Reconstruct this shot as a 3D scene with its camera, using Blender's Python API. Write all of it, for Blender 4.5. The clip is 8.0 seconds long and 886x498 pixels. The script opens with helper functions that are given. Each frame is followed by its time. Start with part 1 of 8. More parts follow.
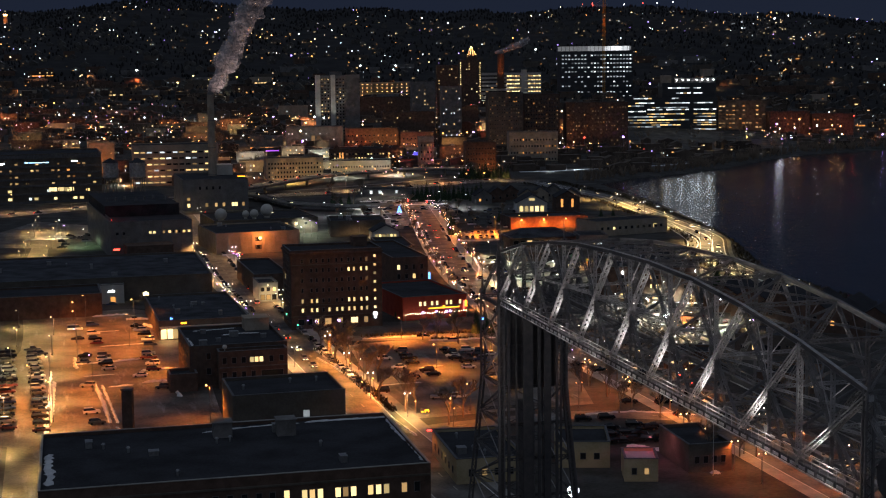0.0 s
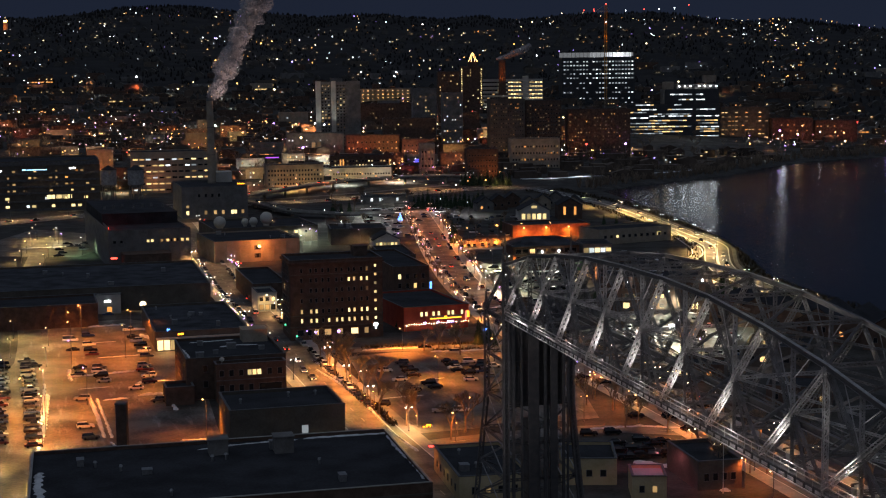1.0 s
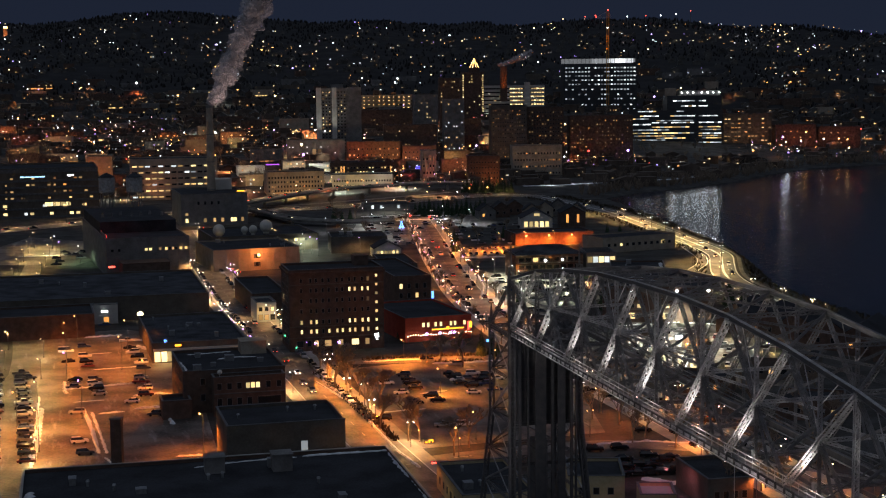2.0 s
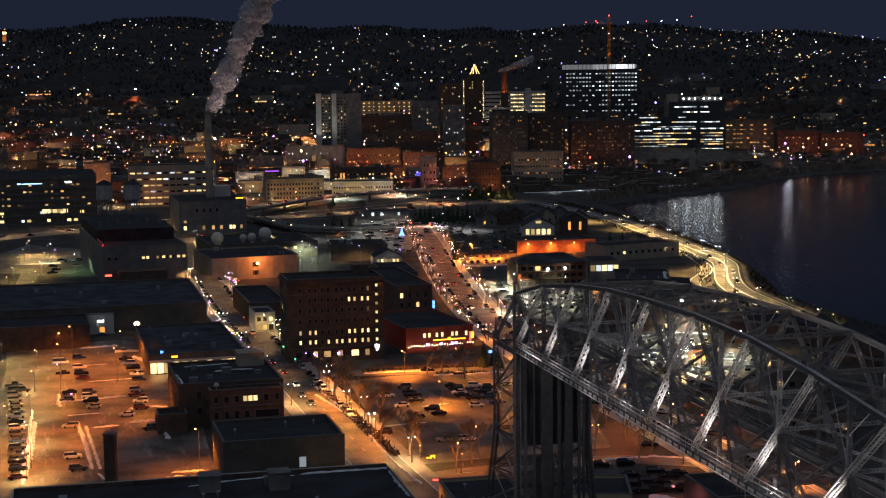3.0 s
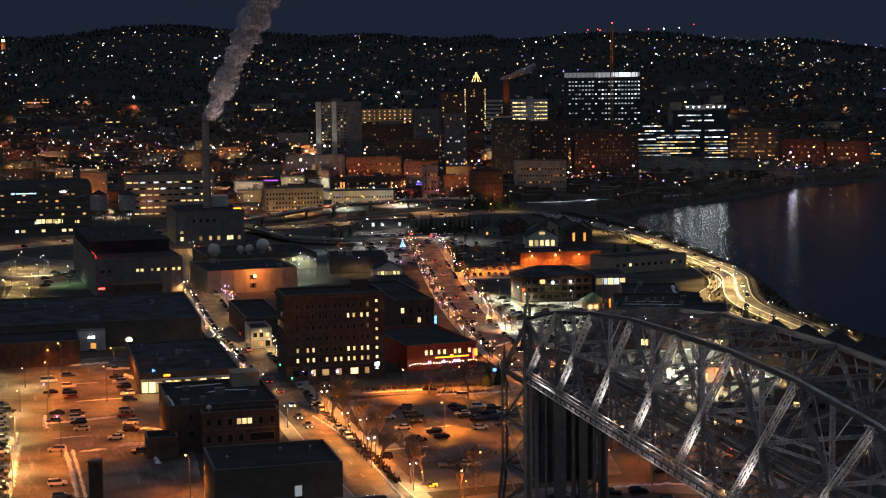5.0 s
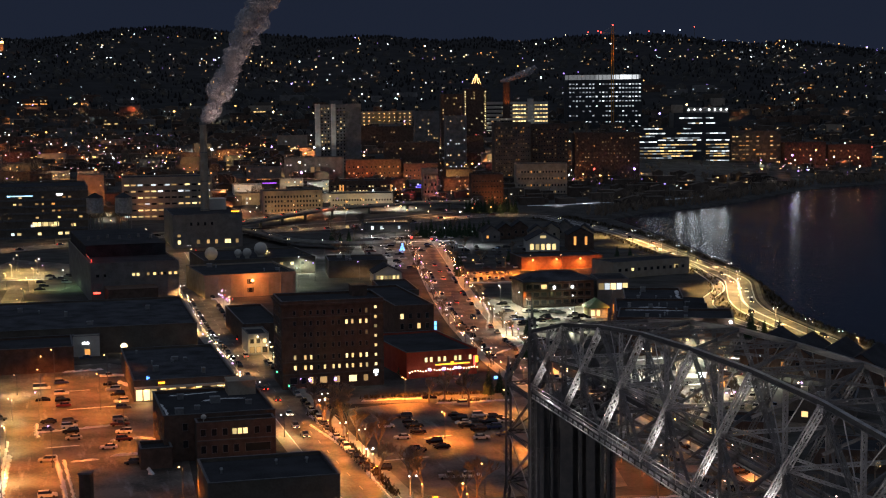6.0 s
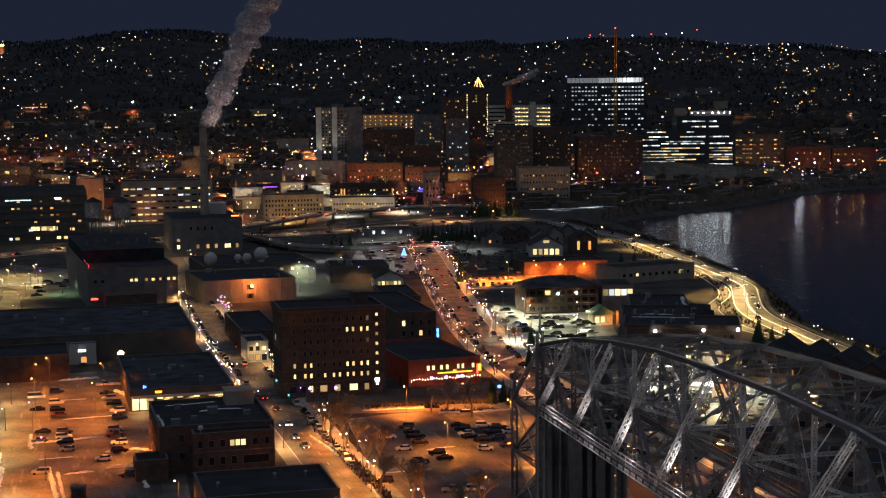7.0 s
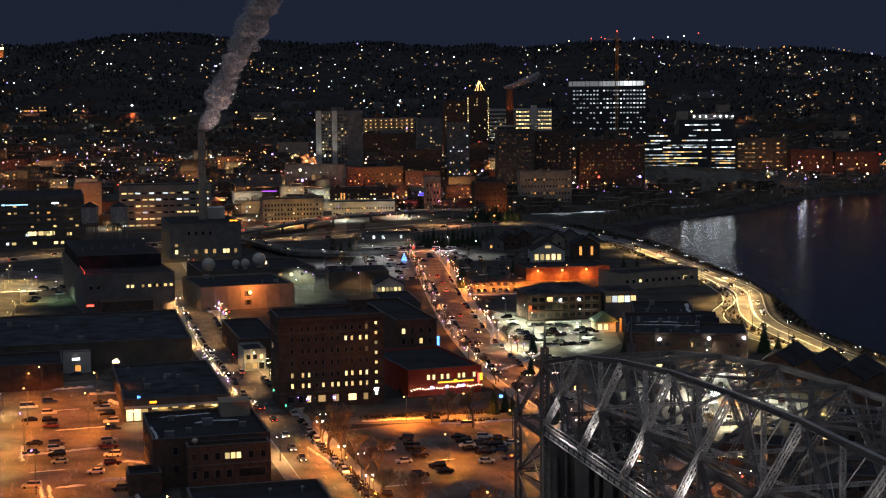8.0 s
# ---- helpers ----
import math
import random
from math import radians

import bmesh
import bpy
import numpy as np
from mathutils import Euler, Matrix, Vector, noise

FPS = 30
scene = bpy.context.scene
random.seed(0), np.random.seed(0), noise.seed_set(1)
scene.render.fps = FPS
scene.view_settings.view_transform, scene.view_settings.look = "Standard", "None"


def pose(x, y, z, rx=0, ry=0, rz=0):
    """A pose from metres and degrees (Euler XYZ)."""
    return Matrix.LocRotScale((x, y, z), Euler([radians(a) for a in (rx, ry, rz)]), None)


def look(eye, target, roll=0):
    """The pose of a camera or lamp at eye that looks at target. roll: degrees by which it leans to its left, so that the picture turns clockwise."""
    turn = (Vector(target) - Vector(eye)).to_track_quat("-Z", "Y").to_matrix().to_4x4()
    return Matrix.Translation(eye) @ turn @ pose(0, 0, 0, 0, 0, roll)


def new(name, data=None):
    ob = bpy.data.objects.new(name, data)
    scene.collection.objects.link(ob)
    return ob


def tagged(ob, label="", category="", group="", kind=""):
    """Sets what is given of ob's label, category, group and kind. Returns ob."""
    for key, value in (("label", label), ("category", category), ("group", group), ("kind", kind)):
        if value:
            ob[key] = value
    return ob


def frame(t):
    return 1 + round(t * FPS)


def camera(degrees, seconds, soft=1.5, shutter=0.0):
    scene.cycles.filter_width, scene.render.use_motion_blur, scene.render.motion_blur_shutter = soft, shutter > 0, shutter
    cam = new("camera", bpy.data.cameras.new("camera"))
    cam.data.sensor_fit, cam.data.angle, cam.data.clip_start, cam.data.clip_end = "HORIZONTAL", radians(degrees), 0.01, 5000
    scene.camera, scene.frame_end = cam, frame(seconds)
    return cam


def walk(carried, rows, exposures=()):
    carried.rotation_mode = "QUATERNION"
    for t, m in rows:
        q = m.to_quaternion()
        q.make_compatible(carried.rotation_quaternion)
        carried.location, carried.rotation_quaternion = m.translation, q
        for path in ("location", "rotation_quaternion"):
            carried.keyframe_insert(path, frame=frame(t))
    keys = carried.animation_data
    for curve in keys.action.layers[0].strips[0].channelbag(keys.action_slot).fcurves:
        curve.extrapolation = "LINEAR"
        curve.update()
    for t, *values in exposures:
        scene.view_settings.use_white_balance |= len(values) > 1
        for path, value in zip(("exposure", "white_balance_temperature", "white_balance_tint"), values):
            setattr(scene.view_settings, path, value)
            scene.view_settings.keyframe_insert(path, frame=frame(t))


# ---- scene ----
cam = camera(32.0, 8.0, soft=1.1)
PATH = [
    (0, (0.335, -2.292, 95.349), (0.327, -0.307, 95.105), -0.6),
    (0.5, (0.19, 2.547, 95.345), (0.181, 4.532, 95.105), -0.6),
    (1, (-0.011, 7.304, 95.347), (-0.02, 9.29, 95.111), -0.6),
    (1.5, (-0.25, 12.03, 95.392), (-0.26, 14.016, 95.16), -0.6),
    (3, (-1.006, 26.046, 95.688), (-1.016, 28.034, 95.467), -0.6),
    (3.5, (-1.144, 30.832, 95.77), (-1.154, 32.82, 95.552), -0.6),
    (4, (-1.259, 35.479, 95.742), (-1.269, 37.467, 95.526), -0.6),
    (4.5, (-1.48, 39.986, 95.776), (-1.491, 41.975, 95.563), -0.6),
    (6, (-2.027, 54.259, 95.734), (-2.037, 56.248, 95.526), -0.5),
    (6.5, (-2.167, 58.877, 95.744), (-2.179, 60.867, 95.538), -0.5),
    (7, (-2.358, 63.656, 95.783), (-2.37, 65.645, 95.579), -0.5),
    (7.5, (-2.477, 68.48, 95.794), (-2.49, 70.469, 95.592), -0.5),
    (8, (-2.333, 73.252, 96.028), (-2.346, 75.242, 95.828), -0.5),
]
walk(cam, [(t, look(eye, target, roll)) for t, eye, target, roll in PATH], [(0.0, 0.52), (8.0, 0.52)])

# ---- world: the last blue of dusk ----
world = bpy.data.worlds.new("night_sky")
scene.world = world
world.use_nodes = True
wn, wl = world.node_tree.nodes, world.node_tree.links
bg = wn["Background"]
sky = wn.new("ShaderNodeTexSky")
sky.sky_type, sky.sun_disc = "NISHITA", False
sky.sun_elevation, sky.sun_rotation = radians(-4.0), radians(200)
sky_tint = wn.new("ShaderNodeMix")
sky_tint.data_type = "RGBA"
sky_tint.inputs["Factor"].default_value = 0.85
sky_tint.inputs["B"].default_value = (0.0098, 0.0136, 0.0262, 1)
wl.new(sky.outputs["Color"], sky_tint.inputs["A"])
wl.new(sky_tint.outputs["Result"], bg.inputs["Color"])
bg.inputs["Strength"].default_value = 1.0
dusk = bpy.data.lights.new("dusk", "SUN")
dusk.energy, dusk.angle, dusk.color = 0.28, radians(130), (0.7, 0.82, 1.0)
new("dusk", dusk).matrix_world = look((0, 0, 300), (20, 60, 0))


def spot(name, x, y, z, watts, colour, cone=150, radius=0.4, target=None):
    """A street light's lamp: a wide cone, straight down unless it has a target."""
    lamp = bpy.data.lights.new(name, "SPOT")
    lamp.energy, lamp.color, lamp.spot_size, lamp.spot_blend, lamp.shadow_soft_size = watts * 1.17, colour, radians(cone), 0.6, radius
    ob = new(name, lamp)
    ob.matrix_world = look((x, y, z), target or (x, y + 0.001, 0.0))
    return ob


SODIUM, WARM, COOL, GOLD = (1.0, 0.245, 0.027), (1.0, 0.6, 0.26), (0.9, 0.95, 1.0), (1.0, 0.64, 0.22)
# ---- materials ----
def material(name, colour, rough=0.8, metal=0.0, second=None, scale=0.5, bump=0.0, fine=8.0, emit=None, power=0.0, island=0.0, spec=0.3):
    """Two scales of variation between colour and second (metres in scale), with relief; emit makes it a light source."""
    m = bpy.data.materials.new(name)
    m.use_nodes = True
    n, l = m.node_tree.nodes, m.node_tree.links
    p = n["Principled BSDF"]
    p.inputs["Base Color"].default_value = (*colour, 1)
    p.inputs["Roughness"].default_value, p.inputs["Metallic"].default_value = rough, metal
    p.inputs["Specular IOR Level"].default_value = spec
    if emit:
        p.inputs["Emission Color"].default_value = (*emit, 1)
        p.inputs["Emission Strength"].default_value = power
        m.cycles.emission_sampling = "NONE"
    if second:
        at = n.new("ShaderNodeNewGeometry")
        big, small = n.new("ShaderNodeTexNoise"), n.new("ShaderNodeTexNoise")
        big.inputs["Scale"].default_value, big.inputs["Detail"].default_value = scale, 4
        small.inputs["Scale"].default_value, small.inputs["Detail"].default_value = scale * fine, 3
        mix, ramp, add = n.new("ShaderNodeMix"), n.new("ShaderNodeMapRange"), n.new("ShaderNodeMath")
        add.operation, mix.data_type = "MULTIPLY_ADD", "RGBA"
        add.inputs[1].default_value = 0.45
        l.new(at.outputs["Position"], big.inputs["Vector"]), l.new(at.outputs["Position"], small.inputs["Vector"])
        l.new(small.outputs["Fac"], add.inputs[0]), l.new(big.outputs["Fac"], add.inputs[2])
        l.new(add.outputs[0], ramp.inputs["Value"])
        ramp.inputs["From Min"].default_value, ramp.inputs["From Max"].default_value = 0.54, 0.9
        l.new(ramp.outputs["Result"], mix.inputs["Factor"])
        mix.inputs["A"].default_value, mix.inputs["B"].default_value = (*colour, 1), (*second, 1)
        l.new(mix.outputs["Result"], p.inputs["Base Color"])
        if bump:
            b = n.new("ShaderNodeBump")
            b.inputs["Strength"].default_value, b.inputs["Distance"].default_value = bump, 0.1
            l.new(small.outputs["Fac"], b.inputs["Height"])
            l.new(b.outputs["Normal"], p.inputs["Normal"])
    if island:
        info, hsv = n.new("ShaderNodeObjectInfo"), n.new("ShaderNodeMapRange")
        hsv.inputs["To Min"].default_value, hsv.inputs["To Max"].default_value = 1 - island, 1 + island
        l.new(info.outputs["Random"], hsv.inputs["Value"])
        times = n.new("ShaderNodeMath")
        times.operation = "MULTIPLY"
        if emit:
            times.inputs[1].default_value = power
            l.new(hsv.outputs["Result"], times.inputs[0])
            l.new(times.outputs[0], p.inputs["Emission Strength"])
    return m


WORN_ASPHALT = material("salted_asphalt", (0.05, 0.047, 0.044), 0.55, second=(0.2, 0.188, 0.175), scale=0.14, bump=0.3, fine=9)
GROUND = material("winter_ground", (0.028, 0.025, 0.021), 0.9, second=(0.088, 0.083, 0.078), scale=0.09, bump=0.4, fine=11)
LOT = material("snow_dusted_lot", (0.045, 0.038, 0.033), 0.55, second=(0.2, 0.178, 0.155), scale=0.1, bump=0.35, fine=12)


def add_streaks(m, along, low, high):
    """Trodden snow in streaks along a street's direction, laid over a material."""
    n, l = m.node_tree.nodes, m.node_tree.links
    p = n["Principled BSDF"]
    under = p.inputs["Base Color"].links[0].from_socket
    at, place, cloud, cut, mix = n.new("ShaderNodeNewGeometry"), n.new("ShaderNodeMapping"), n.new("ShaderNodeTexNoise"), n.new("ShaderNodeMapRange"), n.new("ShaderNodeMix")
    place.vector_type = "TEXTURE"
    place.inputs["Rotation"].default_value, place.inputs["Scale"].default_value = (0, 0, radians(along)), (3.4, 22.0, 1.0)
    cloud.inputs["Scale"].default_value, cloud.inputs["Detail"].default_value, cloud.inputs["Roughness"].default_value = 1.0, 6, 0.68
    cut.inputs["From Min"].default_value, cut.inputs["From Max"].default_value = low, high
    mix.data_type = "RGBA"
    mix.inputs["B"].default_value = (0.46, 0.46, 0.47, 1)
    l.new(at.outputs["Position"], place.inputs["Vector"]), l.new(place.outputs["Vector"], cloud.inputs["Vector"])
    l.new(cloud.outputs["Fac"], cut.inputs["Value"]), l.new(cut.outputs["Result"], mix.inputs["Factor"])
    l.new(under, mix.inputs["A"]), l.new(mix.outputs["Result"], p.inputs["Base Color"])


add_streaks(LOT, 15.5, 0.56, 0.86)
add_streaks(WORN_ASPHALT, 15.5, 0.58, 1.0)
CONCRETE = material("concrete", (0.26, 0.25, 0.23), 0.85, second=(0.38, 0.37, 0.34), scale=0.2, bump=0.15)
SNOW = material("old_snow", (0.55, 0.56, 0.58), 0.7, second=(0.78, 0.79, 0.8), scale=0.3, bump=0.4)
PAINT = material("road_paint", (0.6, 0.58, 0.5), 0.6, second=(0.35, 0.34, 0.3), scale=0.6)
ROOF = material("tar_roof", (0.013, 0.0135, 0.017), 0.85, second=(0.042, 0.044, 0.052), scale=0.12, bump=0.3, fine=16)
GRAVEL_ROOF = material("gravel_roof", (0.014, 0.015, 0.019), 0.9, second=(0.075, 0.08, 0.095), scale=0.14, bump=0.3, fine=16)
BRICK = material("dark_brick", (0.085, 0.056, 0.044), 0.85, second=(0.15, 0.1, 0.078), scale=0.5, bump=0.3, fine=10)
TAN = material("tan_masonry", (0.3, 0.25, 0.19), 0.85, second=(0.42, 0.36, 0.29), scale=0.25, bump=0.2)
GREY_WALL = material("grey_wall", (0.14, 0.135, 0.13), 0.8, second=(0.22, 0.215, 0.21), scale=0.25, bump=0.15)
PALE_WALL = material("pale_wall", (0.5, 0.48, 0.43), 0.8, second=(0.62, 0.6, 0.55), scale=0.2, bump=0.1)
RED_WALL = material("red_painted_wall", (0.35, 0.06, 0.04), 0.75, second=(0.48, 0.1, 0.06), scale=0.3, bump=0.15)
CREAM = material("cream_painted_wall", (0.42, 0.34, 0.2), 0.8, second=(0.54, 0.45, 0.29), scale=0.3, bump=0.15)
PALE_ROOF = material("pale_metal_roof", (0.4, 0.38, 0.37), 0.6, second=(0.5, 0.48, 0.47), scale=0.3)
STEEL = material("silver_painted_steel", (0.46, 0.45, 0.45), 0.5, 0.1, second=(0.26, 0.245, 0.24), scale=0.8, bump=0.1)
# dark steel, also the silver bridge steel darkened where less light falls
DARK_STEEL = material("weathered_and_shaded_steel", (0.19, 0.185, 0.19), 0.55, 0.1, second=(0.12, 0.11, 0.107), scale=0.6, bump=0.1)
GALVANISED = material("galvanised_metal", (0.42, 0.43, 0.44), 0.4, 0.7, second=(0.3, 0.31, 0.32), scale=1.5)
DARK_GLASS = material("unlit_window_glass", (0.02, 0.022, 0.026), 0.08, spec=0.6)
COPING = material("dark_metal_coping", (0.09, 0.09, 0.095), 0.6, second=(0.15, 0.15, 0.155), scale=0.8)
RUBBER = material("rubber", (0.02, 0.02, 0.02), 0.8, second=(0.035, 0.035, 0.035), scale=6)
BARK = material("winter_bark", (0.18, 0.14, 0.105), 0.9, second=(0.27, 0.21, 0.16), scale=2, bump=0.3)
NEEDLES = material("spruce_needles", (0.025, 0.045, 0.025), 0.8, second=(0.05, 0.08, 0.04), scale=1.5, bump=0.3)
WOODS = material("dark_winter_woods", (0.012, 0.012, 0.013), 0.95, second=(0.033, 0.0315, 0.0325), scale=0.03, bump=0.5, fine=9)
LIT_WARM = material("lit_window_warm", (0.3, 0.25, 0.15), 0.3, emit=(1.0, 0.62, 0.24), power=0.65, island=0.85)
LIT_AMBER = material("lit_window_amber", (0.3, 0.2, 0.1), 0.3, emit=(1.0, 0.38, 0.09), power=0.6, island=0.85)
LIT_WHITE = material("lit_window_white", (0.3, 0.3, 0.3), 0.3, emit=(0.85, 0.95, 1.0), power=0.7, island=0.85)
LIT_YELLOW = material("lit_window_yellow", (0.3, 0.25, 0.15), 0.3, emit=(1.0, 0.74, 0.32), power=0.85, island=0.8)
CURTAIN = material("dark_curtain_wall", (0.035, 0.042, 0.05), 0.3, second=(0.06, 0.07, 0.08), scale=0.15, spec=0.5)
TOWN_WALL = material("mixed_town_walls", (0.05, 0.038, 0.032), 0.85, second=(0.16, 0.125, 0.1), scale=0.02, fine=9)
SCRUB = material("brown_scrub", (0.07, 0.055, 0.035), 0.9, second=(0.12, 0.1, 0.065), scale=0.3)
LIT_LOW = material("lit_window_low", (0.2, 0.15, 0.1), 0.3, emit=(1.0, 0.6, 0.24), power=0.28, island=0.85)
LIT_FAINT = material("lit_window_faint", (0.15, 0.12, 0.1), 0.3, emit=(1.0, 0.58, 0.24), power=0.11, island=0.8)
LIT_CLINIC = material("lit_clinic_glass", (0.3, 0.3, 0.3), 0.3, emit=(0.85, 0.95, 1.0), power=1.0, island=0.6)
LIT_DIM = material("lit_window_dim", (0.15, 0.15, 0.15), 0.3, emit=(0.8, 0.93, 1.0), power=0.24, island=0.9)
DARK_WALL = material("dark_brown_stucco", (0.1, 0.085, 0.07), 0.85, second=(0.15, 0.13, 0.11), scale=0.25, bump=0.15)
SIDING = material("weathered_house_siding", (0.05, 0.048, 0.046), 0.85, second=(0.14, 0.135, 0.125), scale=0.05)
# bridge steel with the shade of webs and tower put into its colour
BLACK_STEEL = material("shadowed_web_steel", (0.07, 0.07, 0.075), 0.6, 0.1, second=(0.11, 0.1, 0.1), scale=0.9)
GLOW = {
    "sodium": material("sodium_lamp", (0.3, 0.2, 0.1), 0.3, emit=(1.0, 0.5, 0.16), power=6.0),
    "warm": material("warm_lamp", (0.3, 0.25, 0.2), 0.3, emit=(1.0, 0.75, 0.42), power=6.0),
    "white": material("white_lamp", (0.3, 0.3, 0.3), 0.3, emit=(0.92, 0.96, 1.0), power=6.0),
    "pink": material("pinkish_lamp", (0.3, 0.22, 0.2), 0.3, emit=(1.0, 0.58, 0.5), power=6.0),
    "violet": material("violet_lamp", (0.2, 0.15, 0.3), 0.3, emit=(0.45, 0.24, 1.0), power=7.0),
    "red": material("red_lamp", (0.3, 0.05, 0.03), 0.3, emit=(1.0, 0.06, 0.04), power=4.0),
    "green": material("green_lamp", (0.05, 0.3, 0.1), 0.3, emit=(0.1, 1.0, 0.45), power=2.5),
    "blue": material("blue_lamp", (0.05, 0.1, 0.3), 0.3, emit=(0.08, 0.25, 1.0), power=4.0),
    "neon": material("orange_neon", (0.3, 0.1, 0.03), 0.3, emit=(1.0, 0.33, 0.02), power=3.0),
}



def far_lamp(name, colour, power):
    """A lamp material whose strength differs from lamp to lamp."""
    m = material(name, (0.2, 0.2, 0.2), 0.4, emit=colour, power=power)
    n, l = m.node_tree.nodes, m.node_tree.links
    at, curve, times = n.new("ShaderNodeNewGeometry"), n.new("ShaderNodeMath"), n.new("ShaderNodeMath")
    curve.operation, curve.inputs[1].default_value = "POWER", 2.1
    times.operation, times.inputs[1].default_value = "MULTIPLY_ADD", power
    times.inputs[2].default_value = 0.12
    l.new(at.outputs["Random Per Island"], curve.inputs[0])
    l.new(curve.outputs[0], times.inputs[0])
    l.new(times.outputs[0], n["Principled BSDF"].inputs["Emission Strength"])
    return m


FAR = {"warm": far_lamp("far_warm_lamp", (1.0, 0.7, 0.36), 8.0), "white": far_lamp("far_white_lamp", (0.86, 0.93, 1.0), 9.0), "sodium": far_lamp("far_sodium_lamp", (1.0, 0.42, 0.1), 7.0), "violet": far_lamp("far_violet_lamp", (0.42, 0.26, 1.0), 7.0), "red": far_lamp("far_red_lamp", (1.0, 0.08, 0.05), 3.0), "pink": far_lamp("far_pink_lamp", (1.0, 0.42, 0.5), 5.0)}

# ---- mesh tools ----
class Shape:
    """Collects boxes, bars and prisms into one mesh."""

    def __init__(self):
        self.v, self.f = [], []

    def add(self, verts, faces):
        k = len(self.v)
        self.v += [tuple(p) for p in verts]
        self.f += [tuple(i + k for i in q) for q in faces]
        return self

    def box(self, x0, y0, z0, x1, y1, z1):
        return self.add([(x, y, z) for z in (z0, z1) for x, y in ((x0, y0), (x1, y0), (x1, y1), (x0, y1))],
                        [(3, 2, 1, 0), (4, 5, 6, 7), (0, 1, 5, 4), (1, 2, 6, 5), (2, 3, 7, 6), (3, 0, 4, 7)])

    def bar(self, p, q, wide, high=None, up=(0, 0, 1)):
        """A square bar from p to q."""
        p, q, high = Vector(p), Vector(q), high or wide
        d = (q - p).normalized()
        side = d.cross(Vector(up))
        side = side.normalized() if side.length > 1e-4 else Vector((1, 0, 0))
        top = side.cross(d).normalized()
        a, b = side * wide / 2, top * high / 2
        ring = (-a - b, a - b, a + b, -a + b)
        return self.add([e + r for e in (p, q) for r in ring], [(3, 2, 1, 0), (4, 5, 6, 7), (0, 1, 5, 4), (1, 2, 6, 5), (2, 3, 7, 6), (3, 0, 4, 7)])

    def tube(self, p, q, r0, r1=None, sides=10):
        p, q, r1 = Vector(p), Vector(q), r0 if r1 is None else r1
        d = (q - p).normalized()
        a = d.orthogonal().normalized()
        b = d.cross(a)
        ring = [(a * math.cos(2 * math.pi * i / sides) + b * math.sin(2 * math.pi * i / sides)) for i in range(sides)]
        return self.add([p + r * r0 for r in ring] + [q + r * r1 for r in ring],
                        [(i, (i + 1) % sides, sides + (i + 1) % sides, sides + i) for i in range(sides)] + [tuple(range(sides))[::-1], tuple(range(sides, 2 * sides))])

    def ball(self, c, r, rings=5, sides=8, squash=1.0):
        c = Vector(c)
        verts = [c + Vector((0, 0, r * squash)), c - Vector((0, 0, r * squash))]
        for i in range(1, rings):
            a = math.pi * i / rings
            verts += [c + Vector((r * math.sin(a) * math.cos(2 * math.pi * j / sides), r * math.sin(a) * math.sin(2 * math.pi * j / sides), r * squash * math.cos(a))) for j in range(sides)]
        at = lambda i, j: 2 + i * sides + j % sides
        faces = [(0, at(0, j), at(0, j + 1)) for j in range(sides)] + [(1, at(rings - 2, j + 1), at(rings - 2, j)) for j in range(sides)]
        faces += [(at(i, j), at(i + 1, j), at(i + 1, j + 1), at(i, j + 1)) for i in range(rings - 2) for j in range(sides)]
        return self.add(verts, faces)

    def laced(self, p, q, wide, deep, up=(0, 0, 1), chord=0.22, step=None):
        """A built-up member: four corner angles joined by zigzag lacing on its two wide faces."""
        p, q = Vector(p), Vector(q)
        d = (q - p).normalized()
        side = d.cross(Vector(up)).normalized()
        top = side.cross(d).normalized()
        for a in (-1, 1):
            for b in (-1, 1):
                o = side * a * (deep - chord) / 2 + top * b * (wide - chord) / 2
                self.bar(p + o, q + o, chord, chord, up)
        n = max(3, round((q - p).length / (step or wide * 0.8)))
        for i in range(n):
            e, f = p.lerp(q, i / n), p.lerp(q, (i + 1) / n)
            s = 1 if i % 2 else -1
            for a in (-1, 1):
                o = side * a * deep / 2
                self.bar(e + o + top * s * wide * 0.42, f + o - top * s * wide * 0.42, 0.12, 0.03, side)
        return self

    def mesh(self, name, mat, smooth=False):
        me = bpy.data.meshes.new(name)
        me.from_pydata(self.v, [], self.f)
        if mat:
            me.materials.append(mat)
        if smooth:
            me.polygons.foreach_set("use_smooth", [True] * len(me.polygons))
        me.update()
        return me


def part(name, shape, mat, parent, label="", smooth=False):
    ob = new(name, shape.mesh(name, mat, smooth) if isinstance(shape, Shape) else shape)
    ob.parent = parent
    if label:
        ob["label"] = label
    return ob


def thing(name, m, label, category, group="", kind=""):
    ob = new(name)
    ob.empty_display_size = 0.5
    ob.matrix_world = m
    return tagged(ob, label, category, group, kind)


def setting(name, shape, mat, label, category):
    return tagged(new(name, shape.mesh(name, mat) if isinstance(shape, Shape) else shape), label, category, kind="structure")


# ---- the lie of the land ----
SHORE = [(470, -900), (330, -300), (262, 150), (240, 330), (222, 420), (200, 500), (174, 580), (157, 640), (147, 700), (152, 770), (153, 846), (149, 900), (142, 983),
         (130, 1111), (119, 1185), (150, 1235), (200, 1285), (240, 1335), (300, 1440), (360, 1520), (470, 1590), (640, 1700), (900, 1900), (1500, 2600), (3200, 4600)]
SX, SY = np.array([p[0] for p in SHORE], float), np.array([p[1] for p in SHORE], float)


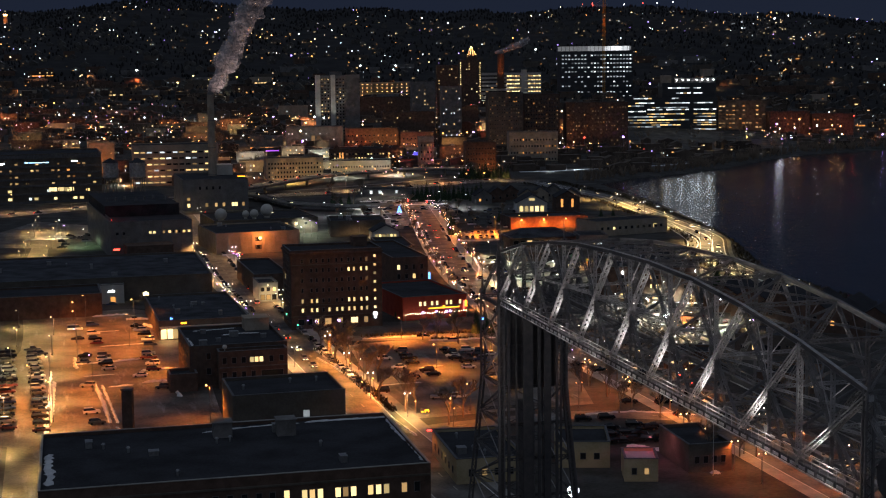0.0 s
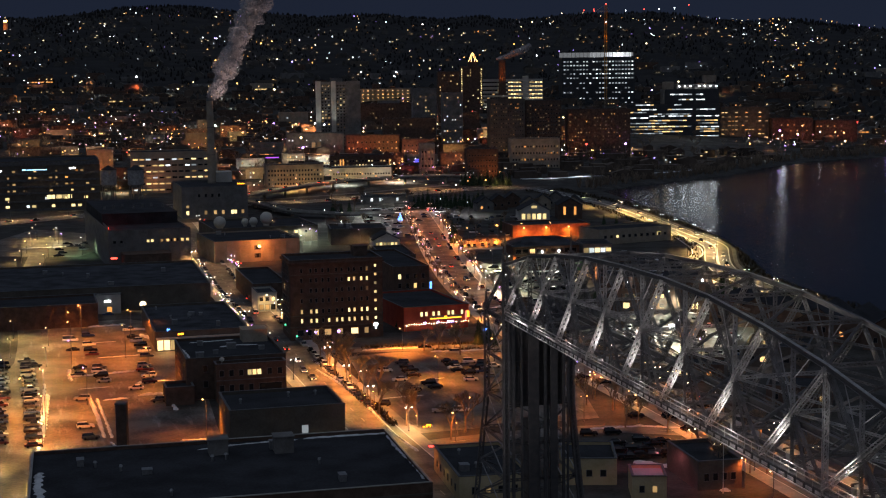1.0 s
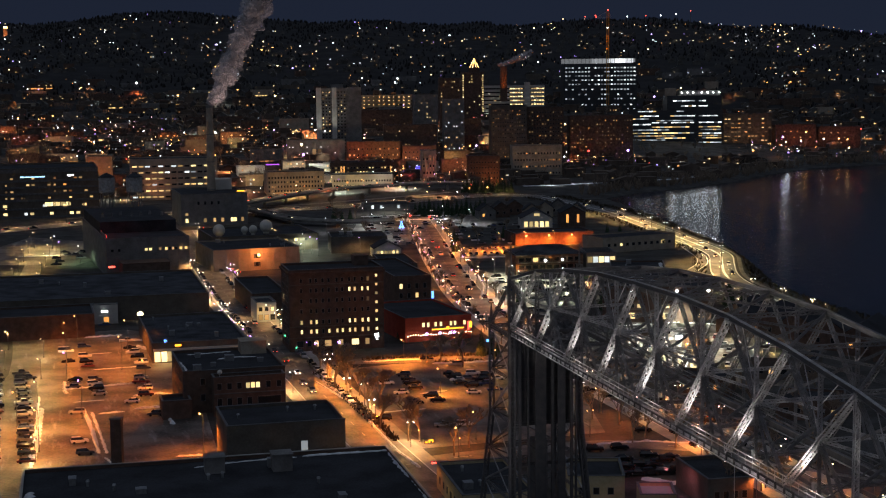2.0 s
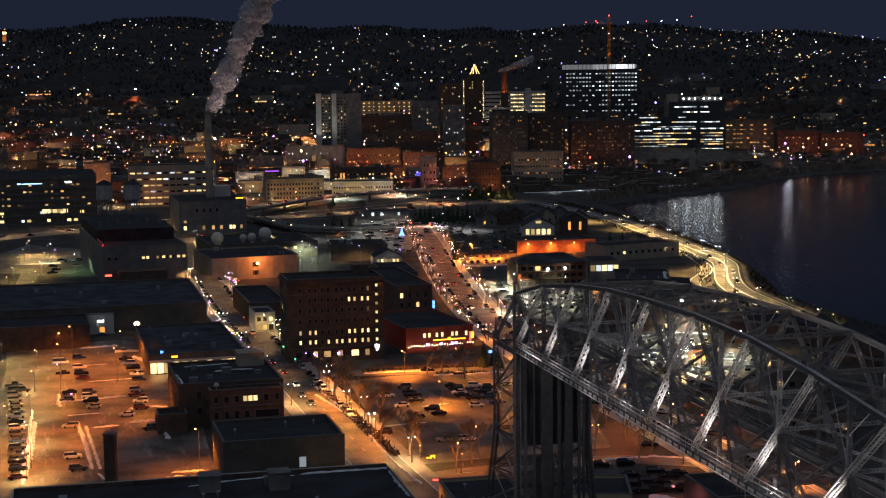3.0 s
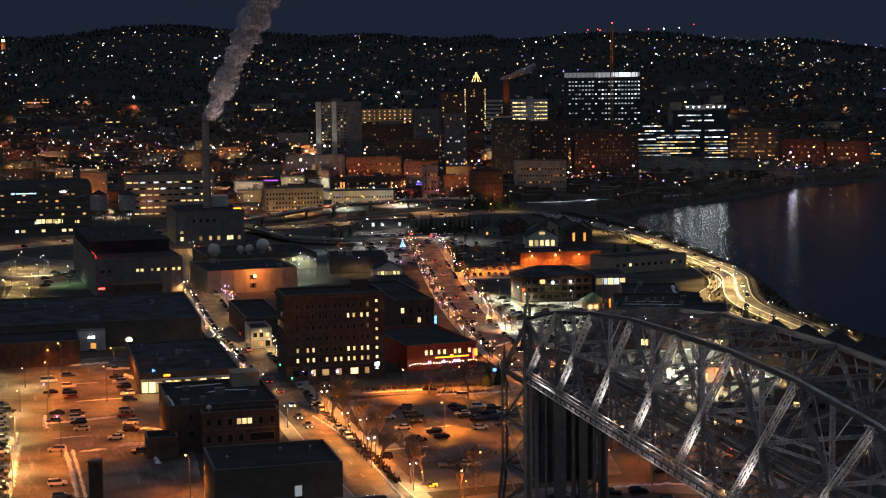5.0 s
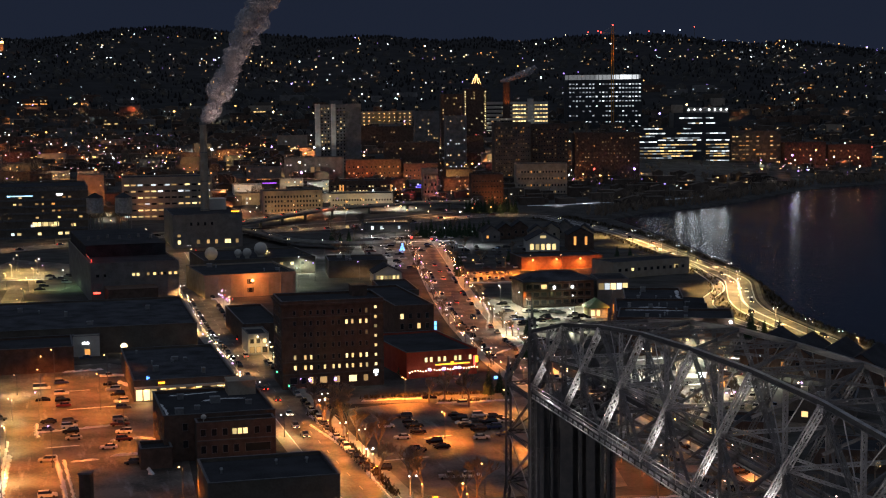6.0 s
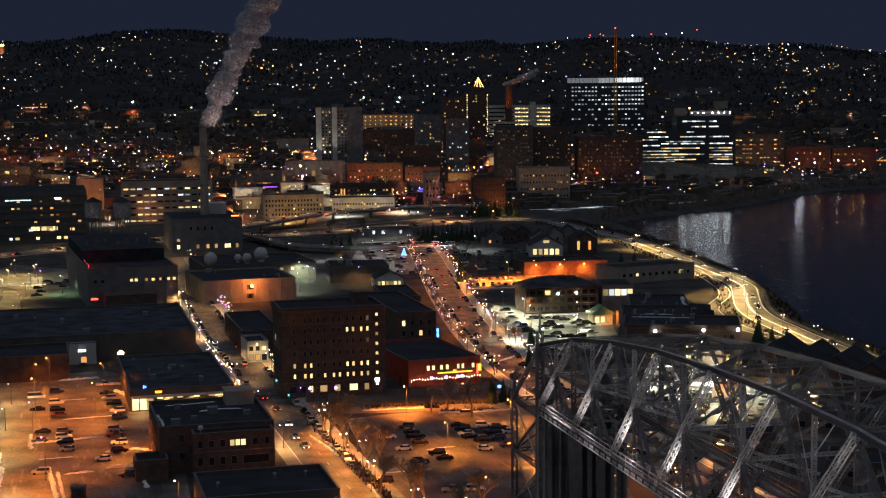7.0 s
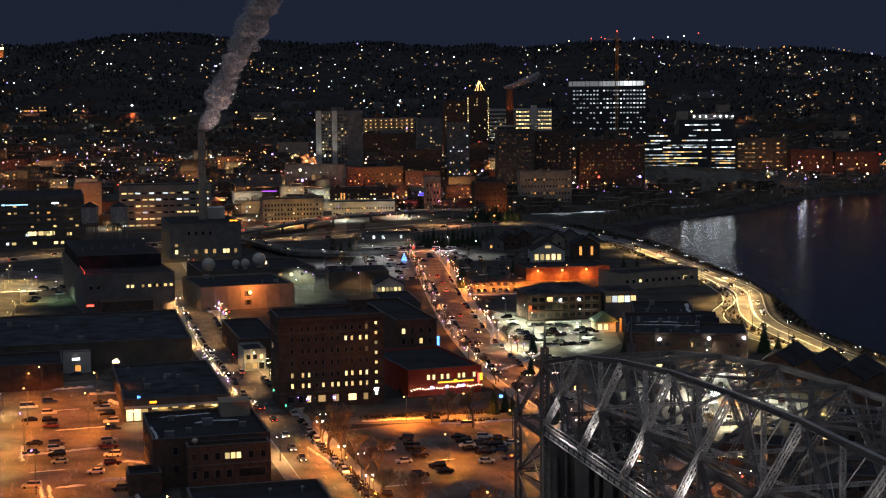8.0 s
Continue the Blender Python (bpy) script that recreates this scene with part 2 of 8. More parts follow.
def shore_distance(x, y):
    """Metres inland of the waterline (negative out on the lake)."""
    x, y = np.asarray(x, float), np.asarray(y, float)
    best, side = np.full(x.shape, 1e9), np.ones(x.shape)
    for x0, y0, x1, y1 in zip(SX[:-1], SY[:-1], SX[1:], SY[1:]):
        dx, dy = x1 - x0, y1 - y0
        k = np.clip(((x - x0) * dx + (y - y0) * dy) / (dx * dx + dy * dy), 0, 1)
        ex, ey = x - x0 - k * dx, y - y0 - k * dy
        dist = np.hypot(ex, ey)
        near = dist < best - 1e-6
        best = np.where(near, dist, best)
        side = np.where(near, np.where(dx * ey - dy * ex >= 0, 1.0, -1.0), side)
    return best * side


def waves(x, y, seed):
    return sum(np.sin(x * f * math.cos(a) + y * f * math.sin(a) + seed * a * 3 + i) / (i + 1.0) for i, (f, a) in enumerate(((0.0021, 0.3), (0.0043, 1.9), (0.0088, 0.9), (0.017, 2.6))))


RIDGE_X = np.array([-1400, -936, -878, -819, -783, -760, -700, -642, -583, -524, -466, -430, -321, -278, -231, -207, -172, -125, -90, -43, 4, 74, 98, 145, 180, 239, 286, 356, 415, 473, 532, 626, 684, 743, 778, 825, 884, 1600], float)
RIDGE_Z = np.array([198, 206, 202, 205, 209, 211, 222, 225, 227, 224, 216, 211, 205, 200, 201, 205, 204, 202, 196, 192, 190, 197, 190, 188, 190, 196, 197, 195, 198, 195, 187, 177, 183, 181, 173, 168, 161, 125], float)


def land(x, y):
    """Height of the land: a flat harbour quarter, a town on a rising slope, wooded heights behind."""
    x, y = np.asarray(x, float), np.asarray(y, float)
    town = np.clip((y - 1230) / 270, 0, 1) ** 1.4 * 20
    ridge = np.interp(x, RIDGE_X, RIDGE_Z) + 0.5 * waves(x * 9, 0 * y, 2.0)
    rise = np.clip((y - 1500) / 1750, 0, 1)
    slope = (ridge - 20) * (0.35 * rise + 0.65 * rise ** 1.25) + 5 * waves(x, y, 5.0) * np.clip((y - 1500) / 500, 0, 1) * (1 - rise * 0.5)
    back = -np.clip(y - 3300, 0, 2000) * 0.05
    inland = shore_distance(x, y)
    z = (town + slope + back) * np.clip((inland - 15) / 380, 0, 1)
    return np.where(inland < 6, z * 0 - 5.0 + np.clip((inland + 6) / 12, 0, 1) * 5.0, z) + np.where(inland < -10, -1.0, 0.0)


def height(x, y):
    return float(land(np.array([x]), np.array([y]))[0])


def graded(stops):
    out = []
    for (a, _), (b, step) in zip(stops[:-1], stops[1:]):
        out += list(np.arange(a, b, step))
    return np.array(out + [stops[-1][0]])


gx = graded([(-3200, 0), (-600, 60), (-60, 24), (90, 12), (260, 4.5), (700, 20), (3400, 70)])
gy = graded([(-900, 0), (300, 60), (560, 12), (1250, 7), (1700, 12), (3600, 30), (4950, 90)])
X, Y = np.meshgrid(gx, gy)
Z = land(X, Y)
NX = len(gx)
mesh = bpy.data.meshes.new("ground")
k = np.arange(len(gy) - 1)[:, None] * NX + np.arange(NX - 1)[None, :]
mesh.from_pydata(np.stack([X, Y, Z], -1).reshape(-1, 3).tolist(), [], np.stack([k, k + 1, k + NX + 1, k + NX], -1).reshape(-1, 4).tolist())
mesh.polygons.foreach_set("use_smooth", [True] * len(mesh.polygons))
mesh.materials.append(GROUND)
mesh.materials.append(WOODS)
mesh.polygons.foreach_set("material_index", (np.stack([k, k], -1)[..., 0].reshape(-1) // NX > np.searchsorted(gy, 1850)).astype(np.int32))
setting("ground", mesh, GROUND, "brown winter ground with thin patchy snow, rising to hills", "ground")

WATER = material("dark_lake_water", (0.006, 0.012, 0.021), 0.16, spec=0.5)
wnode, wlink = WATER.node_tree.nodes, WATER.node_tree.links
where, ripple, chop, lump = wnode.new("ShaderNodeNewGeometry"), wnode.new("ShaderNodeTexNoise"), wnode.new("ShaderNodeTexNoise"), wnode.new("ShaderNodeBump")
ripple.inputs["Scale"].default_value, ripple.inputs["Detail"].default_value = 0.35, 4
wlink.new(where.outputs["Position"], ripple.inputs["Vector"])
wlink.new(ripple.outputs["Fac"], lump.inputs["Height"])
lump.inputs["Strength"].default_value, lump.inputs["Distance"].default_value = 0.4, 0.3
wlink.new(lump.outputs["Normal"], WATER.node_tree.nodes["Principled BSDF"].inputs["Normal"])
setting("water", Shape().add([(-200, -900, -1.6), (4900, -900, -1.6), (4900, 4900, -1.6), (100, 4900, -1.6)], [(0, 1, 2, 3)]), WATER, "dark calm lake water with soft ripples", "lake")

# ---- roads and lots ----
def ribbon(points, wide, lift, step=6.0, offset=0.0):
    """A strip of the given width along a smooth line through the points, lying on the land."""
    pts = [Vector((*p, 0)) for p in points]
    line = []
    for i in range(len(pts) - 1):
        a, b, c, d = pts[max(i - 1, 0)], pts[i], pts[i + 1], pts[min(i + 2, len(pts) - 1)]
        n = max(1, int((c - b).length / step))
        for j in range(n):
            t = j / n
            line.append(0.5 * (2 * b + (c - a) * t + (2 * a - 5 * b + 4 * c - d) * t * t + (3 * b - a - 3 * c + d) * t ** 3))
    line.append(pts[-1])
    s = Shape()
    verts = []
    for i, p in enumerate(line):
        d = (line[min(i + 1, len(line) - 1)] - line[max(i - 1, 0)]).normalized()
        side = Vector((-d.y, d.x, 0))
        for e in (-1, 1):
            q = p + side * (offset + e * wide / 2)
            verts.append((q.x, q.y, height(q.x, q.y) + lift))
    s.add(verts, [(2 * i, 2 * i + 1, 2 * i + 3, 2 * i + 2) for i in range(len(line) - 1)])
    return s, line


def road(name, points, wide, label, mat=None, kerbs=True, centre=True, lift=0.06, offset=0.0, edges=False):
    s, line = ribbon(points, wide, lift, offset=offset)
    setting(name, s, mat or WORN_ASPHALT, label, "road")
    if centre:
        dashes = Shape()
        for i in range(0, len(line) - 1, 2):
            a, b = line[i], line[i + 1]
            b = a.lerp(b, 0.55)
            dashes.bar((a.x, a.y, height(a.x, a.y) + lift + 0.01), (b.x, b.y, height(b.x, b.y) + lift + 0.01), 0.22, 0.02)
        setting(name + "_marking", dashes, PAINT, "faded painted dashes down the middle of a street", "road marking")
    if edges:
        for e in (-1, 1):
            k, _ = ribbon(points, 0.6, lift + 0.08, step=4.0, offset=offset + e * (wide / 2 + 0.3))
            setting(name + "_verge", k, SNOW, "narrow bank of ploughed snow beside a carriageway", "snow bank")
    if kerbs:
        for e, n in ((-1, "_pavement"), (1, "_pavement")):
            k, _ = ribbon(points, 4.0, lift + 0.15, offset=e * (wide / 2 + 2.0))
            edge, _ = ribbon(points, 0.3, lift + 0.16, offset=e * (wide / 2 + 0.15))
            setting(name + n, k, CONCRETE, "pale concrete pavement with trodden snow", "pavement")
            setting(name + "_kerb", edge, SNOW, "low ridge of ploughed snow along a kerb", "kerb")
    return line


LAKE_STREET = [(-166, 960), (-140, 850), (-117, 757), (-92.2, 658), (-70.3, 582), (-52, 516), (-30.5, 440), (-12, 378), (4, 325), (16, 285)]
PARK_STREET = [(-22, 1030), (-14, 932), (-3.5, 788), (5.3, 691), (11.4, 642), (19, 590), (30, 540), (43, 492), (57, 443), (70, 396), (82, 350), (95, 300)]
SHORE_ROAD = [(68, 1190), (88, 1120), (106, 1062), (117, 996), (125, 933), (132, 877), (137, 836), (138, 806), (133, 772), (128, 737), (127, 706), (131, 671), (135, 641), (140, 612), (147, 578), (162, 525), (186, 450)]
WEST_STREET = [(-230, 880), (-196, 720), (-170, 620), (-147, 540), (-128, 460), (-110, 390), (-92, 320)]
lake_line = road("road_lake", LAKE_STREET, 13, "wide salted winter street with worn tyre tracks")
park_line = road("road_park", PARK_STREET, 13, "salted winter street under orange lamps")
shore_line = road("road_shore_inner", SHORE_ROAD, 5, "lit inner carriageway curving along the lake shore", kerbs=False, offset=-3.1, edges=True, centre=False)
road("road_shore_outer", SHORE_ROAD, 5, "lit outer carriageway curving along the lake shore", kerbs=False, offset=3.1, edges=True, centre=False)
road("path_lake", SHORE_ROAD, 2.0, "narrow lakeside path beside the carriageway", kerbs=False, offset=8.6, edges=False, centre=False, lift=0.07)
west_line = road("road_west", WEST_STREET, 9, "narrow street with parked cars and yellow lamps", LOT, kerbs=False, centre=False)
road("road_cross", [(-50, 521), (-18, 524), (8, 528), (26, 536)], 10, "short cross street between car parks", kerbs=False, lift=0.05)
road("road_canal", [(-12, 386), (8, 396), (40, 405), (72, 398)], 9, "canal-side street with wet asphalt", kerbs=False, lift=0.05)
road("road_ramp", [(126, 880), (127, 830), (127, 799), (123, 772), (114, 745), (110, 722), (111, 699), (114, 676), (122, 652)], 4.5, "curving slip road beside the carriageway", kerbs=False, lift=0.08, edges=True, centre=False)
FREEWAY = [(-420, 800), (-330, 905), (-262, 985), (-200, 1052), (-140, 1085), (-90, 1108), (-20, 1165), (30, 1205), (68, 1190)]
freeway_line = road("road_freeway", FREEWAY, 20, "wide motorway sweeping past the old town", kerbs=False, lift=0.3, edges=True)
road("road_slip", [(-262, 1040), (-190, 1090), (-120, 1130), (-60, 1180), (0, 1240)], 8, "motorway slip road", kerbs=False, lift=0.3)


def viaduct(name, points, wide, z, label):
    """A raised roadway: deck, parapets and piers."""
    v = thing(name, Matrix.Identity(4), label, "viaduct")
    deck, line = ribbon(points, wide, z, step=8.0)
    under, _ = ribbon(points, wide, z - 1.2, step=8.0)
    n = len(deck.v)
    deck.add(under.v, [(a, d, c, b) for a, b, c, d in under.f])
    deck.f += [(2 * i, 2 * i + 2, n + 2 * i + 2, n + 2 * i) for i in range(n // 2 - 1)] + [(2 * i + 1, n + 2 * i + 1, n + 2 * i + 3, 2 * i + 3) for i in range(n // 2 - 1)]
    part("deck", deck, WORN_ASPHALT, v, "salted asphalt deck")
    for e in (-1, 1):
        rail, verts, m = Shape(), [], len(line)
        for i, p in enumerate(line):
            d = (line[min(i + 1, m - 1)] - line[max(i - 1, 0)]).normalized()
            side = Vector((-d.y, d.x, 0)) * e
            for o, up in ((wide / 2 - 0.4, -0.1), (wide / 2, -0.1), (wide / 2, 0.9), (wide / 2 - 0.4, 0.9)):
                verts.append(p + side * o + Vector((0, 0, z + height(p.x, p.y) + up)))
        rail.add(verts, [(4 * i + k, 4 * i + (k + 1) % 4, 4 * i + 4 + (k + 1) % 4, 4 * i + 4 + k) for i in range(m - 1) for k in range(4)])
        part("parapet", rail, CONCRETE, v)
    for p in line[1:-1:4]:
        part("pier", Shape().box(p.x - 0.9, p.y - 0.9, height(p.x, p.y) - 1, p.x + 0.9, p.y + 0.9, height(p.x, p.y) + z - 1.2), CONCRETE, v)
    return line


upper_line = viaduct("town_viaduct", [(-175, 1050), (-145, 1092), (-130, 1127), (-115, 1165), (-91, 1212), (-51, 1245), (-20, 1262), (20, 1262)], 11, 6, "pale concrete viaduct curving past a terrace")
lower_line = viaduct("ramp_viaduct", [(-170, 1080), (-142, 1072), (-124, 1042), (-101, 996), (-79, 980), (-62, 972), (-36, 980)], 8, 3.5, "low concrete ramp lit from beneath")


def lot(name, corners, mat, label, stalls=0):
    setting(name, Shape().add([(x, y, 0.04) for x, y in corners], [tuple(range(len(corners)))]), mat, label, "car park")


lot("lot_west", [(-128, 376), (-84, 374), (-56, 382), (-80, 490), (-100, 575), (-124, 592), (-152, 580)], LOT, "snow-dusted car park under orange lamps")
lot("lot_east", [(-15, 400), (40, 418), (38, 470), (20, 527), (-20, 517), (-34, 510)], LOT, "snow-dusted open car park under orange lamps")
lot("lot_hotel", [(14, 640), (40, 612), (62, 660), (64, 728), (30, 722), (12, 760)], LOT, "hotel car park lit by white lamps")
lot("lot_north", [(2, 800), (34, 806), (34, 858), (2, 850)], LOT, "small car park under a strong orange lamp")
lot("lot_far", [(-60, 870), (-24, 870), (-20, 960), (-60, 1000)], LOT, "parking area between low buildings")
lot("lot_snow", [(-64, 1000), (-38, 1006), (-36, 1022), (-62, 1018)], SNOW, "small snow-covered lot under white lamps")
lot("lot_rail", [(-260, 800), (-190, 790), (-176, 880), (-250, 930)], LOT, "pale floodlit yard with parked cars")
lot("lot_shore", [(50, 500), (110, 470), (100, 560), (60, 590)], LOT, "lamp-lit car park behind the bridge")

# ---- the lift bridge ----
BP, BD, BN = Vector((9.0, 275.4, 0)), Vector((0.2404, -0.9707, 0)), Vector((0.9707, 0.2404, 0))
PANEL, FIRST, DECK, BROAD = 14.6, 2.3, 51.7, 12.0
TOP = [60.9, 64.0, 65.9, 67.2, 67.8, 68.1, 67.8, 66.7, 65.0, 62.6]
LOW = DECK + 0.7
bridge = thing("lift_bridge", Matrix.Translation(BP), "tall silver steel truss lift bridge with an arched top span", "bridge")


def bp(s, off, z):
    p = BD * s + BN * off
    return Vector((p.x, p.y, z))


def bridge_box(s0, o0, z0, s1, o1, z1):
    """A box along the bridge's own directions."""
    return Shape().add([bp(s, o, z) for z in (z0, z1) for s, o in ((s0, o0), (s1, o0), (s1, o1), (s0, o1))], [(3, 2, 1, 0), (4, 5, 6, 7), (0, 1, 5, 4), (1, 2, 6, 5), (2, 3, 7, 6), (3, 0, 4, 7)])


station = [FIRST + PANEL * i for i in range(10)]
for off in (0.0, BROAD):
    # the far truss gets the darker steel: its weaker light is put into colour
    truss_steel = STEEL if off == 0 else DARK_STEEL
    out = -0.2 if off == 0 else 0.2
    for i in range(9):
        a, b = station[i], station[i + 1]
        mid, high = (a + b) / 2, (TOP[i] + TOP[i + 1]) / 2
        # top chord: shade put into near-black steel, the lit rim into a paler flange
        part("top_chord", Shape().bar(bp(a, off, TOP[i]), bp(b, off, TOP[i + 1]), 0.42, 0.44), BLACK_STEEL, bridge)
        part("chord_flange", Shape().bar(bp(a, off, TOP[i] + 0.25), bp(b, off, TOP[i + 1] + 0.25), 0.4, 0.06), truss_steel, bridge)
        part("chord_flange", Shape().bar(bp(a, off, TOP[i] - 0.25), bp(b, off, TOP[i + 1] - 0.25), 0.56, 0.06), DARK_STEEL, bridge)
        # bottom chord: a bright lower flange, a shaded near-black web, its lit patches as pale plates, and a dark upper
        # flange
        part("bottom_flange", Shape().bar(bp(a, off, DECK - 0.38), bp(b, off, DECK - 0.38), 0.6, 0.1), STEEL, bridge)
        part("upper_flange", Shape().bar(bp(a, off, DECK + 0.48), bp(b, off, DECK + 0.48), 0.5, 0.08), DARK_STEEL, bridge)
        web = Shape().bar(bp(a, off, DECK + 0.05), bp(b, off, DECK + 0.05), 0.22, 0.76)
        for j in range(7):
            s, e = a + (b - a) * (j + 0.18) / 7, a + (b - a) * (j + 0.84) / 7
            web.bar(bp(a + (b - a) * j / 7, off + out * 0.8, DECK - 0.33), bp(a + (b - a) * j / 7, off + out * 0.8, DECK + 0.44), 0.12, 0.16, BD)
            part("lit_web_plate", Shape().bar(bp(s, off + out * 0.75, DECK - 0.04), bp(e, off + out * 0.75, DECK - 0.04), 0.06, 0.34), truss_steel, bridge)
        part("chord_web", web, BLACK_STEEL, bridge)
        rail = Shape()
        for z in (1.15, 1.7):
            rail.bar(bp(a, off - 0.35, DECK + z), bp(b, off - 0.35, DECK + z), 0.1)
        for j in range(8):
            s = a + (b - a) * j / 8
            rail.bar(bp(s, off - 0.35, DECK + 0.5), bp(s, off - 0.35, DECK + 1.7), 0.05)
        part("walkway_rail", rail, truss_steel, bridge)
        half = bp(mid, off, (LOW + TOP[i + 1]) / 2)
        wide = 0.8 if off == 0 else 0.6
        part("diagonal", Shape().laced(bp(b, off, TOP[i + 1] - 0.3), bp(a, off, LOW), wide, 0.5, BN, chord=0.12 if off == 0 else 0.09, step=0.62), truss_steel, bridge)
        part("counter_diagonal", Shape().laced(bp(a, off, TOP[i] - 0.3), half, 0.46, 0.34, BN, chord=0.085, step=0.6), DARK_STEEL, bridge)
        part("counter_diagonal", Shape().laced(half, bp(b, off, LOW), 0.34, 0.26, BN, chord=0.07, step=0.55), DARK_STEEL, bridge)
        part("sub_post", Shape().laced(bp(mid, off, high - 0.3), half, 0.48, 0.3, BN, chord=0.085, step=0.5), truss_steel, bridge)
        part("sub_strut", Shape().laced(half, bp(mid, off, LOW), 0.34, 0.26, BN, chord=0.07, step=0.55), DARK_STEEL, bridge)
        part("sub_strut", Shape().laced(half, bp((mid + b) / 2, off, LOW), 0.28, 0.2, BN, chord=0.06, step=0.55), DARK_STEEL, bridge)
        part("tie_rod", Shape().bar(bp((a + mid) / 2, off, (TOP[i] * 3 + TOP[i + 1]) / 4 - 0.3), half, 0.09).bar(bp((b + mid) / 2, off, (TOP[i] + 3 * TOP[i + 1]) / 4 - 0.3), bp(mid, off, (high + half.z) / 2), 0.09), truss_steel, bridge)
        part("gusset", Shape().box(-0.42, -0.24, -0.4, 0.42, 0.24, 0.4), truss_steel, bridge).matrix_local = Matrix.Translation(half) @ Matrix.Rotation(math.atan2(BD.y, BD.x), 4, "Z")
        part("gusset", Shape().box(-0.6, -0.28, -0.5, 0.5, 0.28, 0.1), truss_steel, bridge).matrix_local = Matrix.Translation(bp(b, off, TOP[i + 1] - 0.25)) @ Matrix.Rotation(math.atan2(BD.y, BD.x), 4, "Z")
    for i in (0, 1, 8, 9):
        part("post", Shape().laced(bp(station[i], off, DECK), bp(station[i], off, TOP[i]), 0.6, 0.45, BN, chord=0.1, step=0.6), truss_steel if i > 1 else DARK_STEEL, bridge)
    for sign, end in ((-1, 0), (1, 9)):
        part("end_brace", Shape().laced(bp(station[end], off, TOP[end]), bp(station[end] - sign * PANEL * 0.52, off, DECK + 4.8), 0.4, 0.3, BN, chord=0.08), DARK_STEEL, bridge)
# inner bracing mostly in the darker steel, its shade put into the colour
for i in range(10):
    s = station[i]
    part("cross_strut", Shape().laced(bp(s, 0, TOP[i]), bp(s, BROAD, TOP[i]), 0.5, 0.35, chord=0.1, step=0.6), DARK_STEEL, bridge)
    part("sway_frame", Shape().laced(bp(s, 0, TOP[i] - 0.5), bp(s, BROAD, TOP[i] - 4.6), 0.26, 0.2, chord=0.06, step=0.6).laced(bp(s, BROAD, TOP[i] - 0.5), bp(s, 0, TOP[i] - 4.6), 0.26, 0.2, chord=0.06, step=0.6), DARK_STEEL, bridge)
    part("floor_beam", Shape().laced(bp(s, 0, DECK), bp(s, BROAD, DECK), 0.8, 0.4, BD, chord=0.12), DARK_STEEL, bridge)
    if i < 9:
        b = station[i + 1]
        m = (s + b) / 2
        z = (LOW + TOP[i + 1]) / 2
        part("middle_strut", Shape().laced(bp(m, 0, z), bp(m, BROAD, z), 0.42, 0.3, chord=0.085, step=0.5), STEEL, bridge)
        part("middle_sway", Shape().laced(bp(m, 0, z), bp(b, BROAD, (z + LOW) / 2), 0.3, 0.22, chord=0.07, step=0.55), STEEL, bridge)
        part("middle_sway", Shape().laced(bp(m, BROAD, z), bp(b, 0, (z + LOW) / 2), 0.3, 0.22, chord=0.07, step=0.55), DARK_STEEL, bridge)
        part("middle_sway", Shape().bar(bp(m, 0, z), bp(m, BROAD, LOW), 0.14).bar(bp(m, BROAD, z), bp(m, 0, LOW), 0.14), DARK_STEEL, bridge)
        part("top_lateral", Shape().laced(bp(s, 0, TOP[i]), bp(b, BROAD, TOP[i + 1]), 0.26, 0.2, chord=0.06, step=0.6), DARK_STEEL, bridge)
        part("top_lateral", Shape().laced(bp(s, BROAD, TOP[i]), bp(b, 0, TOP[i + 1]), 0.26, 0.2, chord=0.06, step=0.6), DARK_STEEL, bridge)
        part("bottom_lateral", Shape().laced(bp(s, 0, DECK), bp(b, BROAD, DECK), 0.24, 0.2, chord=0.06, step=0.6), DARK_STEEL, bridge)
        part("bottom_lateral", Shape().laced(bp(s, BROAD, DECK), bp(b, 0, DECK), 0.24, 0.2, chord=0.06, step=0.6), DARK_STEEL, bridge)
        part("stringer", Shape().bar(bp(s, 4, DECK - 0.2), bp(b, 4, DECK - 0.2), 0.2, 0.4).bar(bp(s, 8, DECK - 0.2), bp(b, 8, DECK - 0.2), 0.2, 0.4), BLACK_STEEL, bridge)


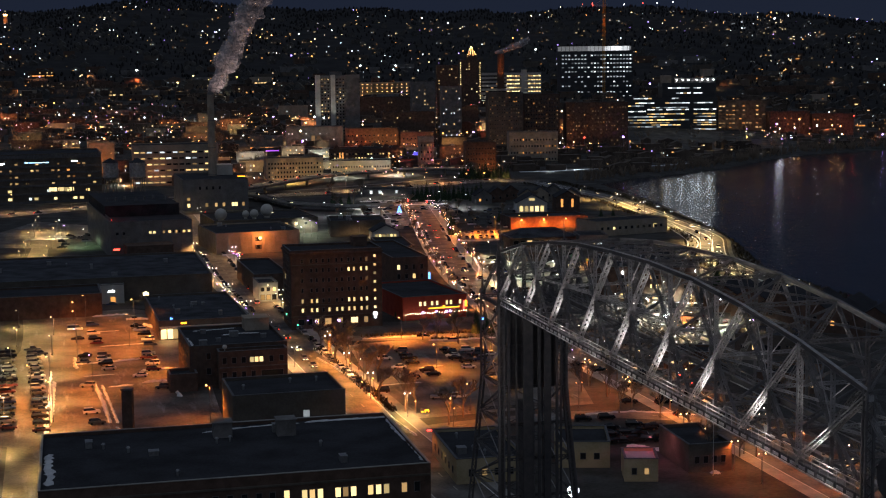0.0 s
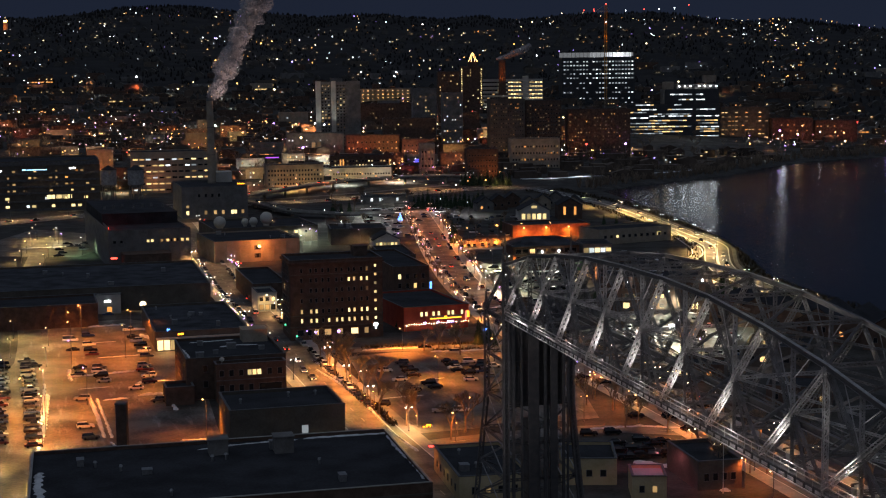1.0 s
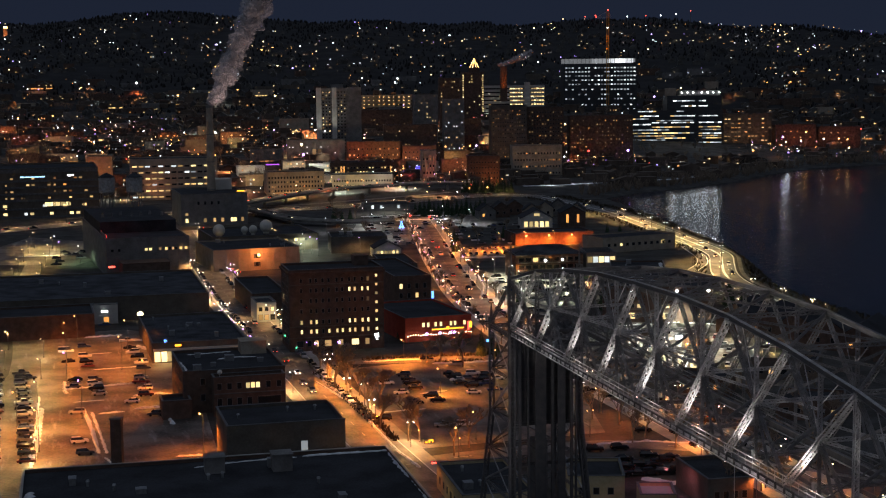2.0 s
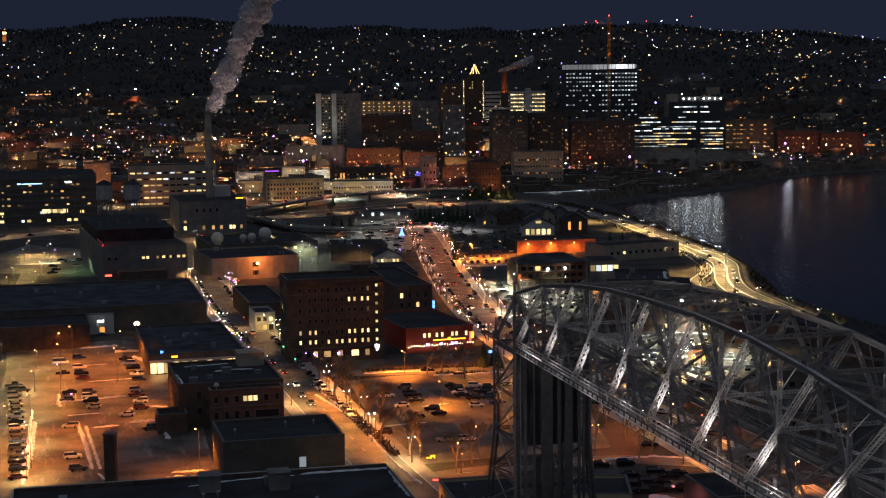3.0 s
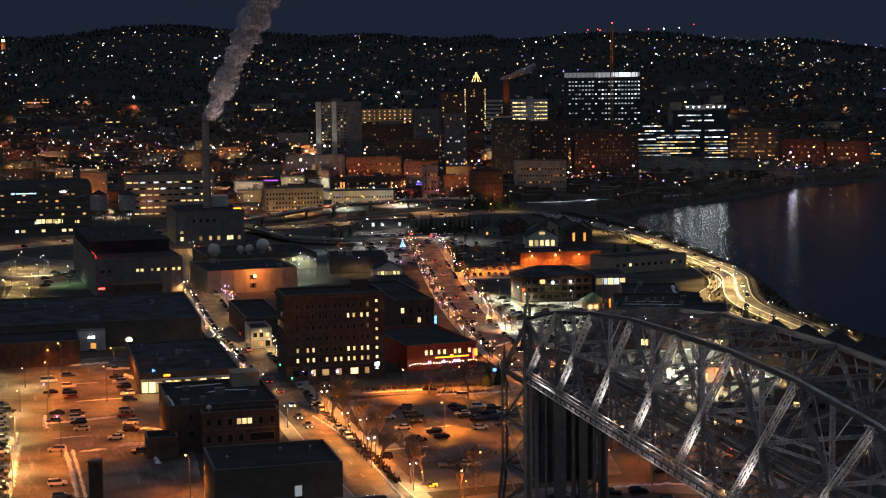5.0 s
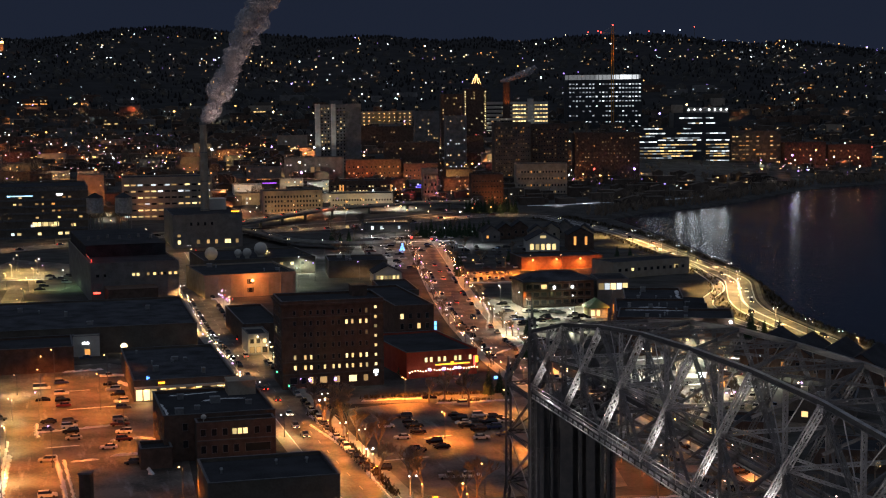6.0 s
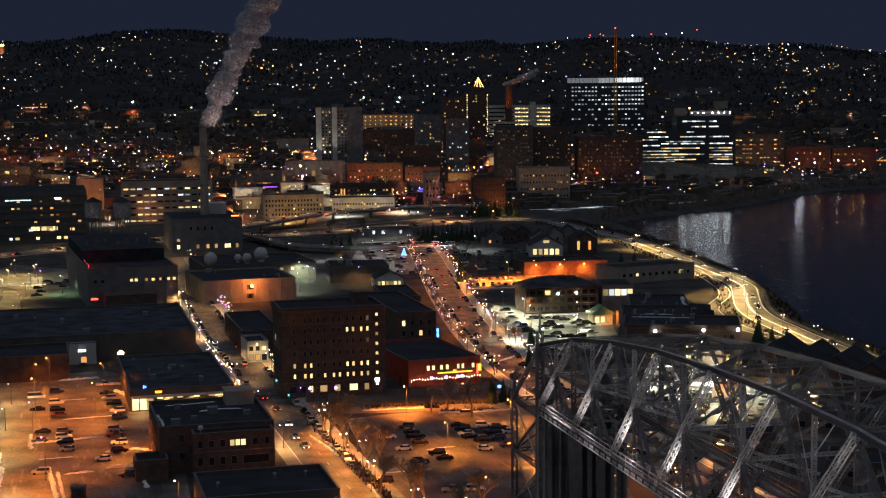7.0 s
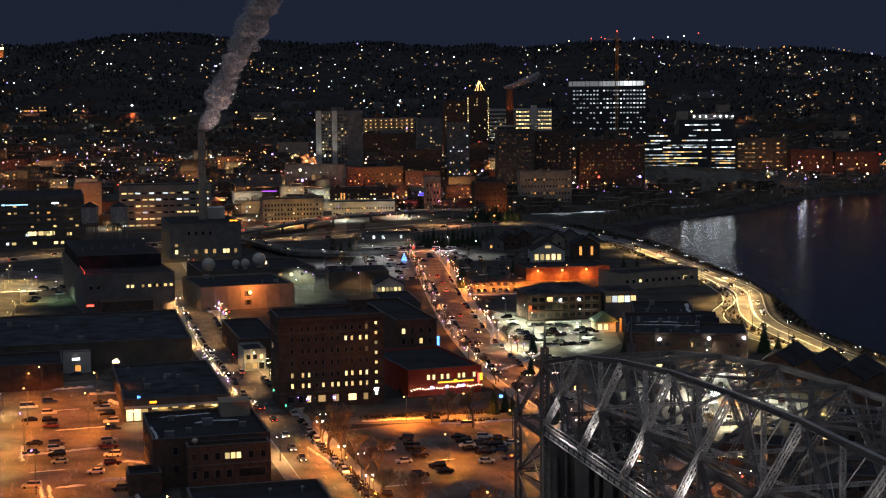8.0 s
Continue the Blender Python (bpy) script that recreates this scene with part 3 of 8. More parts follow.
def bridge_tower(sign, base):
    """One tower: upright front legs, rear legs that splay towards the ground, bracing, guide columns and a counterweight."""
    back = base - sign * 12.6
    foot = base - sign * 22.0

    def rear(off, z):
        """A point on a rear leg: upright above the knee, splayed below it."""
        lean = max(0.0, 1 - z / 36.0)
        return bp(back + (foot - back) * lean, off + (-1.2 if off < 1 else 3.2) * lean, z)

    def front(off, z):
        return bp(base, off + (0.0 if off < 1 else 3.6) * max(0.0, 1 - z / 36.0), z)

    levels = [0, 8, 15.5, 22.5, 29, 36, 43.5, 51]
    # tower members mostly in the darker steel too, shade put into the colour
    for off in (0.0, BROAD):
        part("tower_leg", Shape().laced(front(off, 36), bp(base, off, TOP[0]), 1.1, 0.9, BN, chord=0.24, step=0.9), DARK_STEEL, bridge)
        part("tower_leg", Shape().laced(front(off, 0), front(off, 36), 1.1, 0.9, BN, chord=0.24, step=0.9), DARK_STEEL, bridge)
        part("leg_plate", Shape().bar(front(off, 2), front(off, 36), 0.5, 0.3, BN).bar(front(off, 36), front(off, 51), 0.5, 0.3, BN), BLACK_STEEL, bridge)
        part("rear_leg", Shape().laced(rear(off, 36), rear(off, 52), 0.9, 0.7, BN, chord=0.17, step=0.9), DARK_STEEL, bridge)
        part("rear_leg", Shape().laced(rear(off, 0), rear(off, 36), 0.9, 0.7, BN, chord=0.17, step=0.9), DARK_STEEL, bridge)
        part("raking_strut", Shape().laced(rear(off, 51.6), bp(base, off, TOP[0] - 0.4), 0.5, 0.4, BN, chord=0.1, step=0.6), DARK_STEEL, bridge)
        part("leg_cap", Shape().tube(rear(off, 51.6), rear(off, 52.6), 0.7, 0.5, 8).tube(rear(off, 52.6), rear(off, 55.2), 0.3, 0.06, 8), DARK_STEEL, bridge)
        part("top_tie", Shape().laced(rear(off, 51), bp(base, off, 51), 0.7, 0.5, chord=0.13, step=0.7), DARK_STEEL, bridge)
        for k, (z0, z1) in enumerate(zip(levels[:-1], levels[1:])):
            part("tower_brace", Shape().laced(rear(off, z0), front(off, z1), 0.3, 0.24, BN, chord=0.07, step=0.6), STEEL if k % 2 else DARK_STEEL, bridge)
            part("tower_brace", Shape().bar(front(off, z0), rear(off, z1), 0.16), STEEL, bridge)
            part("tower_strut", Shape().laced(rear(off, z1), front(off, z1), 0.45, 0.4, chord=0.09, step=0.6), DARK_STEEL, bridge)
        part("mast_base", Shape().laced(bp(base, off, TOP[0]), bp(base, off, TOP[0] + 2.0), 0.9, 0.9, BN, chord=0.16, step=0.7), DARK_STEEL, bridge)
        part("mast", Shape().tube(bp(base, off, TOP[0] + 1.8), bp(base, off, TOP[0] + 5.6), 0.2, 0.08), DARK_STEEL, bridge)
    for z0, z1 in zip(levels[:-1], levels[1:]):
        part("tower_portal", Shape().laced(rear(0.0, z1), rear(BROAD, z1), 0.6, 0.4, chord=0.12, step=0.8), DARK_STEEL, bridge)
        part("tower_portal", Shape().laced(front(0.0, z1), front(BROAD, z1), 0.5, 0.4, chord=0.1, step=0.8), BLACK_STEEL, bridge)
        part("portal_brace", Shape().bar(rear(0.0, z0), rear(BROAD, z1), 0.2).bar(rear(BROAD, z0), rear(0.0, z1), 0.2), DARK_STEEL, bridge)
    # near-black on the weight, its ribs and the columns holds the tower's shade
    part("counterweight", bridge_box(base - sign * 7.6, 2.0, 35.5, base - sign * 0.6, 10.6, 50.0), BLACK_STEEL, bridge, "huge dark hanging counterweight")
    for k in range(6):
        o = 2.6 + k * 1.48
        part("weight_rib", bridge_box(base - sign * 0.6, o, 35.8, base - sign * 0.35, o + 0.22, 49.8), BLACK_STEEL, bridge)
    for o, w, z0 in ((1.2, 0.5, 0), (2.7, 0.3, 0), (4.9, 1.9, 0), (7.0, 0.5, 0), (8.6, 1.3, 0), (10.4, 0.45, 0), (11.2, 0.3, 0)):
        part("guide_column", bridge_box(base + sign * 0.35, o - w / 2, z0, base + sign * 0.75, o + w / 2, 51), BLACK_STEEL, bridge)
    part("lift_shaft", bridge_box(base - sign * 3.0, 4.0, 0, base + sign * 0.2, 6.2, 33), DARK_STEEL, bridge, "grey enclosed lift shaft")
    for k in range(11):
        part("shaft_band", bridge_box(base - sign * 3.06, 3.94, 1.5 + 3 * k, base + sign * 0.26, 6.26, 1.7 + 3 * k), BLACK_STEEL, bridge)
    # sheave house and cables at the tower's head
    for off in (1.6, BROAD - 1.6):
        part("sheave", Shape().tube(bp(base - sign * 1.4, off - 0.25, 54.2), bp(base - sign * 1.4, off + 0.25, 54.2), 2.0, 2.0, 24), DARK_STEEL, bridge)
        cables = Shape()
        for k in range(6):
            cables.bar(bp(base - sign * 3.3, off - 0.25 + 0.1 * k, 50.0), bp(base - sign * 3.3, off - 0.25 + 0.1 * k, 54.2), 0.05)
        part("cables", cables, BLACK_STEEL, bridge)


bridge_tower(1, station[0])
bridge_tower(-1, station[9])

# ---- buildings ----
WINDOW_MESHES = {}


def window_mesh(w, h, mat, face):
    """A framed pane standing a little proud of the wall, for one of the four faces."""
    key = (round(w, 2), round(h, 2), mat.name, face)
    if key not in WINDOW_MESHES:
        s = Shape()
        t = 0.12
        rings = [(w / 2 + t, h / 2 + t, 0.05), (w / 2 + t, h / 2 + t, -0.1), (w / 2, h / 2, -0.1), (w / 2, h / 2, -0.03)]
        verts = [(x * a, y, z * c) for a, c, y in rings for x, z in ((-1, -1), (1, -1), (1, 1), (-1, 1))]
        faces = [(4 * q + k, 4 * q + (k + 1) % 4, 4 * q + 4 + (k + 1) % 4, 4 * q + 4 + k) for q in range(3) for k in range(4)]
        n = len(faces)
        s.add(verts, faces + [(12, 13, 14, 15)])
        turn = {"f": 0, "r": 90, "b": 180, "l": -90}[face]
        m = Matrix.Rotation(radians(turn), 4, "Z")
        s.v = [tuple(m @ Vector(p)) for p in s.v]
        me = s.mesh("window", DARK_STEEL)
        me.materials.append(mat)
        for i, p in enumerate(me.polygons):
            p.material_index = int(i >= n)
        WINDOW_MESHES[key] = me
    return WINDOW_MESHES[key]


def window(b, face, u, z, w, h, mat, name="window"):
    bw, bd = b["wide"], b["deep"]
    ob = new(name, window_mesh(w, h, mat, face))
    ob.parent = b
    ob.location = {"f": (u, 0, z), "b": (bw - u, bd, z), "r": (bw, u, z), "l": (0, bd - u, z)}[face]
    return ob


def on_front(corner, turn, u, z, out):
    """A point before a front wall: u along it, out from it."""
    a = radians(turn)
    return corner[0] + u * math.cos(a) + out * math.sin(a), corner[1] + u * math.sin(a) - out * math.cos(a), z


def frame_ring(x0, y0, x1, y1, t, z0, z1):
    """A closed rectangular ring of walls, as one piece."""
    outer, inner = ((x0, y0), (x1, y0), (x1, y1), (x0, y1)), ((x0 + t, y0 + t), (x1 - t, y0 + t), (x1 - t, y1 - t), (x0 + t, y1 - t))
    verts = [(x, y, z) for z in (z0, z1) for ring in (outer, inner) for x, y in ring]
    faces = []
    for k in range(4):
        m = (k + 1) % 4
        faces += [(k, m, 8 + m, 8 + k), (4 + m, 4 + k, 12 + k, 12 + m), (8 + k, 8 + m, 12 + m, 12 + k), (m, k, 4 + k, 4 + m)]
    return Shape().add(verts, faces)


def building(name, label, corner, w, d, h, turn=15.5, wall=None, roof=None, parapet=0.7, base=None, category="building", group="", trim=True):
    """A flat-roofed block: hollow walls with a parapet and coping, a roof sheet inside them. corner: its front left foot."""
    z = height(*corner) if base is None else base
    b = thing(name, Matrix.Translation((*corner, z)) @ Matrix.Rotation(radians(turn), 4, "Z"), label, category, group)
    b["wide"], b["deep"], b["tall"] = w, d, h
    t, top = 0.35, h + parapet
    part("wall", frame_ring(0, 0, w, d, t, -6, top), wall or BRICK, b)
    part("roof", Shape().box(t, t, h - 0.3, w - t, d - t, h), roof or ROOF, b)
    c = 0.12
    coping = frame_ring(-c, -c, w + c, d + c, t + 2 * c, top, top + 0.15)
    if trim:
        part("coping", coping, CONCRETE if name == "warehouse" else COPING, b)
    return b


def storeys(b, face, first, rise, rows, margin, count, w, h, lit=0.2, mats=None, dark=True, seed=1):
    """Rows of windows on one face; some are lit."""
    r = random.Random(seed)
    length = b["wide"] if face in "fb" else b["deep"]
    for i in range(rows):
        for j in range(count):
            u = margin + (length - 2 * margin) * (j + 0.5) / count
            on = r.random() < lit
            if on or dark:
                window(b, face, u, first + rise * i, w, h, r.choice(mats or [LIT_WARM, LIT_YELLOW]) if on else DARK_GLASS)


def rooftop(b, n, seed, mat=None):
    """Vents, hatches and plant boxes on a roof."""
    r = random.Random(seed)
    w, d, h = b["wide"], b["deep"], b["tall"]
    for i in range(n):
        u, v = r.uniform(0.12, 0.88) * w, r.uniform(0.12, 0.88) * d
        if r.random() < 0.55:
            a, e, k = r.uniform(1, 2.6), r.uniform(1, 2.6), r.uniform(0.8, 1.8)
            part("roof_unit", Shape().box(u - a / 2, v - e / 2, h - 0.02, u + a / 2, v + e / 2, h + k).box(u - a / 2 - 0.1, v - e / 2 - 0.1, h + k, u + a / 2 + 0.1, v + e / 2 + 0.1, h + k + 0.12), mat or GALVANISED, b)
        else:
            part("roof_vent", Shape().tube((u, v, h - 0.02), (u, v, h + 1.0), 0.25).tube((u, v, h + 1.0), (u, v, h + 1.35), 0.45, 0.3), GALVANISED, b)


def ridge_of_snow(points, wide, tall, base, seed):
    """A lumpy bank of snow along a line, broader and narrower as it goes."""
    q = random.Random(seed + int(points[0][0] * 7))
    pts = [Vector((*p, 0)) for p in points]
    line = []
    for a, b in zip(pts[:-1], pts[1:]):
        n = max(2, int((b - a).length / 0.9))
        line += [a.lerp(b, i / n) for i in range(n)]
    line.append(pts[-1])
    verts, faces = [], []
    for i, p in enumerate(line):
        d = (line[min(i + 1, len(line) - 1)] - line[max(i - 1, 0)]).normalized()
        side = Vector((-d.y, d.x, 0))
        end = 0.15 if i in (0, len(line) - 1) else 1.0
        l, r2, h = wide / 2 * q.uniform(0.35, 1.25) * end, wide / 2 * q.uniform(0.35, 1.25) * end, tall * q.uniform(0.4, 1.2) * end
        for o, z in ((-l, 0.0), (-l * 0.4, h), (r2 * 0.4, h * 0.9), (r2, 0.0)):
            v = p + side * o
            verts.append((v.x, v.y, base + z))
    for i in range(len(line) - 1):
        faces += [(4 * i + j, 4 * i + j + 1, 4 * i + j + 5, 4 * i + j + 4) for j in range(3)]
    return Shape().add(verts, faces)


# foreground warehouse
b = building("warehouse", "long dark brick warehouse with a tar roof edged in snow", (-77.2, 279.2), 75.6, 46, 15, 13.8, BRICK, ROOF)
for u, m in ((46.8, LIT_YELLOW), (50.3, LIT_YELLOW), (51.8, LIT_WARM), (53.4, LIT_YELLOW), (56.9, LIT_YELLOW), (58.4, LIT_LOW), (60.0, LIT_YELLOW), (63.4, LIT_WARM), (65.0, LIT_YELLOW), (66.6, LIT_YELLOW), (70.2, LIT_LOW), (27.4, LIT_LOW), (8.6, LIT_LOW), (3.2, LIT_LOW)):
    window(b, "f", u, 11.2, 1.05, 1.9 if u != 46.8 else 2.3, m)
for u in (6.0, 11.2, 14, 16.8, 19.6, 22.2, 30.2, 33, 35.8, 38.6, 41.4, 44.0, 72.8):
    window(b, "f", u, 11.2, 1.05, 1.9, DARK_GLASS)
part("string_course", Shape().box(0, -0.25, 13.3, 75.6, 0, 13.7), DARK_WALL, b)
for u, v, k in ((38, 37, 3.2), (51.5, 35, 3.4)):
    part("roof_hut", Shape().box(u - 2, v - 2, 14.98, u + 2, v + 2, 15 + k).box(u - 2.2, v - 2.2, 15 + k, u + 2.2, v + 2.2, 15.2 + k), GREY_WALL, b, "small grey roof hut")
rooftop(b, 10, 3)
for pts, w in (([(57, 44.4), (64, 44.8), (70, 44.5), (76, 44.6)], 1.3), ([(75.6, 43), (75.2, 30), (75.8, 18), (75.4, 5)], 1.4), ([(1.6, 6), (2.2, 14), (1.5, 22), (2.0, 31)], 2.2), ([(34, 41), (45, 43.5), (56, 44)], 0.7)):
    part("snow_edge", ridge_of_snow(pts, w, 0.3, 14.98, 3), SNOW, b, "drift of old snow along the parapet")

b = building("brick_block", "plain dark stucco block with one lit window", (-53.8, 374.2), 28.4, 22.5, 12, 15, DARK_WALL, ROOF)
window(b, "f", 18.4, 6.8, 1.6, 2.4, LIT_WHITE)
rooftop(b, 3, 5)
b = building("office_block", "two-storey dark brick block with snow patches on its roof", (-76.3, 444.8), 29, 34, 11.5, 15.5, BRICK, ROOF)
storeys(b, "f", 4.5, 4.5, 2, 1, 3, 1.2, 1.8, lit=0.0, seed=2)
storeys(b, "l", 4.5, 4.5, 2, 3, 5, 1.2, 1.8, lit=0.0, seed=3)
part("penthouse", Shape().box(20, 25.6, 11.4, 27.6, 32.6, 15.2).box(19.8, 25.4, 15.2, 27.8, 32.8, 15.45), TAN, b, "pale rooftop stair house")
for u, v, w, k in ((3.5, 4.5, 2.2, 1.4), (9, 9, 1.4, 1.0), (14, 16, 2.6, 1.6), (23, 12, 1.6, 1.1), (6, 24, 1.6, 1.3)):
    part("roof_unit", Shape().box(u, v, 11.48, u + w, v + w * 0.8, 11.5 + k).box(u - 0.1, v - 0.1, 11.5 + k, u + w + 0.1, v + w * 0.8 + 0.1, 11.62 + k), GALVANISED, b)
for pts, w in (([(1.2, 2.0), (1.5, 10), (1.0, 20)], 1.0), ([(12, 20), (17, 22), (24, 21)], 1.8), ([(4, 30), (12, 31), (18, 32)], 1.2)):
    part("snow_patch", ridge_of_snow(pts, w, 0.14, 11.48, 8), SNOW, b, "thin patch of old snow")
b = building("office_wing", "lower brick front wing with one lit window row", (-67.2, 441.4), 20.2, 5.4, 10.4, 15.5, BRICK, ROOF)
for u in (9.6, 11.0, 12.4):
    window(b, "f", u, 8.4, 1.1, 1.5, LIT_YELLOW if u != 11.0 else LIT_WARM)
for u in (1.6, 4.4, 7.2, 15.4, 18.4):
    window(b, "f", u, 8.4, 1.2, 1.7, DARK_GLASS)
for u in (1.6, 4.4, 7.2, 10.0):
    window(b, "f", u, 4.0, 1.2, 1.9, DARK_GLASS)
window(b, "f", 15.6, 4.0, 6.4, 2.0, DARK_GLASS, "shop_window")
part("string_course", Shape().box(0, -0.18, 6.2, 20.2, 0, 6.5), COPING, b)
part("dish", Shape().tube((2, 2.2, 10.4), (2, 2.2, 11.6), 0.08).ball((2, 2.0, 12.2), 0.75, 6, 10, 0.9), PALE_WALL, b, "white roof dish")
b = building("yard_shed", "small low brick shed in an orange-lit yard", (-81, 437.5), 8, 9, 4.6, 15.5, BRICK, ROOF)
b = building("shop", "single-storey shop with a bright glazed front and dark roof", (-100.0, 522.5), 31.5, 62, 6, 15.5, DARK_WALL, GRAVEL_ROOF)
for u in (1.6, 3.9, 6.0):
    window(b, "f", u, 2.1, 1.9, 3.4, LIT_YELLOW, "shop_window")
part("canopy", Shape().box(0.2, -1.8, 4.5, 30.8, 0, 4.75), PALE_WALL, b, "pale canopy over a shop front")
part("canopy_edge", Shape().box(0.2, -1.95, 4.3, 30.8, -1.8, 4.95), PALE_WALL, b)
for k in range(4):
    spot("canopy_light", *on_front((-100.0, 522.5), 15.5, 3 + 8 * k, 4.2, 0.9), 550, GOLD, 160, 0.2)
for u in (9, 12, 15, 20, 24.5, 26.5, 28.5):
    window(b, "f", u, 4.0, 1.7, 0.9, LIT_YELLOW, "shop_window")
rooftop(b, 8, 11)
b = building("long_hall", "long low dark hall with a wide flat roof", (-202.8, 593.5), 110, 76, 9, 14.5, DARK_WALL, GRAVEL_ROOF)
rooftop(b, 14, 12)
b = building("brick_store", "low brick store with a blank front wall", (-194, 558.5), 65, 26, 8, 15.5, BRICK, ROOF)
b = building("white_shop", "small white shop with a lit doorway", (-138.6, 604.6), 9.4, 4.4, 6.8, 14.5, PALE_WALL, ROOF)
window(b, "f", 5, 1.6, 1.9, 2.2, LIT_AMBER, "shop_window")
b = building("fitness_hall", "tall grey brick works building with a lit window row", (-164.1, 744), 39.5, 118, 17.5, 18.5, GREY_WALL, ROOF)
part("upper_storey", Shape().box(1, 34, 17.2, 38.5, 117, 23).box(0.8, 33.8, 23, 38.7, 117.2, 23.2), ROOF, b, "dark set-back upper storey")
for u in (19, 21, 25.5, 28.5, 32, 35.5, 38):
    window(b, "f", u, 12.5, 1.3, 1.2, LIT_YELLOW if u < 24 else LIT_WARM)
storeys(b, "f", 6.5, 4, 1, 17, 8, 1.3, 1.6, lit=0.5, seed=4)
for k in range(9):
    part("pilaster", Shape().box(0.2 + 4.85 * k, -0.35, -1, 0.8 + 4.85 * k, 0, 17.4), GREY_WALL, b)
for k in range(7):
    part("roof_cowl", Shape().tube((5 + 5 * k, 60 + 4 * (k % 3), 23.1), (5 + 5 * k, 60 + 4 * (k % 3), 25.0), 0.8, 0.5, 8), DARK_STEEL, b)
part("lean_to", Shape().box(6, -14, -1, 28, 0, 7.5).box(5.8, -14.2, 7.5, 28.2, 0, 7.8), BRICK, b, "low brick lean-to against the hall")
for u in (3, 6.2, 30, 33):
    window(b, "f", u, 12.5, 1.3, 1.2, DARK_GLASS)
b = building("lamp_hall", "cream brick hall lit by one orange wall lamp", (-115.3, 758), 43, 46, 10, 20.0, TAN, ROOF)
for k in range(8):
    part("pilaster", Shape().box(0.3 + 5.9 * k, -0.3, -1, 0.9 + 5.9 * k, 0, 9.6), TAN, b)
storeys(b, "f", 3.0, 4, 2, 22, 4, 2.2, 2.0, lit=0.0, seed=5)
rooftop(b, 5, 15)
b = building("dish_hall", "low building with white domes on its roof", (-128, 838), 58, 50, 8, 18.0, DARK_WALL, ROOF)
storeys(b, "f", 5.5, 3, 1, 4, 9, 1.6, 1.4, lit=0.55, seed=6)
for u, v, r in ((4, 2, 3.4), (24, 10, 2.4), (32, 14, 3.6), (20, 14, 2.0)):
    part("radome", Shape().tube((u, v, 8), (u, v, 9), r * 0.5).ball((u, v, 8.6 + r), r, 7, 14), PALE_WALL, b, "white radio dome", smooth=True)
b = building("steam_plant", "blocky concrete steam plant with a tall chimney beside it", (-170, 985), 42, 60, 19.5, 15.5, GREY_WALL, ROOF)
for u, m in ((3.5, LIT_YELLOW), (4.0, None), (15, LIT_WARM), (21, LIT_WARM), (26, LIT_LOW), (32, LIT_YELLOW), (34, LIT_YELLOW), (38.6, LIT_LOW)):
    if m:
        window(b, "f", u, 3.6, 1.7, 2.4, m)
for k in range(4):
    window(b, "f", 11 + 4.2 * k, 14.5, 1.3, 2.0, DARK_GLASS)
window(b, "f", 3.5, 7.6, 1.8, 1.6, LIT_WARM)
part("stair_house", Shape().box(24, 44, 19.4, 38, 58, 26).box(23.8, 43.8, 26, 38.2, 58.2, 26.3), PALE_WALL, b, "pale block on a plant roof")
b = building("tech_office", "five-storey dark office block with lit signs along its roof", (-346, 1036), 110, 55, 33, 15.5, DARK_WALL, ROOF)
for z in (0.0, 5.6, 11.2, 15.6, 20.0, 24.4, 30.6):
    part("spandrel", Shape().box(-0.1, -0.5, z, 110.1, 0, z + (1.3 if z < 30 else 2.6)), COPING, b)
for k in range(12):
    part("pier", Shape().box(0.6 + 9.9 * k, -0.3, 0, 1.5 + 9.9 * k, 0, 30.6), DARK_WALL, b)
storeys(b, "f", 3.0, 5.4, 2, 3, 24, 2.6, 1.7, lit=0.3, mats=[LIT_YELLOW, LIT_WARM, LIT_WHITE], dark=False, seed=10)
for k in range(5):
    window(b, "f", 76 + 3.4 * k, 9.2, 3.0, 2.6, LIT_YELLOW)
storeys(b, "f", 13.6, 4.4, 4, 3, 30, 1.9, 1.1, lit=0.36, mats=[LIT_LOW, LIT_LOW, LIT_AMBER, LIT_LOW, LIT_WARM], dark=False, seed=19)
b = building("brown_warehouse", "seven-storey brown brick warehouse with arched lower windows", (-56.0, 540.3), 33, 20, 27.7, 14, BRICK, ROOF)
ROWS = (24.6, 21.2, 17.6, 14.0, 10.2, 6.9)
lit_at = {21.2: (20.8, 22.6, 25.4, 27.2), 10.2: (4.1, 7.4, 9.3, 20.9, 22.8, 25.4, 27.4), 6.9: (4.1, 7.4, 9.3, 13.7, 16.5, 18.4, 20.9, 22.8, 25.4, 27.4)}
for z in ROWS:
    for u in (4.1, 7.4, 9.3, 11.6, 13.7, 16.5, 18.4, 20.9, 22.8, 25.4, 27.4):
        on = any(abs(u - v) < 0.3 for v in lit_at.get(z, ()))
        dim = z in (24.6, 17.6) and (u * 10) % 7 < 1.4
        window(b, "f", u, z, 0.72, 1.35, (LIT_WARM if (u * 7) % 3 < 1 else LIT_YELLOW) if on else LIT_LOW if dim else DARK_GLASS)
for k in range(7):
    window(b, "f", 30.4, 25.6 - 3.1 * k, 0.8, 0.9, LIT_WARM if k % 3 == 1 else LIT_YELLOW)
for u, w, m in ((9.2, 1.2, LIT_WARM), (13.2, 2.2, LIT_LOW), (17.6, 1.7, LIT_WARM), (22.8, 2.6, LIT_YELLOW), (27.0, 1.4, LIT_LOW), (3.5, 2.2, DARK_GLASS), (6.4, 2.0, DARK_GLASS)):
    window(b, "f", u, 2.7, w, 2.0, m, "shop_window")
storeys(b, "l", 3.0, 3.7, 7, 2, 5, 1.1, 1.9, lit=0.05, seed=27)
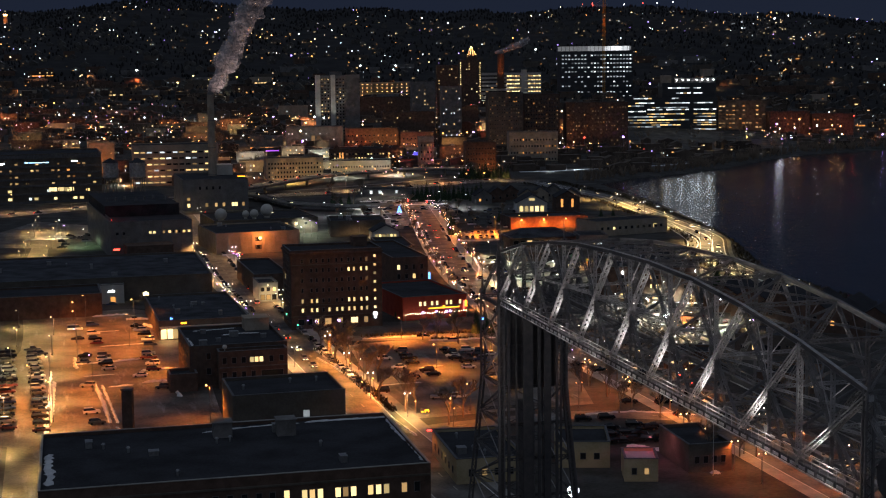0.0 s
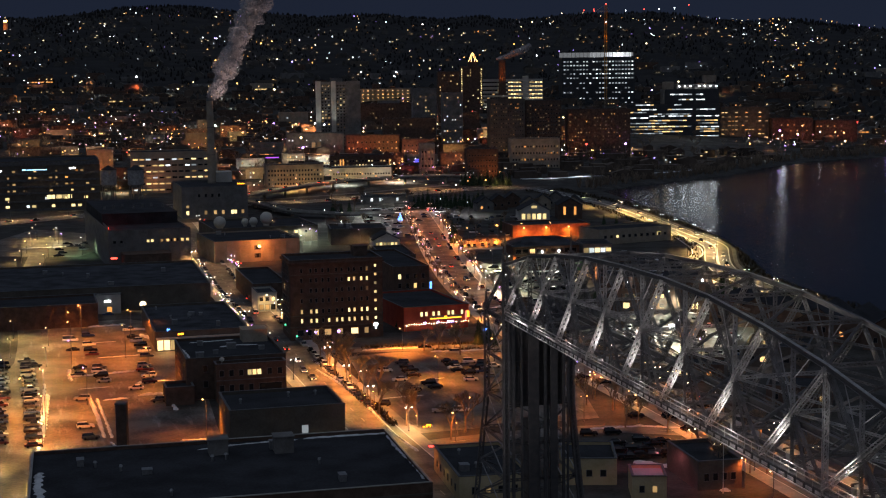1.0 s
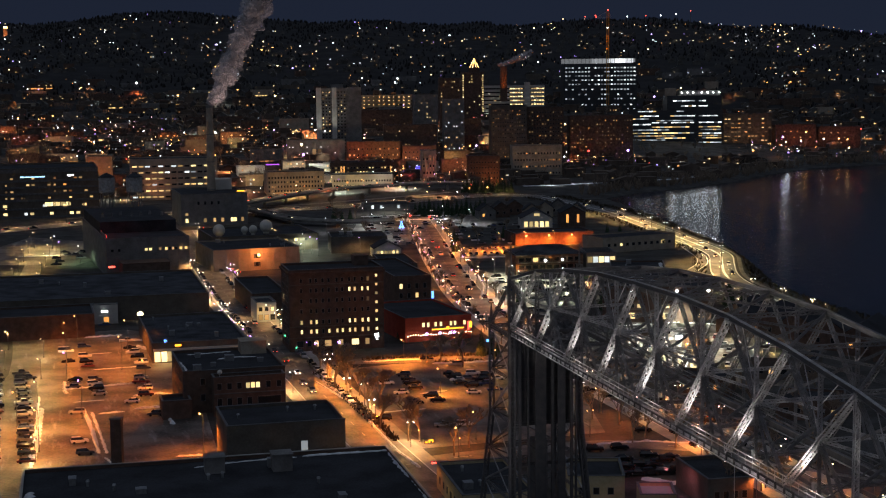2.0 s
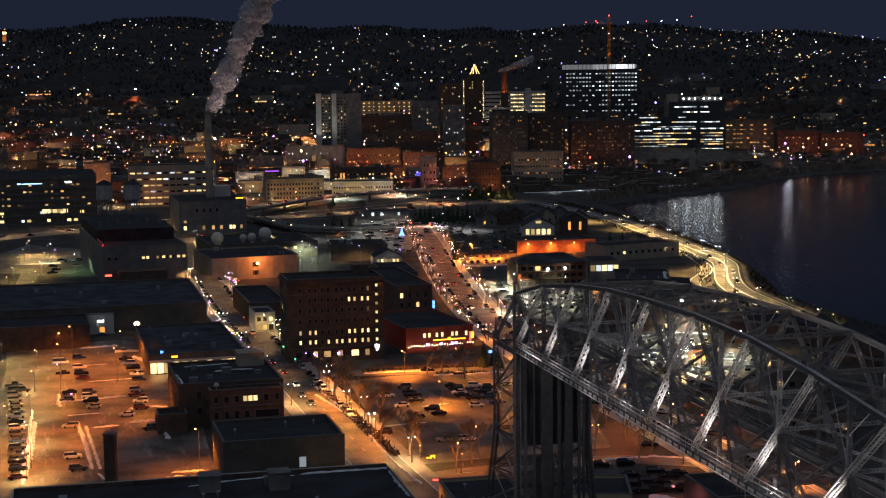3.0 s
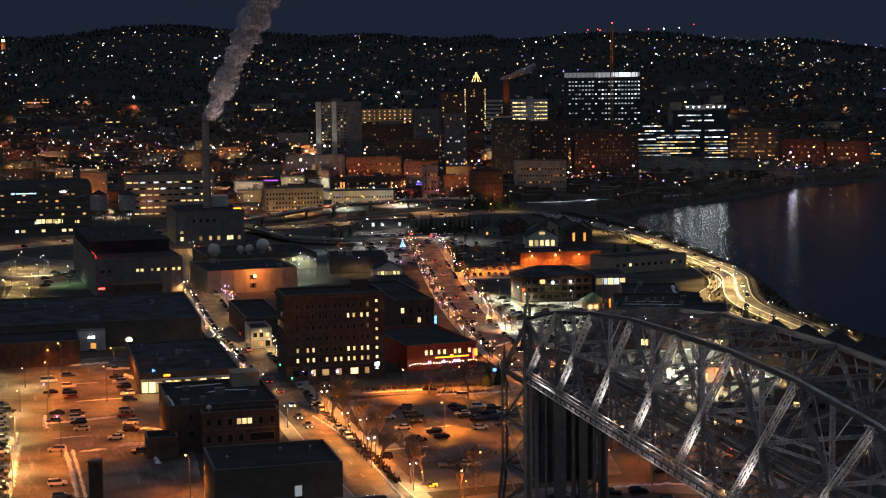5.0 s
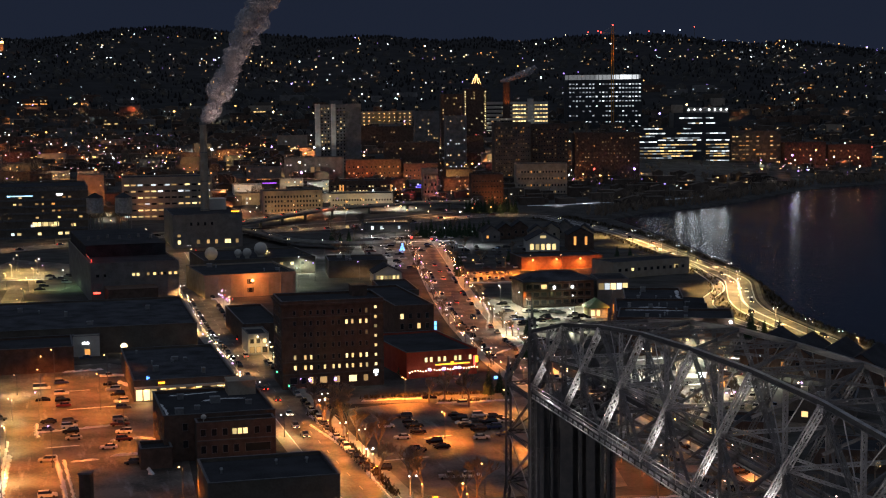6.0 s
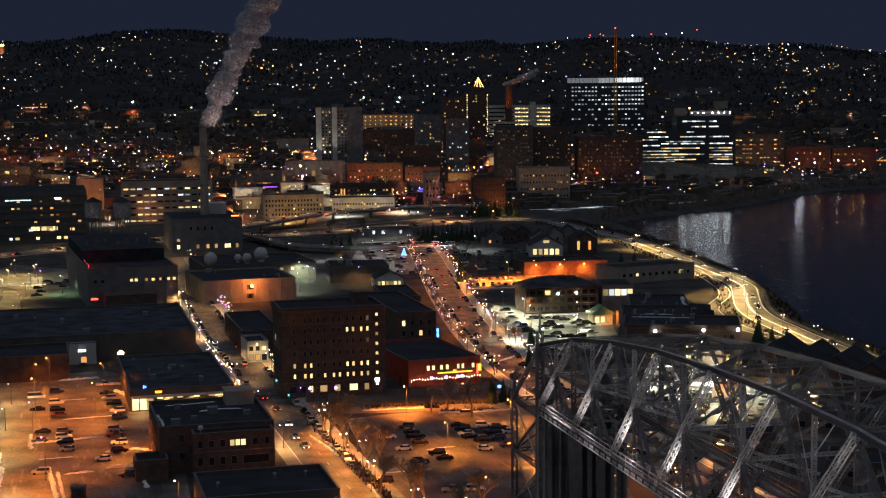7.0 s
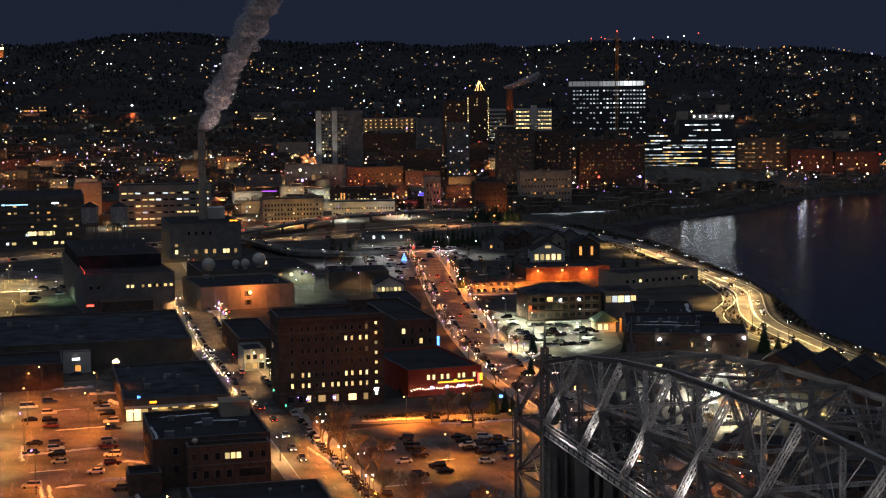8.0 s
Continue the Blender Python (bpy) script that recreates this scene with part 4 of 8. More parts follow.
for u in (0.2, 5.4, 10.3, 15.0, 19.5, 24.0, 28.7, 32.2):
    part("pilaster", Shape().box(u, -0.22, 0, u + 0.6, 0, 26.9), BRICK, b)
for z in (4.6, 8.5, 23.0):
    part("string_course", Shape().box(-0.1, -0.3, z, 33.1, 0, z + 0.35), DARK_WALL, b)
part("penthouse", Shape().box(25, 12, 27.5, 30, 18, 31).box(24.8, 11.8, 31, 30.2, 18.2, 31.3), BRICK, b, "brick lift house on a roof")
part("cornice", frame_ring(-0.5, -0.5, 33.5, 20.5, 0.8, 26.9, 27.6), BRICK, b)
b = building("red_pub", "two-storey red pub strung with party lights", (-16.9, 557.7), 25, 42, 8, 20, RED_WALL, ROOF)
for u in (6.8, 8.6, 11.4, 13.4, 17.2, 18.8, 22.4):
    window(b, "f", u, 5.9, 0.9, 1.5, LIT_YELLOW)
b = building("mill_block", "dark four-storey block behind a pub", (-23, 626), 15, 60, 14, 15.5, BRICK, ROOF)
storeys(b, "f", 3, 3.8, 3, 1, 4, 1.2, 1.9, lit=0.2, seed=31)
b = building("corner_shop", "small corner block with a floodlit cream front", (-79.5, 623), 14.5, 52, 8, 15.5, BRICK, ROOF)
b = building("lit_kiosk", "small cream shop with a floodlit front", (-75.6, 606), 7.6, 16, 7, 15.5, PALE_WALL, ROOF)
for u in (1.5, 3.8, 6.1):
    window(b, "f", u, 5.0, 1.2, 1.4, LIT_YELLOW if u > 4 else DARK_GLASS, "shop_window")
    window(b, "f", u, 1.8, 1.6, 2.0, LIT_WARM if u < 6 else DARK_GLASS, "shop_window")
b = building("orange_hall", "long low brick hall washed by orange wall lamps", (35, 860), 45, 24, 6, 12.5, BRICK, ROOF)
b = building("tan_hall", "long tan low hall near the shore road", (79, 820), 46, 20, 7.5, 27, TAN, ROOF)
storeys(b, "f", 4.0, 3, 1, 2, 11, 1.5, 1.4, lit=0.15, seed=40)
window(b, "f", 38, 4.2, 2.4, 1.8, LIT_YELLOW)
b = building("small_hotel", "three-storey dark hotel with balconies beside a car park", (29.3, 720), 32, 20, 11, 12, BRICK, ROOF)
part("hipped_roof", Shape().add([(-0.8, -1.8, 11.4), (32.8, -1.8, 11.4), (32.8, 20.8, 11.4), (-0.8, 20.8, 11.4), (8, 9.5, 15), (24, 9.5, 15)], [(0, 1, 5, 4), (1, 2, 5), (2, 3, 4, 5), (3, 0, 4), (3, 2, 1, 0)]), GRAVEL_ROOF, b, "dark hipped roof")
storeys(b, "f", 2.2, 3.4, 3, 1, 9, 2.4, 1.9, lit=0.06, seed=41)
for k in range(3):
    part("balcony", Shape().box(0.5, -1.3, 0.7 + 3.4 * k, 31.5, 0, 0.85 + 3.4 * k), DARK_WALL, b)
    rail = Shape().bar((0.5, -1.25, 1.8 + 3.4 * k), (31.5, -1.25, 1.8 + 3.4 * k), 0.1)
    for j in range(21):
        rail.bar((0.5 + 1.5 * j, -1.25, 0.8 + 3.4 * k), (0.5 + 1.5 * j, -1.25, 1.8 + 3.4 * k), 0.07)
    part("railing", rail, BRICK, b)
spot("wall_lamp", 30, 719, 7, 1200, SODIUM, 150, 0.3)
b = building("large_hotel", "long flat-roofed brick hotel with three floodlights", (57.2, 600), 41, 24, 13, -8, BRICK, ROOF)
storeys(b, "f", 2.6, 3.6, 3, 2, 14, 1.5, 1.4, lit=0.16, seed=42)
storeys(b, "l", 2.6, 3.6, 3, 2, 4, 1.6, 1.6, lit=0.2, seed=43)
for z in (4.6, 8.2, 11.6):
    part("string_course", frame_ring(-0.18, -0.18, 41.18, 24.18, 0.3, z, z + 0.35), DARK_WALL, b)
for k in range(3):
    part("bay", Shape().box(3 + 13 * k, -1.6, -1, 9 + 13 * k, 0, 12.4).box(2.8 + 13 * k, -1.8, 12.4, 9.2 + 13 * k, 0, 12.7), BRICK, b, "brick bay standing forward of the wall")
    window(b, "f", 11.0 + 13 * k, 2.4, 2.4, 2.2, LIT_YELLOW if k != 1 else LIT_LOW)
part("snow_edge", ridge_of_snow([(2, 22.8), (12, 23.2), (24, 22.6)], 1.4, 0.25, 12.98, 4), SNOW, b, "drift of old snow along the parapet")
rooftop(b, 7, 44)
b = building("hotel_rear_wing", "dark-roofed rear wing of a brick hotel with snowy roof edges", (59.6, 624.6), 34, 35, 11.5, -5, BRICK, ROOF)
storeys(b, "l", 2.6, 3.6, 3, 3, 6, 1.6, 1.6, lit=0.12, seed=45)
for pts, w in (([(32.6, 2), (32.2, 14), (32.7, 33)], 1.8), ([(4, 12), (12, 16), (20, 14)], 2.6)):
    part("snow_edge", ridge_of_snow(pts, w, 0.3, 11.48, 6), SNOW, b, "drift of old snow along the roof edge")
for k in range(2):
    part("dormer", Shape().add([(26, 5 + 15 * k, 11.5), (33.9, 5 + 15 * k, 11.5), (33.9, 12 + 15 * k, 11.5), (26, 12 + 15 * k, 11.5), (26, 8.5 + 15 * k, 14.6), (33.9, 8.5 + 15 * k, 14.2)], [(0, 1, 5, 4), (1, 2, 5), (2, 3, 4, 5), (3, 0, 4), (3, 2, 1, 0)]), ROOF, b, "dark gabled dormer")
rooftop(b, 6, 47)
b = building("hotel_rear_wing", "narrow dark-roofed end wing of a brick hotel", (66.6, 659.6), 23.4, 36, 11.0, -5, BRICK, ROOF)
part("snow_edge", ridge_of_snow([(22, 2), (21.6, 16), (22.1, 34)], 1.8, 0.3, 10.98, 6), SNOW, b, "drift of old snow along the roof edge")
rooftop(b, 5, 48)
b = building("link_wing", "white glazed link wing of a hotel", (62.4, 729), 14, 20, 10.5, 4, GREY_WALL, ROOF)
for k in range(5):
    window(b, "f", 1.7 + 2.65 * k, 8.0, 2.3, 2.8, LIT_WHITE if k % 2 else LIT_YELLOW)
# ---- the town on the slope ----
def tower(name, label, x, y, w, d, top, turn, wall, rows, cols, ww, wh, lit, mats, seed, dark=False, base=None):
    """A tall block whose roof is at height top; its foot is on the slope."""
    z = height(x, y) - 1 if base is None else base
    b = building(name, label, (x, y), w, d, top - z, turn, wall, ROOF, base=z)
    rise = (top - z - 3) / rows
    storeys(b, "f", 2.5, rise, rows, 1.0, cols, ww * 0.8, wh * 0.8, lit, mats, dark, seed)
    return b


b = building("hospital_tower", "tall unfinished glass hospital tower lit from inside", (138.5, 1900), 89, 40, 70, 2, CURTAIN, ROOF, base=32)
r = random.Random(51)
for k, z in enumerate((66, 61.4, 56.4, 51.3, 46.2, 40, 34, 28.7, 21.4, 16)):
    for j in range(22):
        u = 3 + j * 3.95
        dim = 0.92 if j > 9 else 0.7
        if r.random() < (dim if k < 5 else dim * 0.55):
            window(b, "f", u, z, 2.2, 1.6, LIT_DIM if r.random() < 0.65 or j < 5 else LIT_WHITE)
h = b["tall"]
CROWN = [material("lit_crown_glass", (0.4, 0.4, 0.4), 0.4, emit=(0.92, 0.96, 1.0), power=k, second=(0.2, 0.2, 0.2)) for k in (0.1, 0.2, 0.55, 0.95)]
for u0, u1, z0, tone in ((1, 34.4, 1.4, 0), (34.6, 38.4, 1.4, 1), (38.6, 53.6, 1.4, 1), (56.4, 62.4, 1.8, 2), (62.6, 74.4, 1.8, 3), (74.6, 84.4, 1.8, 2), (84.6, 87.0, 2.6, 0)):
    part("crown", Shape().box(u0, 0.5, h + z0, u1, 39, h + 7.0), CROWN[tone], b, "bright glazed top storey")
part("crown_roof", Shape().box(-0.5, -0.5, h + 7.2, 88.5, 40.5, h + 7.8), ROOF, b)
for i in range(18):
    part("mullion", Shape().box(1 + i * 5.05, 0.2, h + 0.6, 1.5 + i * 5.05, 0.6, h + 7.2), DARK_STEEL, b)
crane = thing("tower_crane", Matrix.Translation((191, 1893, 30)), "tall orange-lit tower crane beside a hospital tower", "crane")
part("mast", Shape().laced((0, 0, 0), (0, 0, 136), 3.0, 3.0, up=(0, 1, 0), chord=0.7, step=3), material("crane_paint", (0.65, 0.3, 0.04), 0.5, second=(0.4, 0.22, 0.05)), crane)
part("jib", Shape().laced((-14, 0, 128), (4, 0, 128), 1.6, 1.2, chord=0.3, step=2.4).bar((0, 0, 136), (-12, 0, 129), 0.25).bar((0, 0, 136), (4, 0, 129), 0.25), STEEL, crane)
part("beacon", Shape().ball((0, 0, 137), 0.9), GLOW["red"], crane)
part("beacon", Shape().ball((-14, 0, 128.6), 0.8), GLOW["red"], crane)

b = building("clinic_block", "stepped glass clinic with long bright window bands", (194, 1700), 102, 40, 46, 0, CURTAIN, ROOF, base=4)
t = building("clinic_upper", "upper glass storeys of a stepped clinic", (236, 1702), 59, 34, 16, 0, CURTAIN, ROOF, base=50)
part("plant_room", Shape().box(0, 2, 15.8, 10, 20, 25), TAN, t, "tan lift tower")
for k in range(7):
    part("roof_lamp", Shape().ball((16 + k * 6.2 + (k > 2) * 3, 1, 20), 0.9, 5, 8), GLOW["white"], t)
part("roof_screen", Shape().box(14, 4, 15.8, 58, 22, 22), GREY_WALL, t, "grey plant screen")


def bands(b, z, spans, mat):
    """A storey's band of glazing, pane by pane."""
    for u0, u1 in spans:
        n = max(1, round((u1 - u0) / 4.4))
        for k in range(n):
            w = (u1 - u0) / n
            f = (k * 7 + int(z * 10) * 3 + int(u0)) % 11
            window(b, "f", u0 + w * (k + 0.5), z, w - 0.3, 1.25, mat if f < 7 else LIT_DIM if f < 10 else LIT_WARM)


for z, spans, m in ((7.5, [(42, 60), (62, 101)], LIT_CLINIC), (3.0, [(50, 101)], LIT_DIM), (15, [(1, 40)], LIT_DIM), (19.5, [(6, 50), (76, 101)], LIT_LOW), (36, [(30, 70)], LIT_DIM), (32, [(2, 24)], LIT_CLINIC)):
    bands(b, z, spans, m)
bands(b, 38.0, [(3, 22)], LIT_DIM)
bands(b, 26.0, [(2, 44), (78, 100)], LIT_DIM)
bands(b, 41.0, [(12, 33), (45, 72), (76, 97)], LIT_CLINIC)
bands(b, 33.8, [(25, 42), (46, 71), (76, 101)], LIT_CLINIC)
bands(b, 29.0, [(25, 66), (76, 100)], LIT_WARM)
bands(b, 22.5, [(1, 45), (45, 71)], LIT_YELLOW)
bands(b, 22.0, [(76, 101)], LIT_CLINIC)
bands(b, 17.0, [(30, 62), (80, 101)], LIT_WARM)
bands(b, 12.0, [(48, 56), (66, 71), (76, 101)], LIT_CLINIC)
bands(t, 11.2, [(6, 30), (34, 42)], LIT_CLINIC)
bands(t, 5.6, [(15, 31), (34, 44)], LIT_CLINIC)
bands(b, 46.0, [(10, 30), (52, 60)], LIT_CLINIC)
b = tower("white_flats", "pale high-rise block of flats with two bright ribs", -127.8, 1500, 43, 22, 80, 4, GREY_WALL, 18, 1, 1.2, 1.1, 0.0, [LIT_WARM], 71)
h = b["tall"]
for u, w in ((0, 5.0), (15.0, 4.4), (29.5, 13.4)):
    part("rib", Shape().box(u, -1.2, 0, u + w, 0, h + 1.4), PALE_WALL if w < 10 else GREY_WALL, b, "pale concrete rib")
q = random.Random(71)
for u in (6.6, 9.6, 12.6, 21.2, 24.2, 27.2):
    for k in range(19):
        tone = q.random()
        window(b, "f", u, 3.0 + k * (h - 6) / 18, 1.2, 1.2, LIT_YELLOW if tone < 0.1 else LIT_LOW if tone < 0.26 else DARK_GLASS)
for z in range(3, int(h), 3):
    part("slab_edge", Shape().box(5.0, -0.4, z - 1.4, 15.0, 0, z - 1.0).box(19.4, -0.4, z - 1.4, 29.5, 0, z - 1.0), DARK_WALL, b)
part("lift_house", Shape().box(14, 6, h, 26, 16, h + 4.0).box(13.8, 5.8, h + 4.0, 26.2, 16.2, h + 4.3), GREY_WALL, b)
b = tower("spire_hotel", "tall old hotel with a lit pyramid roof", 14.5, 1790, 25, 24, 93.5, 4, BRICK, 16, 8, 1.2, 1.5, 0.14, [LIT_WARM, LIT_YELLOW], 72)
h = b["tall"]
for k in range(16):
    for u in (1.0, 23.6):
        window(b, "f", u, h - 3 - 2.7 * k, 1.1, 1.5, LIT_YELLOW if (k * 5 + int(u)) % 4 else LIT_LOW)
part("upper_stage", Shape().box(8.5, 6, h - 0.2, 20.5, 18, h + 5.5).box(8.1, 5.6, h + 5.5, 20.9, 18.4, h + 5.9), BRICK, b)
part("pyramid_roof", Shape().add([(9.5, 7, h + 5.9), (19.5, 7, h + 5.9), (19.5, 17, h + 5.9), (9.5, 17, h + 5.9), (14.5, 12, h + 17)], [(0, 1, 4), (1, 2, 4), (2, 3, 4), (3, 0, 4), (3, 2, 1, 0)]), ROOF, b)
for k in range(9):
    f = k / 9
    for sx in (-1, -0.4, 0.4, 1):
        part("roof_light", Shape().ball((14.5 + sx * 5 * (1 - f), 7 + 5 * f - 0.3, h + 6.0 + 11 * f), 0.38, 4, 6), GLOW["sodium"], b)
tower("brick_tower", "tall brown hotel with scattered lit windows", 38, 1445, 33, 26, 63, 4, DARK_WALL, 15, 14, 0.9, 1.1, 0.3, [LIT_FAINT, LIT_FAINT, LIT_FAINT, LIT_LOW, LIT_AMBER], 73, True)
tower("brick_flats", "dark brick apartment block", 72, 1460, 34, 26, 61, 4, BRICK, 14, 13, 1.0, 1.2, 0.24, [LIT_FAINT, LIT_FAINT, LIT_AMBER, LIT_LOW], 74, True)
tower("long_flats", "long old brick apartment block", 113, 1480, 60, 24, 52, 2, BRICK, 12, 22, 1.0, 1.2, 0.26, [LIT_AMBER, LIT_FAINT, LIT_FAINT, LIT_LOW], 75)
tower("cornice_block", "cream stone block with a row of lit arches", 55, 1385, 44, 22, 29, 3, TAN, 4, 16, 1.2, 1.8, 0.2, [LIT_AMBER, LIT_LOW], 76, True)
tower("grey_tower", "dark concrete tower with few lit windows", -36, 1560, 24, 26, 72, 4, GREY_WALL, 14, 8, 1.3, 1.6, 0.16, [LIT_WARM, LIT_YELLOW], 77)
tower("clerk_tower", "dark brick office tower with few lights", -11, 1700, 23, 26, 88, 4, BRICK, 17, 9, 1.2, 1.5, 0.22, [LIT_WARM], 78)
b = building("civic_office", "long pale office block with banded storeys and warm lit bays", (36, 1850), 76, 30, 42, 1, GREY_WALL, ROOF, base=36)
for k in range(8):
    part("spandrel", Shape().box(-0.1, -0.6, 39.6 - 4.6 * k, 76.1, 0, 42.4 - 4.6 * k), PALE_WALL, b, "pale concrete storey band")
    for j in range(24):
        u = 1.8 + 3.15 * j
        lit = (36 < u < 51 or 60 < u < 76) and k < 6
        window(b, "f", u, 38.4 - 4.6 * k, 2.6, 1.7, (LIT_YELLOW if (j * 3 + k) % 5 else LIT_WARM) if lit else LIT_LOW if (j * 7 + k * 3) % 11 == 0 else DARK_GLASS)
part("stair_tower", Shape().box(52, -2, 0, 59, 0, 46).box(-2, -1.5, 0, 2, 0, 45), PALE_WALL, b, "pale blank stair tower")
garage = thing("parking_garage", Matrix.Translation((-106, 1880, 50)) @ Matrix.Rotation(radians(3), 4, "Z"), "open-sided parking garage glowing with orange light", "garage")
for k in range(5):
    part("deck", Shape().box(0, 0, 4.3 * k - (4 if k == 0 else 0.5), 60, 34, 4.3 * k), CONCRETE, garage)
    part("parapet", Shape().box(-0.2, -0.3, 4.3 * k - 0.5, 60.2, 0, 4.3 * k + 1.0), TAN, garage)
for k in range(13):
    part("column", Shape().box(0.3 + 4.9 * k, 0.2, -3, 1.0 + 4.9 * k, 0.9, 17.0), TAN, garage)
part("rear_wall", Shape().box(0, 33.6, -4, 60, 34, 17.5), TAN, garage)
part("stair_tower", Shape().box(14, 4, 17.2, 24, 14, 24).box(36, 6, 17.2, 42, 12, 21), BRICK, garage, "brick stair tower")
for k in range(4):
    for j in range(10):
        part("tube_lamp", Shape().box(2.4 + 6 * j, 2, 4.3 * k + 2.6, 3.6 + 6 * j, 2.5, 4.3 * k + 3.1), GLOW["sodium"], garage)
    for j in range(4):
        spot("garage_light", -106 + 7 + 15 * j, 1880 + 6, 50 + 4.3 * k + 3.2, 15000, (1.0, 0.45, 0.12), 170, 0.3)
for j in range(3):
    spot("garage_light", -100 + 20 * j, 1890, 74, 9000, (1.0, 0.45, 0.12), 165, 0.3)
tower("dark_offices", "dark brick office row below a parking garage", -94, 1655, 54, 24, 55, 4, BRICK, 5, 18, 1.3, 1.4, 0.12, [LIT_FAINT, LIT_LOW], 81)
tower("dark_offices", "broad dark block with a few lit windows", -62, 1470, 50, 26, 45, 4, BRICK, 7, 16, 1.4, 1.4, 0.14, [LIT_FAINT, LIT_LOW, LIT_WARM], 82)
tower("red_row", "low brick row washed in red and orange light", -96, 1448, 50, 14, 31, 4, BRICK, 3, 12, 1.5, 1.8, 0.2, [LIT_AMBER, LIT_WARM, LIT_LOW], 95, True)
tower("shop_corner", "stone corner shops in pink and amber light", -44, 1446, 31, 14, 27, 4, BRICK, 3, 8, 1.5, 1.8, 0.3, [LIT_AMBER, LIT_WARM, LIT_LOW], 96, True)
b = tower("hill_shops", "grey shop row with two tall lit windows", -152, 1452, 54, 14, 33, 6, GREY_WALL, 3, 16, 1.2, 1.3, 0.12, [LIT_WHITE, LIT_LOW], 97)
for u in (25.5, 30.5):
    window(b, "f", u, 7.5, 3.2, 8.5, LIT_FAINT, "tall_window")
for x, w, tint in ((-90, 2600, (1.0, 0.16, 0.05)), (-77, 1900, (1.0, 0.22, 0.07)), (-64, 2600, (1.0, 0.42, 0.12)), (-53, 2200, (1.0, 0.36, 0.1)), (-38, 2200, (1.0, 0.34, 0.16)), (-24, 2200, (1.0, 0.3, 0.18)), (-142, 1500, (1.0, 0.5, 0.3)), (-116, 1300, (1.0, 0.95, 0.7))):
    spot("front_light", x, 1436, height(x, 1436) + 8, w, tint, 130, 0.4, (x, 1449, height(x, 1436) + 11))
tower("theatre_block", "brick theatre block washed in red and orange light", 15, 1300, 26, 22, 25, 4, BRICK, 5, 10, 1.2, 1.4, 0.1, [LIT_FAINT, LIT_LOW], 83, True, base=0)
tower("slim_flats", "slim dark apartment tower", -6, 1520, 20, 24, 68, 4, GREY_WALL, 14, 7, 1.3, 1.6, 0.15, [LIT_WARM, LIT_WHITE], 82)
tower("terrace_station", "long white terrace building lit warm", -98, 1290, 50, 26, 11, 4, PALE_WALL, 2, 22, 1.1, 1.6, 0.16, [LIT_YELLOW, LIT_WARM], 83, True, base=0)
b = tower("depot_block", "low dark gabled office with many lit windows", -103.6, 1345, 55, 24, 18, 4, BRICK, 3, 20, 1.6, 1.6, 0.6, [LIT_YELLOW, LIT_WARM, LIT_LOW], 84, True, base=4)
for u in (3, 24, 46):
    part("gable", Shape().add([(u, -0.4, 14), (u + 7, -0.4, 14), (u + 7, 6, 14), (u, 6, 14), (u + 3.5, -0.4, 19), (u + 3.5, 6, 19)], [(0, 1, 4), (1, 2, 5, 4), (2, 3, 5), (3, 0, 4, 5), (3, 2, 1, 0)]), BRICK, b, "brick gable")
for u in (9.5, 12.0, 52):
    window(b, "f", u, 6.5, 1.1, 9.5, LIT_AMBER, "stair_window")
tower("long_office", "broad brick office with lit strips", -244, 1190, 66, 30, 31, 12, TAN, 6, 13, 4.4, 1.5, 0.6, [LIT_WHITE, LIT_WARM, LIT_YELLOW, LIT_LOW], 85, True, base=0)
tower("yellow_hall", "broad stone hall washed in yellow light", -146, 1238, 46, 22, 17, 12, TAN, 4, 18, 1.3, 1.9, 0.16, [LIT_YELLOW, LIT_LOW], 86, True, base=0)
b = tower("east_offices", "brown office block with warm lit storeys beside the clinic", 297, 1702, 54, 24, 46, 3, DARK_WALL, 6, 14, 3.2, 1.2, 0.45, [LIT_WARM, LIT_AMBER, LIT_LOW], 91, base=15)
tower("east_shops", "low red-lit brick row above the far shore", 352, 1692, 44, 20, 34, 2, BRICK, 3, 12, 1.6, 1.3, 0.3, [LIT_AMBER, LIT_WARM], 92, base=12)
tower("east_shops", "low brick row with a few lit windows above the far shore", 400, 1700, 46, 20, 31, -2, BRICK, 3, 12, 1.6, 1.3, 0.3, [LIT_AMBER, LIT_LOW], 93, base=12)
tower("orange_block", "small office block washed in orange light", -286, 1228, 20, 18, 31, 12, TAN, 4, 6, 1.6, 1.3, 0.4, [LIT_WARM, LIT_WHITE], 94, base=0)
b = tower("arch_school", "old stone-fronted hall with columns and a pediment in pink light", -25, 1332, 13, 20, 28, 4, TAN, 4, 4, 1.2, 2.4, 0.3, [LIT_LOW], 87, True)
for k in range(5):
    part("column", Shape().tube((1.0 + 2.75 * k, -0.8, 9), (1.0 + 2.75 * k, -0.8, 23), 0.6, 0.5, 10), TAN, b)
part("pediment", Shape().add([(-0.6, -1.6, 23), (13.6, -1.6, 23), (13.6, 4, 23), (-0.6, 4, 23), (6.5, -1.6, 28.5), (6.5, 4, 28.5)], [(0, 1, 4), (1, 2, 5, 4), (2, 3, 5), (3, 0, 4, 5), (3, 2, 1, 0)]), TAN, b, "stone pediment")

